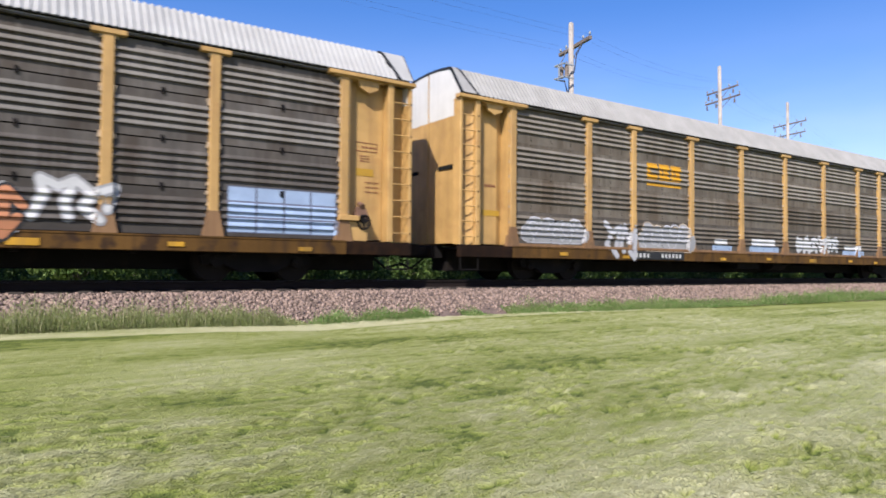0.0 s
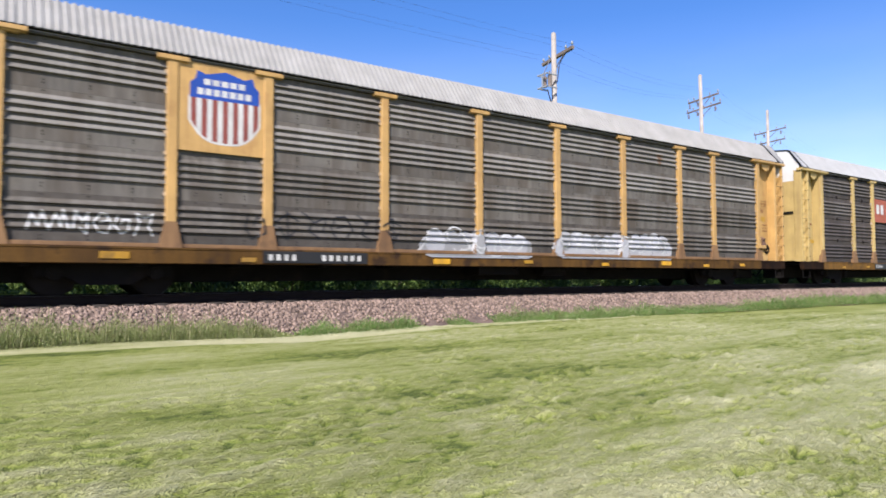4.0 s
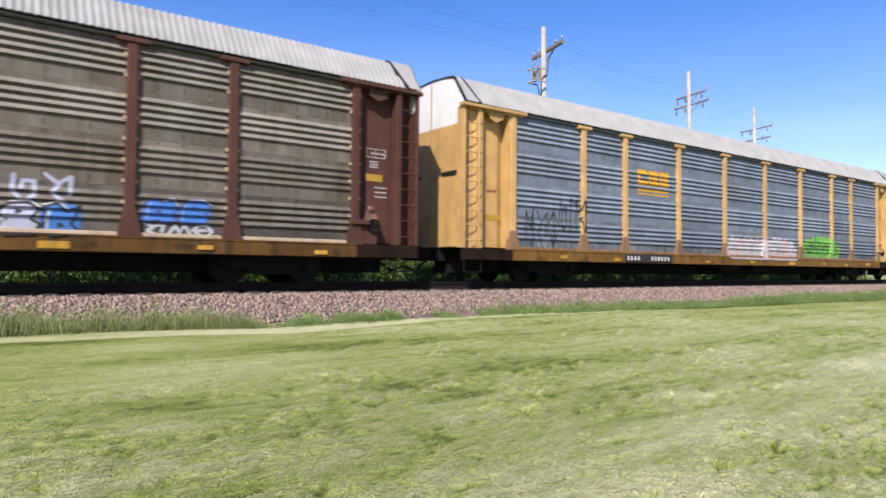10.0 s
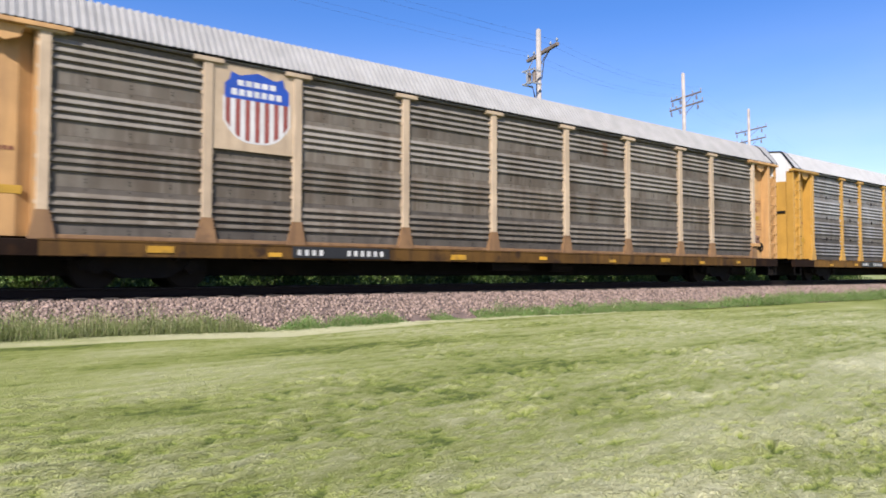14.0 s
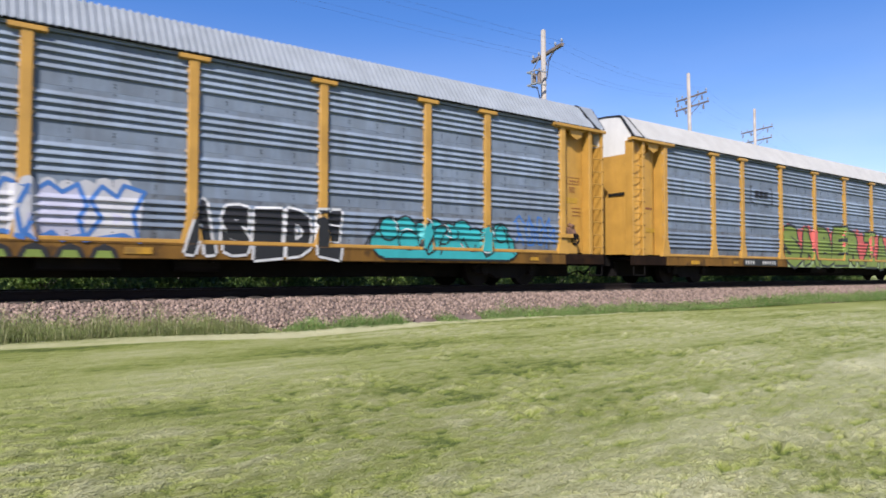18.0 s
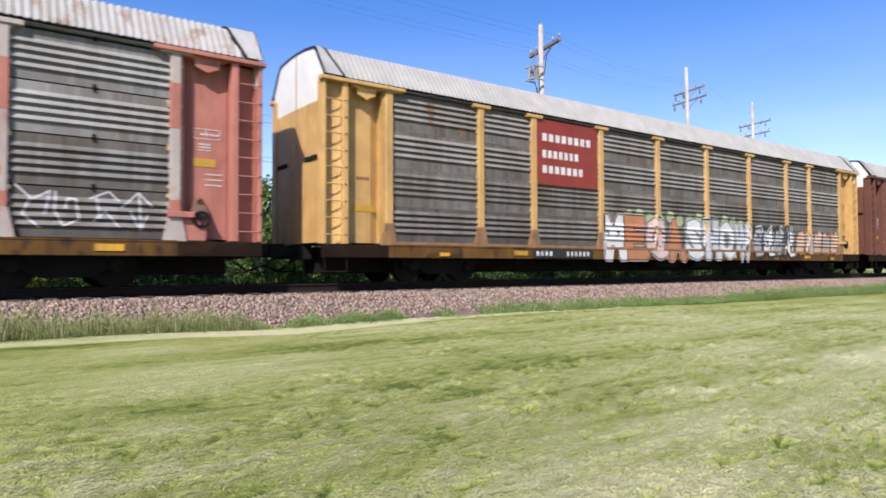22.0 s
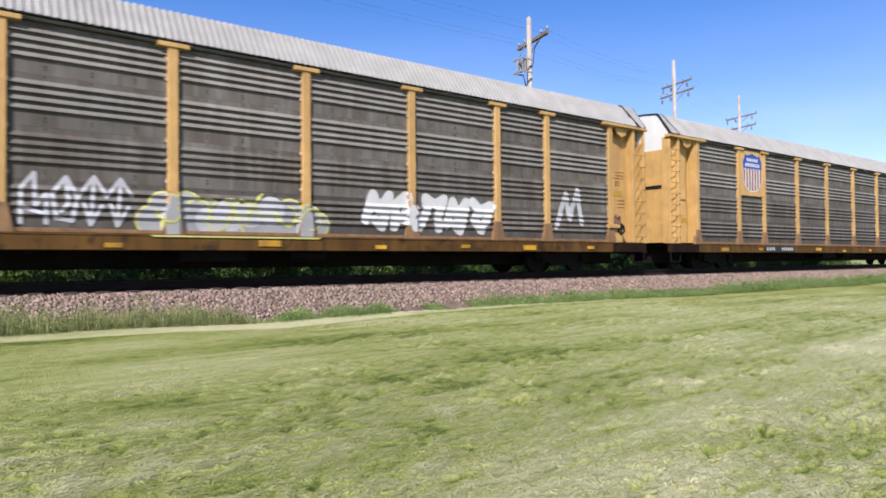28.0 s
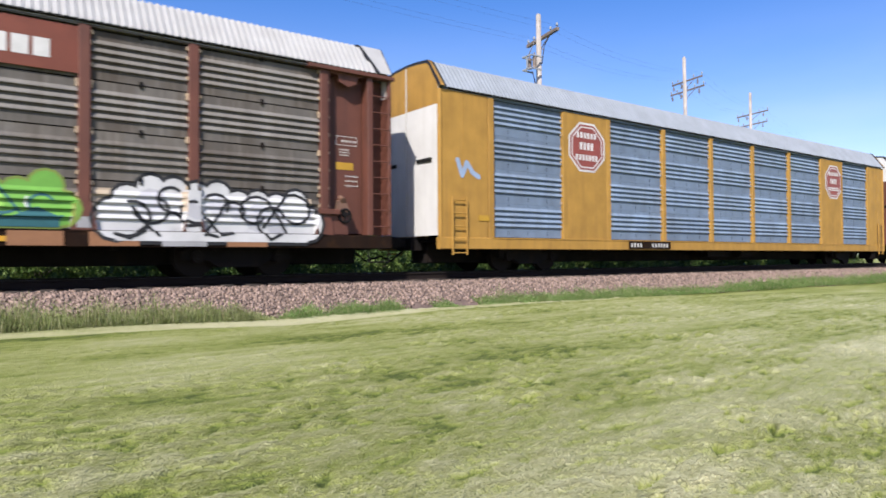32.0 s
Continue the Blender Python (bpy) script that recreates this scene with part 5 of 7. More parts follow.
def drape(car, name, label, shapes, mats):
    """Lay flat shapes (points, colour, layer) as a skin over sill, posts and ribs."""
    bm = bmesh.new()
    lay = bm.faces.layers.int.new("lay")
    zs, xs_ = [], []
    for k, (pts, mat, layer) in enumerate(shapes):
        f = bm.faces.new([bm.verts.new((x, 0, z)) for x, z in pts])
        f.material_index = mat
        f[lay] = layer * 100 + k % 40
        zs += [p[1] for p in pts]
        xs_ += [p[0] for p in pts]
    bmesh.ops.triangulate(bm, faces=[f for f in bm.faces if len(f.verts) > 8], quad_method="BEAUTY", ngon_method="EAR_CLIP")
    prof = ribs_under(car)
    cuts = [Z_SILL, Z_SILL + 0.006]
    for r in range(4):
        cuts += [Z_SILL + 0.03 + r * PANEL_H + a for a, b in prof]
    for z in cuts:
        if min(zs) < z < max(zs):
            bmesh.ops.bisect_plane(bm, geom=bm.verts[:] + bm.edges[:] + bm.faces[:], plane_co=(0, 0, z), plane_no=(0, 0, 1), dist=1e-5)
    for p in POSTS:
        for d in (-0.225, -0.12, 0.12, 0.225):
            if min(xs_) < p + d < max(xs_):
                bmesh.ops.bisect_plane(bm, geom=bm.verts[:] + bm.edges[:] + bm.faces[:], plane_co=(p + d, 0, 0), plane_no=(1, 0, 0), dist=1e-5)
    bmesh.ops.split_edges(bm, edges=[e for e in bm.edges if len({f[lay] for f in e.link_faces}) > 1])
    for f in bm.faces:
        v = f[lay]
        c = f.calc_center_median()
        for w in f.verts:
            # stay on the face's own side of a step
            x, z = w.co.x + (c.x - w.co.x) * 0.02, w.co.z + (c.z - w.co.z) * 0.02
            w.co.y = min(w.co.y, -relief(x, z, prof) - 0.004 - 0.0028 * (v // 100) - 0.00006 * (v % 100))
    me = bpy.data.meshes.new(name)
    bm.to_mesh(me)
    bm.free()
    for m in mats:
        me.materials.append(m)
    return part(name, me, car, label)


def rect(x0, x1, z0, z1, mat, layer=0):
    return ([(x0, z0), (x1, z0), (x1, z1), (x0, z1)], mat, layer)


def stroke(pts, w, mat, layer):
    out = []
    for a, b in zip(pts, pts[1:]):
        dx, dz = b[0] - a[0], b[1] - a[1]
        ln = math.hypot(dx, dz) or 1
        nx_, nz_ = -dz / ln * w / 2, dx / ln * w / 2
        out.append(([(a[0] - nx_, a[1] - nz_), (b[0] - nx_, b[1] - nz_), (b[0] + nx_, b[1] + nz_), (a[0] + nx_, a[1] + nz_)], mat, layer))
    for p in pts:
        out.append(([(p[0] + w / 2 * math.cos(k * 0.7854), p[1] + w / 2 * math.sin(k * 0.7854)) for k in range(8)], mat, layer))
    return out


def disc(x, z, r, mat, layer, n=12):
    return ([(x + r * math.cos(6.28319 * k / n), z + r * math.sin(6.28319 * k / n)) for k in range(n)], mat, layer)


# strokes of sprayed, letter-like forms in a unit cell
FORMS = [
    [[(0.0, 0.1), (0.3, 0.9), (0.5, 0.3), (0.75, 1.0), (1.0, 0.2)]],
    [[(0.1, 0.9), (0.0, 0.4), (0.35, 0.0), (0.8, 0.2), (0.75, 0.7), (0.4, 0.75), (0.35, 0.45)]],
    [[(0.0, 0.6), (0.5, 1.0), (1.0, 0.65)], [(0.2, 0.45), (0.55, 0.0), (0.9, 0.4)], [(0.5, 1.0), (0.55, 0.0)]],
    [[(0.0, 0.0), (0.25, 0.6), (0.1, 1.0), (0.6, 0.8), (1.0, 1.0), (0.8, 0.4), (0.95, 0.0)]],
    [[(0.0, 0.8), (0.6, 0.95), (1.0, 0.7)], [(0.1, 0.15), (0.5, 0.45), (1.0, 0.1)], [(0.25, 0.8), (0.4, 0.3)]],
    [[(0.05, 0.2), (0.2, 1.0), (0.55, 0.5), (0.9, 1.0), (0.8, 0.0), (0.45, 0.2)]],
    [[(0.0, 0.5), (0.3, 0.95), (0.7, 0.9), (0.95, 0.5), (0.7, 0.05), (0.3, 0.1), (0.0, 0.5)], [(0.3, 0.5), (0.75, 0.6)]],
    [[(0.0, 1.0), (0.45, 0.7), (0.2, 0.35), (0.7, 0.0)], [(0.45, 0.7), (1.0, 0.9), (0.85, 0.3)]],
    [[(0.1, 0.0), (0.0, 0.7), (0.4, 1.0), (0.55, 0.35), (0.9, 0.6), (1.0, 0.0)], [(0.2, 0.3), (0.8, 0.2)]],
    [[(0.5, 0.95), (0.05, 0.6), (0.3, 0.1), (0.9, 0.05), (1.0, 0.55), (0.5, 0.95)], [(0.5, 0.95), (0.7, 0.4), (0.45, 0.25)]],
]


def spray(car, x0, x1, z0, z1, n, seed, fill, line, cloud=None, shine=None, weight=0.26, slant=0.08, label="", rim=0.05, forms=None):
    """A row of fat sprayed forms with outlines, in the span given."""
    r = random.Random(seed)
    names = []

    def mat(c):
        if c not in names:
            names.append(c)
        return names.index(c)
    shapes = []
    cw, ch = (x1 - x0) / n, z1 - z0
    if cloud:
        k = mat(cloud)
        shapes.append(rect(x0 + 0.05, x1 - 0.05, z0 + ch * 0.12, z1 - ch * 0.2, k, 0))
        for i in range(int((x1 - x0) / 0.28)):
            x = x0 + 0.1 + i * 0.28
            shapes.append(disc(x, z1 - ch * 0.18 + r.uniform(-0.05, 0.05), r.uniform(0.1, 0.19), k, 0, 9))
            shapes.append(disc(x, z0 + ch * 0.14, r.uniform(0.07, 0.13), k, 0, 8))
    letters = []
    for i in range(n):
        ground, shapes = shapes if i == 0 else ground, []
        form = FORMS[(forms[i] if forms else r.randrange(len(FORMS)))]
        w = weight * min(cw, ch) * r.uniform(0.9, 1.15)
        k0, k1 = mat(line), mat(fill[i % len(fill)])
        lift = r.uniform(-0.04, 0.04) * ch
        wide = 1.12 * cw
        for pts in form:
            q = [(x0 + (i - 0.05) * cw + w / 2 + u * max(0.05, wide - w) + slant * v * ch, z0 + w / 2 + lift + v * (ch - w)) for u, v in pts]
            shapes += stroke(q, w + 2 * rim, k0, 1)
            shapes += stroke(q, w, k1, 2)
            if shine:
                ks = mat(shine)
                shapes += stroke([(a - w * 0.18, b + w * 0.18) for a, b in q[:2]], w * 0.16, ks, 3)
        letters.append(shapes)
    return piece(car, "graffiti", label or "sprayed letter-like graffiti", ground, letters, [SPRAY[c] for c in names])


# outlines and holes of fat block forms in a unit cell
BLOCKS = [
    ([(0, 0.1), (0.2, 0), (0.45, 0.14), (0.62, 0), (1, 0.1), (0.88, 0.4), (1, 0.62), (0.8, 1), (0.55, 0.84), (0.3, 1), (0.03, 0.8), (0.14, 0.45)], [(0.3, 0.45), (0.58, 0.38), (0.5, 0.6)]),
    ([(0, 0.3), (0.3, 0), (0.92, 0.05), (0.7, 0.3), (1, 0.55), (0.78, 1), (0.4, 0.8), (0.08, 1), (0.2, 0.62)], [(0.35, 0.3), (0.5, 0.5), (0.3, 0.6)]),
    ([(0, 0), (0.7, 0.12), (1, 0), (0.84, 0.5), (1, 0.9), (0.6, 1), (0.5, 0.78), (0.2, 0.96), (0.03, 0.7), (0.26, 0.4)], [(0.5, 0.3), (0.7, 0.42), (0.45, 0.5)]),
    ([(0.15, 0), (0.85, 0.05), (1, 0.35), (0.78, 0.5), (0.97, 0.8), (0.7, 1), (0.25, 0.95), (0, 0.65), (0.2, 0.48), (0, 0.25)], [(0.4, 0.62), (0.62, 0.72), (0.42, 0.82)]),
    ([(0, 0.2), (0.25, 0), (1, 0.15), (0.74, 0.36), (0.96, 0.95), (0.62, 0.74), (0.35, 1), (0, 0.86), (0.16, 0.5)], [(0.4, 0.25), (0.6, 0.3), (0.42, 0.45)]),
]


def blocks(car, x0, x1, z0, z1, n, seed, fill, line, back=None, edge=None, rim=0.06, slant=0.06, round_=0.0, label="", hole=None):
    """A row of fat filled forms that touch, each with a dark rim, a hole and a pale edge."""
    r = random.Random(seed)
    names, shapes = [], []

    def mat(c):
        if c not in names:
            names.append(c)
        return names.index(c)
    cw, ch = (x1 - x0) / n, z1 - z0
    if back:
        k = mat(back)
        shapes.append(rect(x0 + 0.08, x1 - 0.08, z0 + ch * 0.1, z1 - ch * 0.15, k, 0))
        shapes += [disc(x0 + 0.15 + i * 0.3, z1 - ch * 0.14 + r.uniform(-0.06, 0.06), r.uniform(0.12, 0.2), k, 0, 8) for i in range(int((x1 - x0) / 0.3))]
    last, letters = -1, []
    for i in range(n):
        ground, shapes = shapes if i == 0 else ground, []
        j = r.choice([q for q in range(len(BLOCKS)) if q != last])
        last = j
        out, gap = BLOCKS[j]
        tall, drop = r.uniform(0.88, 1.0), r.uniform(0, 0.07)
        sk = slant + r.uniform(-0.08, 0.08)

        def put(p):
            u, v = p
            if round_:
                u, v = 0.5 + (u - 0.5) * (1 - round_ * abs(v - 0.5)), 0.5 + (v - 0.5) * (1 - round_ * 0.3 * abs(u - 0.5))
            return (x0 + (i + 0.02 + 0.98 * u) * cw + sk * (v - 0.5) * ch, z0 + (drop + v * tall * (1 - drop)) * ch)
        q = [put(p) for p in out]
        shapes.append((q, mat(fill[i % len(fill)]), 1))
        shapes += stroke(q + q[:1], rim, mat(line), 2)
        if gap:
            shapes.append(([put(p) for p in gap], mat(hole or line), 2))
        if edge:
            top = max(range(len(q)), key=lambda t: q[t][1])
            shapes += stroke([(a + 0.02, b + rim * 0.75) for a, b in (q[top - 1], q[top], q[(top + 1) % len(q)])], rim * 0.5, mat(edge), 3)
            shapes += stroke([put((0.16, 0.2)), put((0.14, 0.55)), put((0.2, 0.8))], rim * 0.5, mat(edge), 3)
        letters.append(shapes)
    return piece(car, "graffiti", label or "row of fat sprayed letters with dark rims", ground, letters, [SPRAY[c] for c in names])


def bubble(car, x0, x1, z0, z1, seed, fill, rim, line, low=None, shine=None, swirls=8, weight=0.05, edge=0.06, label=""):
    """A joined, rounded sprayed work: bulging ground with a rim, a second colour along its foot, swirling outlines and small highlights."""
    r = random.Random(seed)
    names, ground = [], []

    def mat(c):
        if c not in names:
            names.append(c)
        return names.index(c)
    ch, n = z1 - z0, max(4, int((x1 - x0) / 0.42))
    step = (x1 - x0) / n
    tops = [z1 - ch * r.uniform(0.0, 0.22) for _ in range(n)]
    for grow, c, layer in ((edge, rim, 0), (0.0, fill[0], 1)):
        k = mat(c)
        for i in range(n):
            a, b, rad = x0 + i * step, x0 + (i + 1) * step, step * 0.62
            ground.append(rect(a - 0.01, b + 0.01, z0 - grow, tops[i] - rad * 0.6, k, layer))
            ground.append(disc((a + b) / 2, tops[i] - rad, rad + grow, k, layer, 12))
        for x in (x0, x1):
            ground.append(disc(x, z0 + ch * 0.32, ch * 0.3 + grow, k, layer, 12))
    for i in range(n):
        if len(fill) > 1 and r.random() < 0.5:
            ground.append(disc(x0 + (i + 0.5) * step, tops[i] - ch * r.uniform(0.25, 0.5), step * r.uniform(0.45, 0.8), mat(fill[1 + i % (len(fill) - 1)]), 2, 11))
    if low:
        pts = [(x0 + (x1 - x0) * i / 16, z0 + ch * (0.22 + 0.12 * math.sin(i * 1.9 + seed))) for i in range(17)]
        for (a, p), (b, q) in zip(pts, pts[1:]):
            ground.append(([(a, z0), (b, z0), (b, q), (a, p)], mat(low), 3))
    letters = []
    for i in range(swirls):
        shapes = []
        cx, cz = x0 + (i + r.uniform(0.3, 0.7)) * (x1 - x0) / swirls, z0 + ch * r.uniform(0.35, 0.7)
        rad, a0, turn = ch * r.uniform(0.2, 0.34), r.uniform(0, 6.3), r.choice((-1, 1)) * r.uniform(3.2, 5.6)
        arc_ = [(cx + rad * (1 - 0.4 * t / 9) * math.cos(a0 + turn * t / 9) * 1.1, cz + rad * (1 - 0.4 * t / 9) * math.sin(a0 + turn * t / 9)) for t in range(10)]
        shapes += stroke(arc_, weight, mat(line), 4)
        tail = r.choice((-1, 1)) * rad
        shapes += stroke([arc_[0], (arc_[0][0] + tail * 0.6, max(z0 + 0.05, arc_[0][1] - rad * 0.8)), (arc_[0][0] + tail * 1.3, max(z0 + 0.04, z0 + ch * r.uniform(0.05, 0.3)))], weight, mat(line), 4)
        if shine:
            shapes += stroke([(x - 0.05, z + 0.05) for x, z in arc_[2:5]], weight * 0.7, mat(shine), 5)
        letters.append(shapes)
    return piece(car, "graffiti", label or "rounded sprayed letters with swirling outlines", ground, letters, [SPRAY[c] for c in names])


def scrawl(car, x0, x1, z0, z1, n, seed, color, w=0.035, label=""):
    """A thin sprayed tag of loose strokes."""
    r = random.Random(seed)
    letters = []
    cw, ch = (x1 - x0) / n, z1 - z0
    for i in range(n):
        shapes = []
        for pts in FORMS[r.randrange(len(FORMS))]:
            q = [(x0 + (i + 0.05 + 0.85 * u + r.uniform(-0.06, 0.06)) * cw, z0 + (v * 0.95 + r.uniform(-0.04, 0.05)) * ch) for u, v in pts]
            shapes += stroke(q, w, 0, 0)
        letters.append(shapes)
    return piece(car, "graffiti", label or "thin sprayed scribble", None, letters, [SPRAY[color]])


def lettered(car, text, x0, x1, z0, z1, fill, line, rim=0.05, label="", edge=None, jag=0.0, seed=1, bold=0.05, gap=0.35):
    """Sprayed block letters that can be read: each fills its cell, with a rim, ragged corners and, if given, a pale edge."""
    r = random.Random(seed)
    names, letters = [], []

    def mat(c):
        if c not in names:
            names.append(c)
        return names.index(c)
    cw = (x1 - x0) / len(text)
    margin = gap * rim * (1.7 if edge else 1.0)
    for n_, ch in enumerate(text):
        shapes = []
        col = fill[n_ % len(fill)]
        drop, lean = r.uniform(-0.04, 0.04), r.uniform(-0.5, 0.5) * jag
        for layer, grow, c in ((1, rim, line), (2, 0.0, col)) if not edge else ((0, rim * 1.7, edge), (1, rim, line), (2, 0.0, col)):
            cu = bpy.data.curves.new("letters", "FONT")
            cu.body, cu.size, cu.resolution_u = ch, 1.0, 2
            cu.offset = bold
            ob = bpy.data.objects.new("letters", cu)
            me = bpy.data.meshes.new_from_object(ob)
            vs = [v.co.copy() for v in me.vertices]
            ax, bx, ay, by = min(v.x for v in vs), max(v.x for v in vs), min(v.y for v in vs), max(v.y for v in vs)
            px, pz = x0 + n_ * cw + margin, z0 + drop

            def put(v):
                u, w = (v.x - ax) / (bx - ax), (v.y - ay) / (by - ay)
                k = jag * noise.noise((u * 2.3 + 9 * n_, w * 2.3 + 5 * seed, 1.5))
                return (px + (u + k * 0.35) * (cw - 2 * margin) + lean * (w - 0.5) * cw, pz + (w + k * 0.3) * (z1 - z0))
            flat = [put(v) for v in vs]
            # rims are the same letter drawn fatter, by strokes along its outline
            for p in me.polygons:
                shapes.append(([flat[i] for i in p.vertices], mat(c), layer))
            if grow:
                count = {}
                for p in me.polygons:
                    for e in p.edge_keys:
                        count[e] = count.get(e, 0) + 1
                for (a, b), k in count.items():
                    if k == 1:
                        shapes += stroke([flat[a], flat[b]], 2 * grow, mat(c), layer)[:1]
            bpy.data.objects.remove(ob)
            bpy.data.meshes.remove(me)
        letters.append(shapes)
    return piece(car, "graffiti", label, None, letters, [SPRAY[c] for c in names])


def bars(x0, x1, z0, z1, n, k=0, layer=1, gap=0.34, uneven=0):
    """A row of letter-sized bars."""
    r = random.Random(n * 7 + int(x0 * 10))
    cw = (x1 - x0) / n
    return [rect(x0 + i * cw, x0 + (i + 1 - gap) * cw, z0, z1 - (uneven if r.random() < 0.4 else 0), k, layer) for i in range(n)]


def sign(car, x0, x1, z0, z1, board_mat, shapes, mats, label):
    """A flat sign board over the ribs with painted shapes."""
    b = board(car, x0, x1, z0, z1, board_mat, label, 0.014, 1.452)
    joined = {}
    for pts, k, layer in shapes:
        # rims, fields and arches are one piece each; every block and stripe is its own
        if layer in (0, 3) or k == 2:
            g = joined.setdefault((layer, k), Geo())
        else:
            g = Geo()
        y = -1.4685 - 0.0015 * layer
        g.loft([(x, y, z) for x, z in pts], [(x, y + 0.001, z) for x, z in pts], k)
        if layer not in (0, 3) and k != 2:
            part("sign_block", g.mesh("sign_block", mats), b, m=b.matrix_basis.inverted())
    for g in joined.values():
        part("sign_field", g.mesh("sign_field", mats), b, m=b.matrix_basis.inverted())
    return b


def shield(car, backing):
    x, z0, z1, w = -7.99, 3.02, 4.52, 0.70
    hgt = z1 - z0
    top = [(-1, 0.62), (-1.0, 0.80), (-0.86, 0.86), (-0.80, 0.97), (-0.55, 0.93), (0, 1.0), (0.55, 0.93), (0.80, 0.97), (0.86, 0.86), (1.0, 0.80), (1.0, 0.62)]
    sh = []

    def P(u, v):
        return (x + u * w, z0 + v * hgt)

    def low(u):
        return 0.02 + 0.30 * abs(u) ** 3.0
    n = 13
    rim = [(-1.04 + 2.08 * i / 24, low(-1 + 2 * i / 24) - 0.025) for i in range(25)]
    for i in range(24):
        (u0, v0), (u1, v1) = rim[i], rim[i + 1]
        sh.append(([P(u0, v0), P(u1, v1), P(u1, 0.63), P(u0, 0.63)], 0, 0))
    for i in range(n):
        u0, u1 = -0.97 + 1.94 * i / n, -0.97 + 1.94 * (i + 1) / n
        sh.append(([P(u0, low(u0)), P(u1, low(u1)), P(u1, 0.60), P(u0, 0.60)], 1 if i % 2 == 0 else 0, 1))
    for (u0, v0), (u1, v1) in zip(top, top[1:]):
        sh.append(([P(u0, 0.60), P(u1, 0.60), P(u1, v1), P(u0, v0)], 2, 1))
    sh += [(([P(-0.62 + 0.25 * i, 0.79), P(-0.62 + 0.25 * i + 0.19, 0.79), P(-0.62 + 0.25 * i + 0.19, 0.87), P(-0.62 + 0.25 * i, 0.87)]), 0, 2) for i in range(5)]
    sh += [(([P(-0.80 + 0.23 * i, 0.65), P(-0.80 + 0.23 * i + 0.17, 0.65), P(-0.80 + 0.23 * i + 0.17, 0.74), P(-0.80 + 0.23 * i, 0.74)]), 0, 2) for i in range(7)]
    sign(car, -9.03, -6.97, 2.84, 4.63, backing, sh, [SIGN["white"], SIGN["red"], SIGN["blue"]], "blue, red and white striped shield sign")


def number_plate(car, x0=-7.2, x1=-4.75, dark=True):
    b = board(car, x0, x1, 0.635, 0.885, BLACK if dark else SILL_DARK, "black plate with rows of white marks", 0.008, 1.534, "number_board")
    n = 13
    cw = (x1 - x0 - 0.2) / n
    mark = flat_mesh(0.5 * cw, 0.125, STENCIL, 0.002)
    for i in range(n):
        if i not in (4, 5, 6):
            part("number_mark", mark, b, m=b.matrix_basis.inverted() @ pose(x0 + 0.1 + (i + 0.34) * cw, -1.5436, 0.69))


def end_marks(car, paint_light=True, big=False):
    """Placards and stencil boxes on the recessed end panels."""
    yellow = SIGN["decal"]
    part("placard", flat_mesh(0.56, 0.15, yellow, 0.006), car, "yellow placard", pose(-12.43, -1.236, 1.69))
    part("placard", flat_mesh(0.45, 0.17, yellow, 0.006), car, "yellow placard", pose(12.48, -1.236, 2.43))
    if big:
        part("placard", flat_mesh(0.72, 0.46, yellow, 0.006), car, "large yellow placard", pose(-12.36, -1.236, 3.23))
    mark = SIGN["brown"] if paint_light else STENCIL

    def box_(g):
        rows = [(12.26, 12.8, 3.0, 3.012), (12.26, 12.8, 3.2, 3.212), (12.26, 12.272, 3.012, 3.2), (12.788, 12.8, 3.012, 3.2), (12.5, 12.51, 3.012, 3.2)]
        rows += [(12.4 + 0.1 * k, 12.46 + 0.1 * k, 3.08, 3.12) for k in range(4)]
        rows += [(12.36 + 0.05 * k, 12.39 + 0.05 * k, 2.88 - 0.06 * j, 2.91 - 0.06 * j) for k in range(5) for j in range(3)]
        rows += [(12.5 + 0.05 * k, 12.53 + 0.05 * k, 2.27 - 0.11 * j, 2.3 - 0.11 * j) for k in range(7) for j in range(3)]
        for x0, x1, z0, z1 in rows:
            g.box(x0, x1, -1.243, -1.24, z0, z1)
    part("stencil", simple("stencil", box_, [mark], "stencil"), car, "small stencilled box of marks")["kind"] = "stuff"

    def left_(g):
        for i in range(4):
            g.box(-12.62 + 0.09 * i, -12.56 + 0.09 * i, -1.243, -1.239, 2.45, 2.52)
    part("stencil", simple("stencil_left", left_, [mark], "stencil"), car, "small stencilled marks")["kind"] = "stuff"


for i, car in CARS.items():
    if i != 20:
        end_marks(car, i not in (6, 15, 19, 21, 13), i == 8)
    if i not in (0, 19, 20, 11):
        number_plate(car)
for i in (2, 3, 5, 9, 17, 18):
    shield(CARS[i], YELLOW if i != 9 else DUSTY_POST)

# orange block marks
for i, double in ((1, 0), (7, 1)):
    sh = []
    for k in range(3):
        x = -6.42 + 0.58 * k
        sh += [rect(x, x + 0.14, 3.14, 3.66, 0), rect(x + 0.14, x + 0.5, 3.50, 3.66, 0), rect(x + 0.14, x + 0.5, 3.14, 3.30, 0)]
        if k:
            sh.append(rect(x + 0.2, x + 0.44, 3.30, 3.50, 0))
    sh.append(rect(-6.42, -4.74, 2.95, 3.03, 0))
    if double:
        sh.append(rect(-6.42, -4.74, 2.84, 2.89, 0))
    drape(CARS[i], "painted_mark", "orange painted blocks over a line", sh, [SIGN["orange"]])
sign(CARS[4], -6.93, -4.43, 2.80, 3.86, SIGN["rail_red"], bars(-6.72, -5.85, 3.18, 3.62, 2, uneven=0.0) + bars(-5.68, -4.62, 3.16, 3.5, 4, uneven=0.05), [SIGN["white"]], "faded red sign board with white blocks")
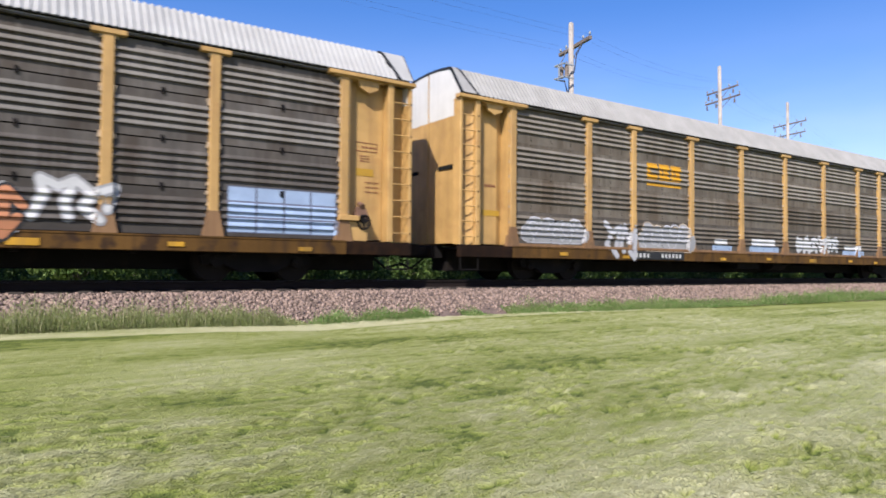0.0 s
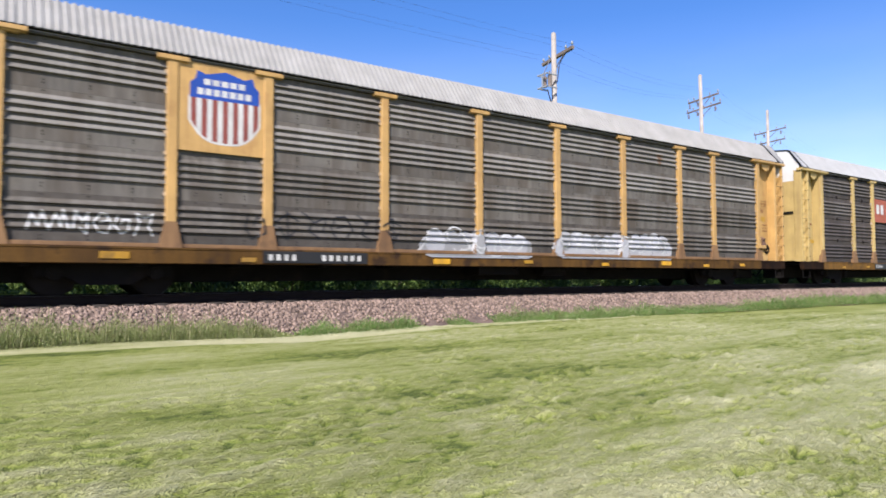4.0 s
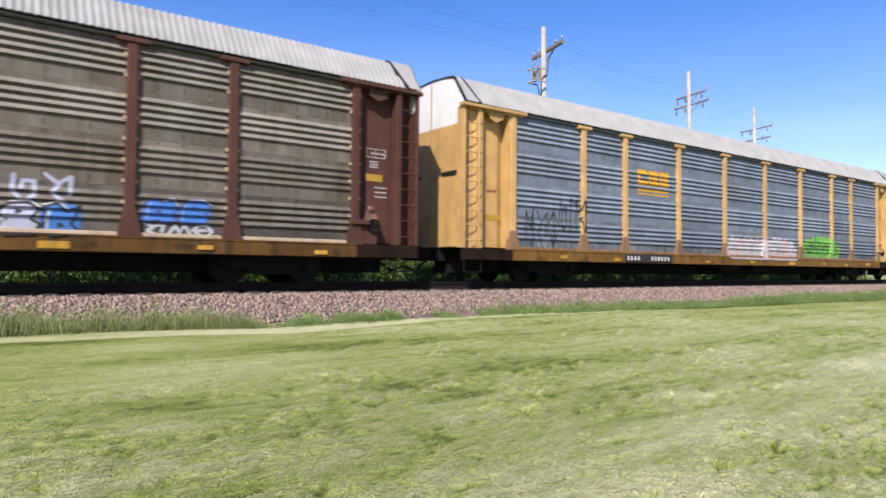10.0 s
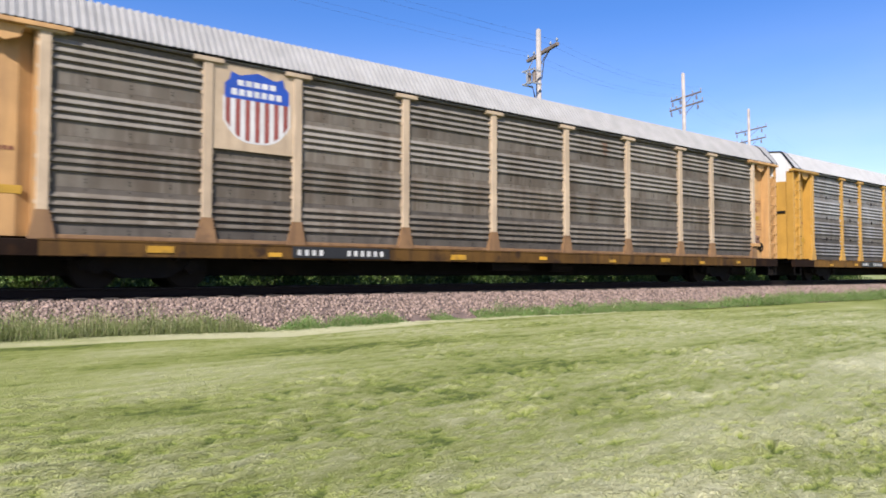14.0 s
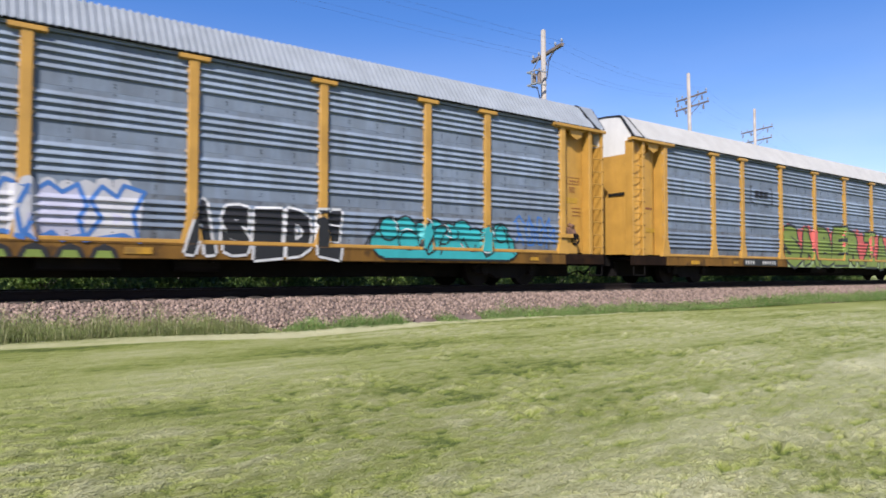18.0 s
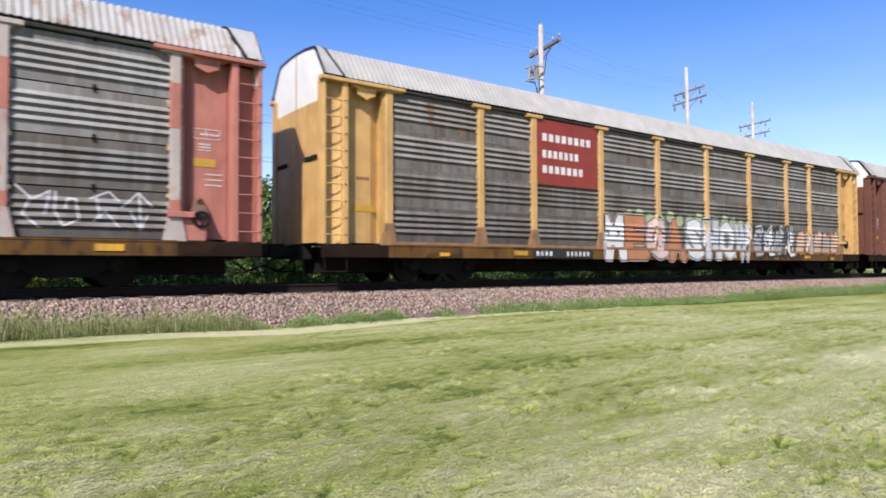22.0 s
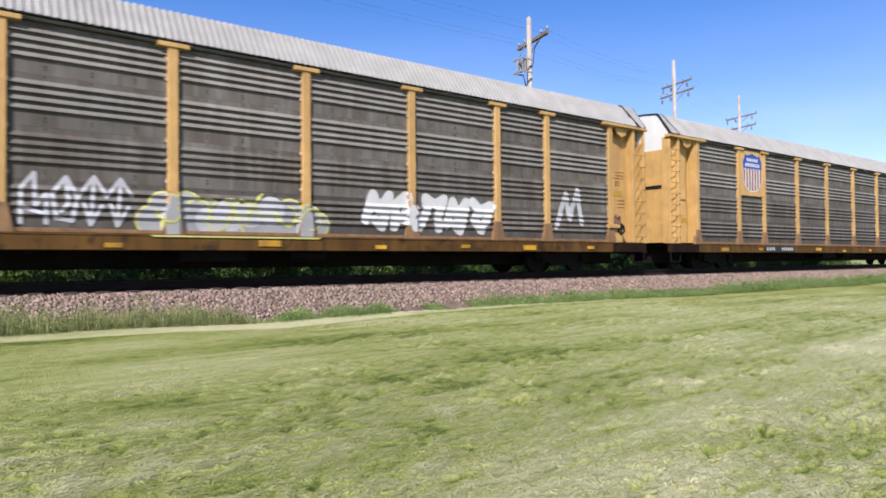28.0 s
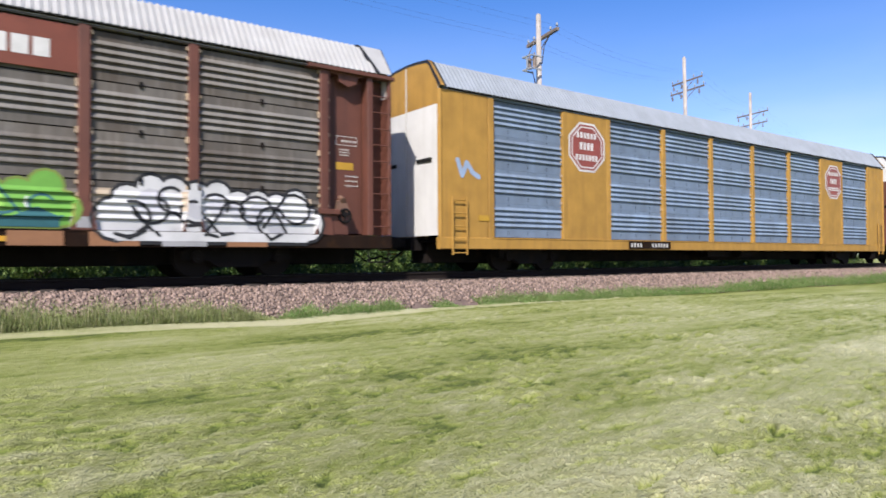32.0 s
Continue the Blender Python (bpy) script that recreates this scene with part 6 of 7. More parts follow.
drape(CARS[6], "painted_mark", "black stripes and blocks", [rect(-6.7, -5.5, 3.56 - 0.09 * k, 3.61 - 0.09 * k, 0) for k in range(3)]
      + bars(-5.45, -4.75, 3.3, 3.62, 2, 0, 0, 0.12) + bars(-5.7, -4.5, 3.12, 3.22, 7, 0, 0, 0.3) + bars(-5.7, -4.5, 2.95, 3.05, 8, 0, 0, 0.3), [SIGN["black"]])
drape(CARS[16], "painted_mark", "black slanted stripes and blocks", [([(-6.7 + 0.12 * k, 3.62 - 0.12 * k), (-6.7 + 0.12 * k + 0.16, 3.53 - 0.12 * k), (-5.55, 3.53 - 0.12 * k), (-5.55, 3.62 - 0.12 * k)], 0, 0) for k in range(4)]
      + bars(-5.5, -4.5, 3.25, 3.6, 3, 0, 0, 0.1) + bars(-6.6, -4.5, 3.03, 3.1, 14, 0, 0, 0.3), [SIGN["black"]])
sign(CARS[8], -6.93, -4.46, 2.76, 3.85, YELLOW_PALE, bars(-6.5, -4.9, 3.22, 3.68, 3, gap=0.14) + [rect(-6.5, -4.9, 3.02, 3.09, 0, 1)], [SIGN["black"]], "pale yellow sign board with black blocks")
drape(CARS[11], "painted_mark", "row of thin dark blocks", bars(-6.8, -4.5, 3.12, 3.38, 8, 0, 0, 0.35, 0.0) + [rect(-6.8, -6.6, 3.38, 3.5, 0)], [SIGN["black"]])
sh = bars(-6.15, -5.15, 3.25, 3.55, 3, 0, 0, 0.15)
for s in (-1, 1):
    x = -5.66 + s * 0.78
    sh += [rect(x - 0.035, x + 0.035, 3.05, 3.72, 0), rect(min(x, x - s * 0.16), max(x, x - s * 0.16), 3.66, 3.72, 0), rect(min(x, x - s * 0.16), max(x, x - s * 0.16), 3.05, 3.11, 0)]
    sh += [disc(-5.66 + s * 0.42 + d, 2.97, 0.05, 0, 0) for d in (-0.08, 0.08)]
drape(CARS[12], "painted_mark", "dark blocks between square brackets", sh, [SIGN["black"]])
drape(CARS[13], "painted_mark", "worn white painted blocks", bars(-6.75, -5.95, 3.12, 3.5, 2, 0, 0, 0.3) + bars(-5.75, -4.6, 3.12, 3.45, 4, 0, 0, 0.45), [SPRAY["silver"]])
sign(CARS[14], -6.94, -4.42, 2.72, 4.60, SIGN["dark_red"], bars(-6.75, -4.65, 3.98, 4.2, 8) + bars(-6.75, -5.2, 3.5, 3.72, 7) + bars(-6.75, -5.0, 3.06, 3.28, 7), [SIGN["white"]], "dark red sign board with three rows of white blocks")
arc = []
for k in range(9):
    a0, a1 = radians(-40 + 25 * k), radians(-40 + 25 * (k + 1))
    arc.append(([(-1.98 + 0.20 * math.cos(a0), 3.38 + 0.20 * math.sin(a0)), (-1.98 + 0.20 * math.cos(a1), 3.38 + 0.20 * math.sin(a1)), (-1.98 + 0.33 * math.cos(a1), 3.38 + 0.33 * math.sin(a1)), (-1.98 + 0.33 * math.cos(a0), 3.38 + 0.33 * math.sin(a0))], 0, 3))
sign(CARS[15], -4.13, -1.58, 2.82, 3.87, SIGN["brown"], bars(-4.02, -2.85, 3.48, 3.7, 7, gap=0.15) + [rect(-4.02, -2.0, 3.2, 3.28, 0, 1), rect(-4.02, -1.9, 3.05, 3.14, 0, 1), rect(-2.1, -2.0, 3.05, 3.4, 0, 2)] + arc, [SIGN["white"]],
     "oxide brown sign board with white blocks, lines and an arch")
ring = []
for k in range(16):
    a0, a1 = radians(22.5 * k), radians(22.5 * (k + 1))
    ring.append(([(10.85 + r * math.cos(a), 3.35 + r * math.sin(a)) for r, a in ((0.13, a0), (0.13, a1), (0.32, a1), (0.32, a0))], 0, 3))
sign(CARS[15], 9.03, 11.46, 2.85, 3.85, SIGN["brown"], bars(9.5, 10.5, 3.42, 3.52, 10, gap=0.2) + [rect(9.5, 10.56, 3.24, 3.34, 0, 1), ([(10.9, 3.1), (11.15, 3.0), (11.2, 3.0), (11.1, 3.2)], 0, 2)] + ring, [SIGN["white"]], "oxide brown sign board with a white ring")
sign(CARS[19], 1.55, 7.05, 3.74, 4.60, SIGN["brown"], bars(2.2, 4.1, 4.18, 4.42, 8, gap=0.22) + [rect(2.3, 4.3, 4.05, 4.11, 0, 1)] + bars(4.35, 6.6, 3.95, 4.28, 7, gap=0.2) + [rect(4.35, 4.47, 3.85, 4.5, 0, 1)], [SIGN["white"]],
     "oxide brown sign board with two rows of white blocks")

# the smooth-sided yellow car
car = CARS[20]
for x, wd in ((-8.07, 0.80), (8.2, 0.80)):
    sh = []
    for k, sc in ((0, 1.0), (1, 0.92), (0, 0.84), (1, 0.79)):
        sh.append(([(x + wd * sc * math.cos(radians(22.5 + 45 * j)) * 1.08, 3.68 + wd * sc * math.sin(radians(22.5 + 45 * j)) * 1.0) for j in range(8)], k, len(sh)))
    sh += bars(x - 0.45, x + 0.45, 3.95, 4.12, 6, 0, 5) + bars(x - 0.32, x + 0.32, 3.6, 3.82, 4, 0, 5) + bars(x - 0.5, x + 0.5, 3.28, 3.45, 7, 0, 5)
    base = None
    for pts, k, layer in sh:
        g = Geo()
        y = -1.496 - 0.0016 * layer
        g.loft([(a, y, b) for a, b in pts], [(a, y + 0.001, b) for a, b in pts], k)
        ob = part("sign_board" if base is None else "sign_block", g.mesh("sign_block", [SIGN["white"], SIGN["red"]]), base or car, "" if base else "red octagonal sign with white marks")
        base = base or ob
for s in (-1, 1):
    for side in (-1, 1):
        y = -side * 1.43
        g = Geo()
        x0, x1 = min(s * 11.98, s * 13.6), max(s * 11.98, s * 13.6)
        g.box(x0, x1, min(y, y - side * 0.06), max(y, y - side * 0.06), Z_SILL, Z_EAVE, 0, 0.01)
        g.box(s * 12.8 - 0.008, s * 12.8 + 0.008, min(y, y - side * 0.066), max(y, y - side * 0.066), Z_SILL, Z_EAVE)
        g.cyl((s * 13.54, y - side * 0.04, Z_SILL), (s * 13.54, y - side * 0.04, Z_EAVE), 0.05, n=8)
        part("end_panel", g.mesh("end_panel", [YELLOW_DULL]), car, "smooth yellow end panel")
        g = Geo()
        for u in (12.76, 13.22):
            g.cyl((s * u, y - side * 0.14, 0.45), (s * u, y - side * 0.14, 1.95), 0.025, n=6)
        lad = part("ladder", g.mesh("ladder", [YELLOW_DULL]), car, "short yellow steel ladder")
        rg = simple("short_rung", lambda g: g.cyl((-0.23, 0, 0), (0.23, 0, 0), 0.018, n=6), [YELLOW_DULL], "rung")
        for k in range(5):
            part("rung", rg, lad, m=pose(s * 12.99, y - side * 0.14, 0.5 + 0.34 * k))
number_plate(CARS[20], -6.2, -4.0, False)
g = Geo()
g.box(-12.3, -11.95, -1.506, -1.492, 1.35, 1.5)
part("placard", g.mesh("placard", [SIGN["decal"]]), car, "yellow placard")

C = CARS
# sprayed work, car by car from the head of the stretch
sh = [rect(9.32 + 0.6 * k, 9.88 + 0.6 * k, 1.02 + 0.32 * j, 1.30 + 0.32 * j, 1, 1) for k in range(4) for j in range(3)]
drape(C[0], "graffiti", "blue sprayed blocks with white edges", [rect(9.3, 11.72, 1.0, 1.97, 0, 0)] + sh, [SPRAY["slate"], SPRAY["pale_blue"]])
spray(C[0], 5.9, 7.2, 1.1, 1.9, 2, 4, ["white"], "grey", weight=0.2)
spray(C[0], 2.6, 5.8, 0.75, 1.7, 5, 5, ["white", "rust", "tan"], "black", "grey")
bubble(C[1], -11.3, -9.3, 1.05, 1.8, 11, ["grey"], "silver", "silver", None, None, 5, 0.045, 0.03, "faded grey sprayed letters with silver outlines")
spray(C[1], -8.4, -7.0, 0.65, 1.75, 2, 12, ["silver"], "grey", weight=0.2, rim=0.03)
bubble(C[1], -6.6, -4.4, 0.9, 1.85, 13, ["grey"], "tan", "silver", None, None, 5, 0.045, 0.03, "faded grey sprayed letters with tan outlines")
for a, b, z0, z1, k in ((-3.05, -1.93, 0.92, 1.38, 0), (-0.85, 1.04, 0.95, 1.45, 1), (5.86, 7.7, 0.92, 1.38, 2)):
    drape(C[1], "graffiti", "white and pale blue sprayed patches", [rect(a, b, z0, z0 + 0.25, 0), rect(a + 0.1, b - 0.3, z0 + 0.27, z1, 1)], [SPRAY["pale_blue"], SPRAY["white"]])
spray(C[1], 2.2, 5.4, 1.0, 1.7, 6, 14, ["white"], "silver", weight=0.3, rim=0.02)
drape(C[2], "graffiti", "dark teal sprayed base with round ends", [rect(-11.5, -9.3, 0.62, 1.2, 0, 0), disc(-11.5, 0.94, 0.33, 1, 0, 16), disc(-11.5, 0.94, 0.28, 2, 1, 16), disc(-9.3, 0.95, 0.33, 1, 0, 16), disc(-9.3, 0.95, 0.28, 2, 1, 16)], [SPRAY["dark_teal"], SPRAY["black"], SPRAY["grey"]])
bubble(C[2], -11.2, -9.5, 1.0, 1.8, 21, ["grey", "silver"], "black", "white", "dark_teal", "black", 5, 0.04, 0.05, "grey and teal sprayed letters with black and white outlines")
bubble(C[2], -6.4, -3.8, 0.98, 1.78, 22, ["white", "pink"], "tan", "grey", None, None, 6, 0.035, 0.03, "white sprayed letters with thin grey outlines")
bubble(C[2], 1.75, 4.4, 0.78, 1.95, 23, ["slate"], "silver", "silver", None, None, 9, 0.04, 0.05, "dark slate sprayed bubble letters with pale outlines")
bubble(C[2], 4.9, 6.6, 0.85, 1.6, 24, ["lavender", "pale_lavender"], "navy", "navy", None, None, 5, 0.04, 0.06, "lavender sprayed bubble letters with navy outlines")
scrawl(C[3], -11.4, -9.3, 1.15, 1.55, 6, 31, "white", 0.04)
scrawl(C[3], -7.6, -3.7, 1.15, 1.75, 6, 32, "black", 0.04)
bubble(C[3], -3.0, 0.2, 0.85, 1.6, 33, ["grey", "silver"], "silver", "white", None, None, 7, 0.04, 0.03, "grey sprayed letters with white outlines")
bubble(C[3], 1.5, 6.4, 0.88, 1.72, 34, ["silver", "grey"], "grey", "white", None, None, 10, 0.04, 0.03, "silver sprayed letters with white outlines")
bubble(C[5], -8.6, -6.5, 1.0, 1.6, 51, ["silver", "white"], "grey", "slate", None, None, 5, 0.03, 0.03, "pale sprayed letters with grey outlines")
bubble(C[5], -3.7, -1.6, 0.9, 1.7, 52, ["pale_lavender", "silver"], "grey", "lavender", None, None, 5, 0.045, 0.03, "pale lavender sprayed letters")
bubble(C[5], -1.3, 0.8, 0.9, 1.7, 53, ["silver", "pale_green"], "grey", "teal", None, None, 5, 0.04, 0.03, "pale green sprayed letters with teal outlines")
scrawl(C[5], 9.2, 11.4, 1.0, 1.7, 4, 54, "black", 0.04)
scrawl(C[6], -11.6, -9.2, 0.95, 1.95, 4, 61, "white", 0.05)
bubble(C[6], -8.6, -4.5, 1.05, 2.05, 62, ["pale_blue", "tan", "tan"], "blue", "white", None, "blue", 8, 0.07, 0.09, "pale blue and tan sprayed letters with blue rims")
drape(C[6], "graffiti", "pale blue sprayed base band", [rect(-8.6, -4.5, 0.62, 1.22, 0, 4)] + [rect(-8.3 + 0.5 * k, -8.0 + 0.5 * k, 0.66, 0.8, 1, 5) for k in range(7)], [SPRAY["lavender"], SPRAY["blue"]])
scrawl(C[6], -4.1, -0.95, 1.0, 2.1, 4, 63, "grey", 0.05)
blocks(C[6], -1.4, 4.0, 0.66, 1.85, 4, 64, ["black"], "teal", "orange", None, 0.06, 0.15, hole="orange")
blocks(C[6], 5.0, 6.3, 0.85, 1.5, 2, 65, ["pale_lavender", "blue"], "black", None, "white", 0.05)
scrawl(C[6], 5.2, 6.2, 1.45, 2.0, 2, 67, "pale_lavender", 0.07)
blocks(C[6], 7.3, 8.6, 1.15, 1.7, 2, 66, ["blue"], "navy", None, "pale_blue", 0.04)
scrawl(C[6], 7.3, 8.7, 0.95, 1.2, 3, 68, "silver", 0.06)
scrawl(C[7], -11.4, -10.0, 1.0, 2.1, 3, 71, "black", 0.045)
scrawl(C[7], -10.0, -8.8, 1.5, 2.5, 3, 72, "black", 0.045)
bubble(C[7], -1.1, 3.7, 0.85, 1.75, 73, ["pink", "silver"], "grey", "grey", None, "white", 10, 0.035, 0.03, "faded pink sprayed letters with grey outlines")
bubble(C[7], 4.7, 7.6, 1.0, 1.95, 74, ["green"], "green", "black", None, None, 7, 0.035, 0.03, "bright green sprayed letters with black outlines")
bubble(C[8], -11.4, -7.4, 0.85, 1.9, 81, ["silver", "white"], "silver", "black", None, None, 7, 0.10, 0.04, "silver sprayed ground with bold black strokes")
drape(C[8], "graffiti", "ochre sprayed patch", [rect(4.5, 6.6, 1.0, 1.5, 0, 0), rect(4.5, 5.35, 1.5, 1.92, 0, 0)], [SPRAY["ochre"]])
scrawl(C[8], 4.6, 6.7, 1.05, 1.8, 4, 82, "tan", 0.05)
drape(C[10], "graffiti", "faint pale sprayed patch", bars(4.6, 6.7, 1.05, 1.75, 5, 0, 0, 0.15, 0.2), [SPRAY["silver"]])
scrawl(C[10], 9.45, 11.3, 1.1, 1.85, 4, 102, "navy", 0.05)
spray(C[11], -10.9, -8.3, 0.65, 1.75, 2, 110, ["silver"], "black", None, "green", weight=0.3, slant=-0.3)
bubble(C[11], -8.5, -4.5, 0.72, 1.85, 111, ["silver"], "black", "black", None, "green", 8, 0.06, 0.05, "silver sprayed letters with black outlines")
drape(C[11], "graffiti", "green sprayed haze above the letters", [rect(-9.2, -4.6, 1.86, 1.98, 0, 0)], [SPRAY["pale_green"]])
drape(C[11], "graffiti", "scalloped dark green sprayed base", [([(-4.25 + 0.55 * k, 0.61), (-3.75 + 0.55 * k, 0.61), (-3.82 + 0.55 * k, 0.78), (-4.0 + 0.55 * k, 0.87), (-4.18 + 0.55 * k, 0.78)], 0, 0) for k in range(8)] + [([(-4.16 + 0.55 * k, 0.61), (-3.84 + 0.55 * k, 0.61), (-3.9 + 0.55 * k, 0.74), (-4.1 + 0.55 * k, 0.74)], 1, 1) for k in range(8)], [SPRAY["black"], SPRAY["olive"]])
blocks(C[11], -4.2, 0.5, 0.9, 2.05, 5, 112, ["silver", "pale_lavender"], "blue", "silver", None, 0.08, hole="pale_lavender")
lettered(C[11], "ASIDE", 1.25, 4.75, 0.70, 1.75, ["black"], "white", 0.055, "fat black sprayed letters with white rims", None, 0.3, 6, 0.09, 1.0)
bubble(C[11], 5.8, 9.7, 0.70, 1.72, 114, ["teal"], "black", "black", None, "white", 8, 0.04, 0.05, "rounded teal sprayed letters with black outlines")
scrawl(C[11], 10.0, 11.6, 1.05, 2.0, 4, 115, "blue", 0.05)
drape(C[12], "graffiti", "coral red sprayed ground behind the letters", [rect(-4.1, 9.0, 0.92, 2.1, 0, 0)] + [disc(-4.0 + 0.42 * k, 2.1 + 0.1 * math.sin(k * 1.7), 0.2, 0, 0) for k in range(22)], [SPRAY["red"]])
drape(C[12], "graffiti", "pale green sprayed base band", [rect(-3.95, 8.9, 0.6, 0.86, 0, 0)] + [([(-3.5 + 1.45 * k, 0.6), (-2.9 + 1.45 * k, 0.6), (-3.1 + 1.45 * k, 0.86)], 1, 1) for k in range(9)], [SPRAY["pale_green"], SPRAY["olive"]])
lettered(C[12], "SABER", -4.15, 3.1, 0.72, 2.32, ["olive"], "black", 0.10, "large green sprayed block letters with black and white rims", None, 0.5, 4, 0.07)
lettered(C[12], "ZARF", 3.3, 9.0, 0.62, 2.25, ["olive"], "black", 0.10, "large green sprayed block letters with black rims", None, 0.25, 2, 0.06)
bubble(C[13], -11.2, -4.7, 0.9, 1.95, 131, ["purple", "purple", "lavender"], "black", "black", "silver", "white", 9, 0.06, 0.06, "purple sprayed bubble letters with black rims over silver")
spray(C[13], -4.5, -2.4, 0.95, 1.7, 3, 132, ["silver", "grey"], "grey", None, weight=0.2, rim=0.02)
spray(C[13], -2.6, 5.9, 0.95, 1.85, 9, 133, ["grey", "slate"], "slate", None, weight=0.10, rim=0.03)
drape(C[13], "graffiti", "white sprayed cloud on the end", [disc(-11.2 + 0.25 * k, 1.25 + 0.3 * (k % 2), 0.24, 0, 0) for k in range(3)], [SPRAY["white"]])
drape(C[14], "graffiti", "pale teal sprayed haze", [disc(-2.9 + 0.55 * k, 2.0 + 0.08 * math.sin(2 * k), 0.2, 0, 0) for k in range(13)], [SPRAY["pale_green"]])
lettered(C[14], "MEGA", -4.2, 0.05, 0.62, 2.02, ["white", "rust", "pink", "rust"], "black", 0.04, "large white and rust sprayed block letters with thin black rims", "pink", 0.0, 3, 0.07)
lettered(C[14], "SHOW", 0.12, 4.25, 0.62, 2.02, ["white", "silver"], "black", 0.04, "large white sprayed block letters with thin black rims", "white", 0.0, 5, 0.07)
blocks(C[14], 4.45, 7.7, 0.68, 2.0, 4, 143, ["grey", "white"], "black", "black", "white", 0.09)
blocks(C[14], 7.85, 11.7, 0.85, 1.9, 5, 144, ["tan", "grey"], "orange", None, "white", 0.05, round_=0.3)
scrawl(C[15], -11.7, -7.4, 1.05, 2.0, 7, 151, "black", 0.06)
scrawl(C[15], -6.6, -4.4, 1.1, 1.9, 4, 152, "black", 0.04)
bubble(C[15], -3.9, 1.0, 0.85, 1.85, 153, ["silver", "pale_blue"], "black", "slate", "pale_lavender", "white", 9, 0.05, 0.04, "pale silver sprayed letters with dark outlines")
for x, z in ((-5.3, 1.35), (2.35, 1.3)):
    drape(C[15], "graffiti", "small dark sprayed ring", [disc(x, z, 0.28, 0, 0, 14), disc(x, z, 0.22, 1, 1, 14)] + [rect(x - 0.16, x + 0.16, z - 0.08 + 0.1 * j, z - 0.03 + 0.1 * j, 0, 2) for j in range(2)], [SPRAY["black"], SPRAY["tan"]])
spray(C[17], -4.0, -2.2, 1.05, 2.0, 4, 171, ["silver"], "silver", weight=0.16, rim=0.0)
scrawl(C[17], -8.9, -6.9, 1.1, 1.8, 4, 170, "silver", 0.035)
bubble(C[17], -1.8, 1.7, 0.9, 1.8, 172, ["grey", "silver"], "yellow", "yellow", None, None, 7, 0.04, 0.04, "pale sprayed letters with yellow outlines")
spray(C[17], 2.8, 6.8, 1.05, 2.05, 5, 173, ["white"], "silver", weight=0.3, rim=0.01, slant=0.15)
spray(C[17], 9.4, 10.5, 1.2, 2.6, 1, 174, ["silver"], "white", weight=0.12, rim=0.02)
drape(C[19], "graffiti", "white and rust sprayed ground along the lower side", [rect(-11.7, -10.3, 0.95, 1.92, 0, 0), rect(-10.3, -5.2, 0.95, 1.8, 1, 0), rect(-5.2, -4.3, 1.0, 1.88, 0, 1), rect(-3.6, 0.9, 0.95, 1.7, 2, 0), rect(0.9, 7.2, 0.95, 1.15, 2, 0)]
      + [rect(-11.6 + 1.25 * k, -10.75 + 1.25 * k, 0.62, 0.88, 2 if k % 3 == 1 else 1, 0) for k in range(18) if k % 5 != 3], [SPRAY["silver"], SPRAY["brown"], SPRAY["grey"]])
spray(C[19], -9.9, -5.0, 0.92, 2.05, 9, 191, ["white", "silver"], "slate", "brown", None, weight=0.2, rim=0.045, slant=0.2)
bubble(C[19], -3.3, 0.7, 0.72, 1.95, 192, ["silver", "white", "rust"], "yellow", "rust", "lime", "white", 8, 0.07, 0.05, "silver sprayed letters with rust swirls")
bubble(C[19], 1.2, 6.7, 0.95, 2.0, 193, ["green", "lime"], "olive", "dark_teal", "dark_teal", "white", 11, 0.045, 0.05, "joined bright green sprayed letters with dark green outlines")
drape(C[19], "graffiti", "tan sprayed ground", [rect(7.2, 11.55, 0.95, 1.7, 0, 0)], [SPRAY["tan"]])
bubble(C[19], 7.6, 11.4, 0.72, 2.0, 194, ["white", "silver"], "black", "black", None, None, 9, 0.06, 0.07, "white sprayed letters with swirling black outlines")
scrawl(C[19], -9.0, -5.4, 0.62, 0.85, 6, 195, "white", 0.04)
number_plate(C[19], 2.2, 3.9)


def end_scribble(car, x, z, w, h, seed, color, width=0.035):
    """A thin sprayed tag on the flat end panel."""
    r = random.Random(seed)
    g = Geo()
    for i in range(3):
        for pts in FORMS[r.randrange(len(FORMS))]:
            for q, mt, ly in stroke([(x + w * (i + u) / 3.2, z + v * h) for u, v in pts], width, 0, 0):
                g.loft([(a, -1.2425, b) for a, b in q], [(a, -1.241, b) for a, b in q])
    part("graffiti", g.mesh("graffiti", [SPRAY[color]]), car, "thin sprayed tag on the end panel")


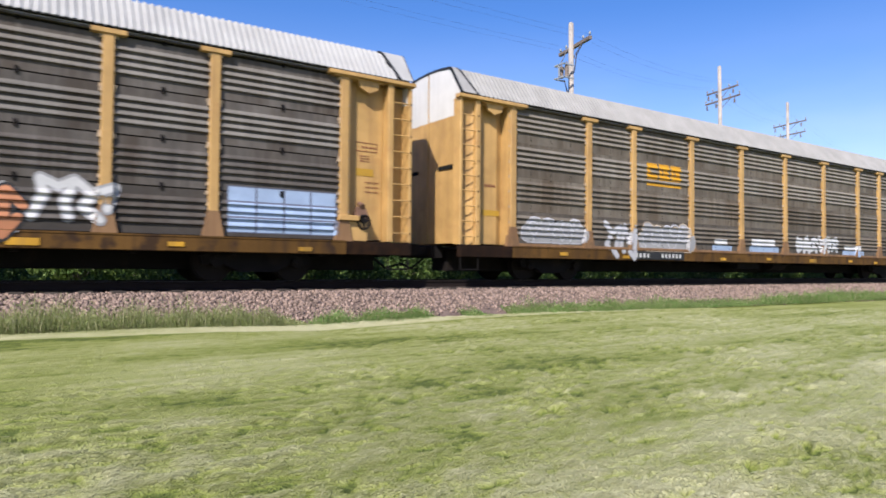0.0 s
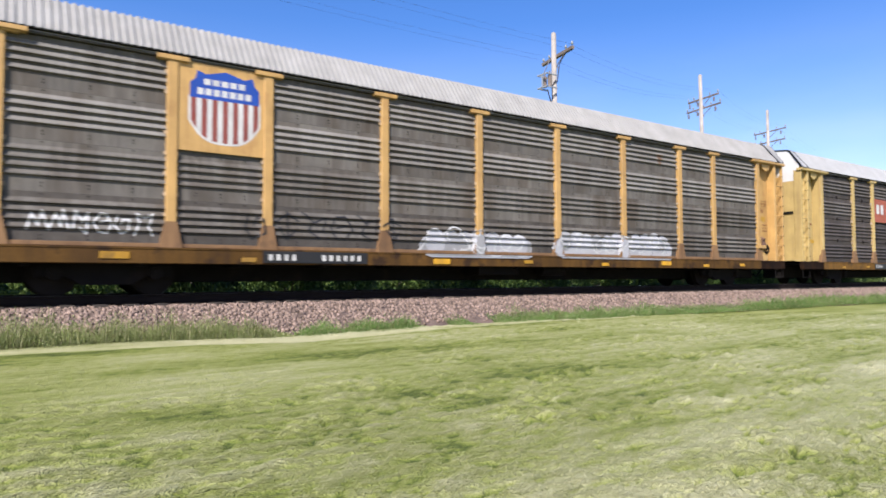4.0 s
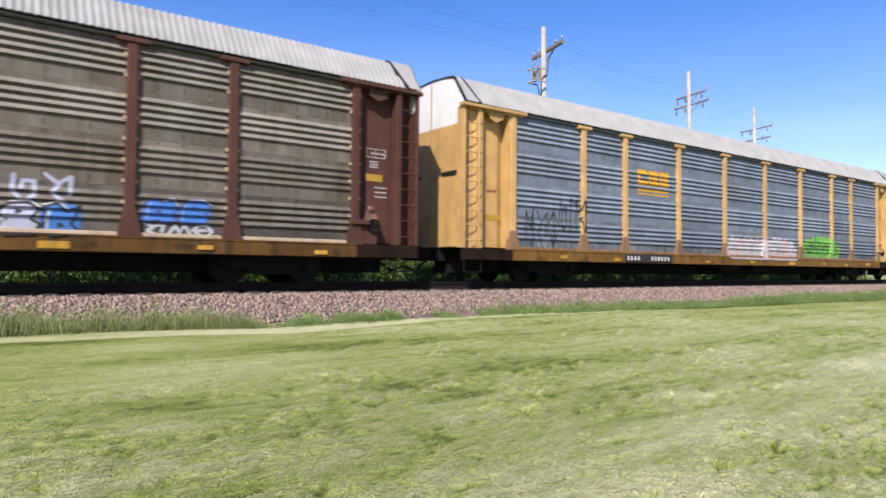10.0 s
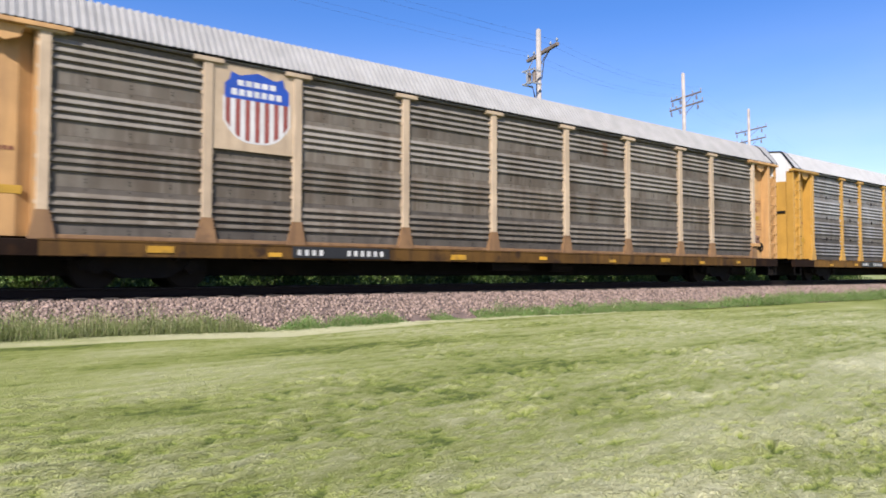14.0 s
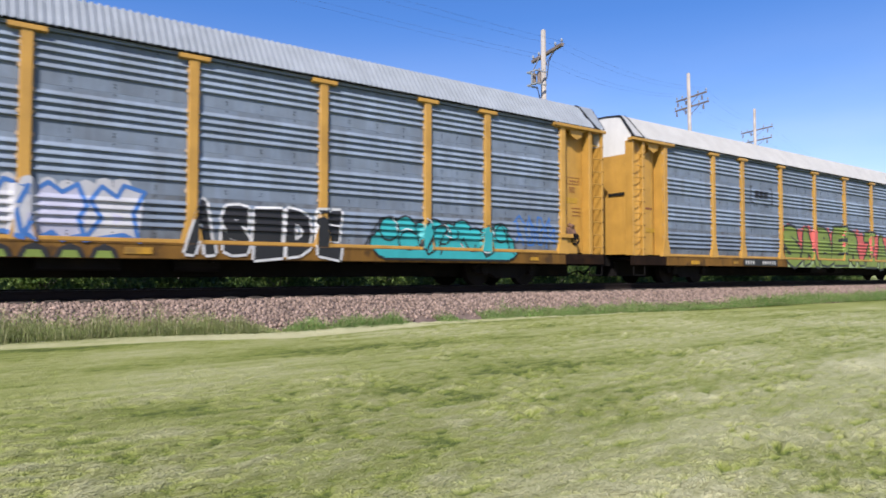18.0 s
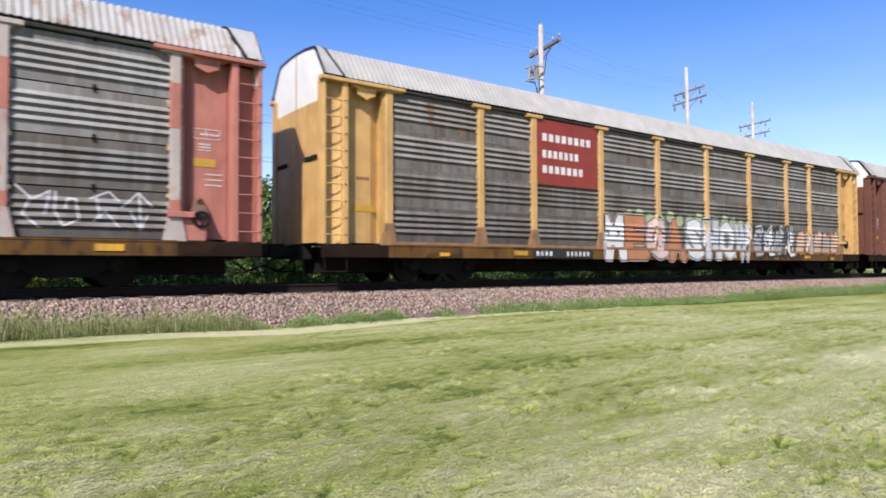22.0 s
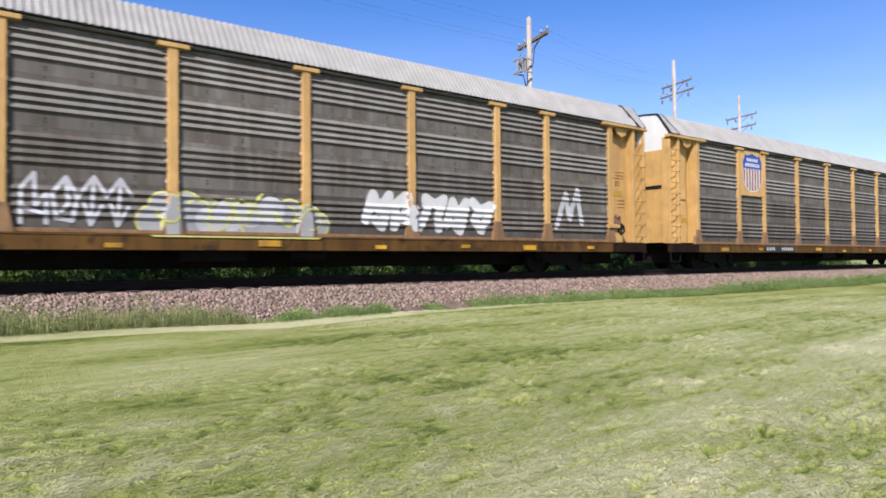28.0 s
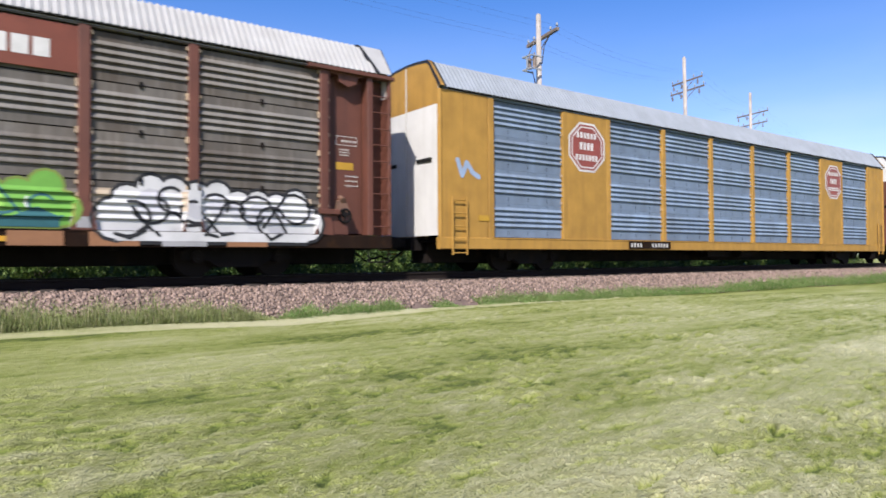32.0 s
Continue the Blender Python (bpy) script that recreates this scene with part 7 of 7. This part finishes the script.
scrawl(C[13], 9.2, 11.5, 1.1, 1.85, 4, 134, "silver", 0.035)
for car, x, z, h in ((C[14], -10.6, 4.5, 0.75), (C[14], 10.3, 4.3, 0.5), (C[14], -9.6, 4.0, 0.35), (C[15], -3.2, 4.4, 0.6), (C[19], -3.3, 3.1, 0.9), (C[9], 3.2, 4.4, 0.5), (C[3], 6.1, 4.3, 0.4)):
    drape(car, "rust_stain", "brown rust stain running down the panel", [([(x - 0.14, z), (x + 0.12, z), (x + 0.09, z - h * 0.5), (x + 0.02, z - h), (x - 0.08, z - h * 0.7)], 0, 0)], [RUST])
end_scribble(C[2], -12.7, 1.56, 0.7, 0.26, 3, "black")
end_scribble(C[15], -12.8, 2.2, 0.75, 0.6, 6, "white")
end_scribble(C[13], -12.8, 2.0, 0.75, 0.7, 9, "white")
end_scribble(C[19], -12.8, 1.9, 0.7, 0.7, 12, "white")
g = Geo()
for pts, mt, ly in stroke([(-13.0, 2.9), (-12.85, 2.5), (-12.7, 2.85), (-12.5, 2.6), (-12.3, 2.5)], 0.13, 0, 0):
    g.loft([(a, -1.499, b) for a, b in pts], [(a, -1.4975, b) for a, b in pts])
part("graffiti", g.mesh("graffiti", [SPRAY["pale_blue"]]), C[20], "small blue sprayed tag")

# ---- movement ----
LAG = [(0, -0.21), (1, -0.09), (2, -0.03), (3.5, 0.03), (6, 0.11), (9, 0.16), (11.3, 0.10), (13, 0.07), (14.5, 0.0), (16.5, -0.03), (18.2, -0.09), (20.7, -0.23),
       (22.1, -0.27), (24.4, -0.27), (24.7, 0.29), (25.5, 0.20), (27.5, 0.13), (29, 0.09), (32, 0.0)]


def train_at(t):
    """How far the train has run along the track at t seconds."""
    return -5.30443 - 17.15112 * t + 0.00537624 * t * t + float(np.interp(t, [a for a, b in LAG], [b for a, b in LAG]))


TIMES = sorted({k / 2 for k in range(65)} | {24.1 + 0.1 * k for k in range(9)})


def motions():
    for i, car in CARS.items():
        base = i * PITCH
        walk(car, [(t, pose(base + train_at(t), TRACK_Y, RAIL_TOP)) for t in TIMES])
        # the wheels turn while the car is anywhere near
        seen = [k for k in range(0, 961) if -18 < base + train_at(k / 30) < 58]
        for x, w in WHEELS[i]:
            u = w.location.x

            def turned(k):
                return pose(u, 0, WHEEL_R, 0, math.degrees(train_at(k / 30) / WHEEL_R) % 360, 0)
            rows = [(k / 30, turned(k)) for k in seen]
            if seen[0] > 0:
                rows.insert(0, (0, turned(seen[0])))
            if seen[-1] < 960:
                rows.append((32, turned(seen[-1])))
            walk(w, rows)


motions()
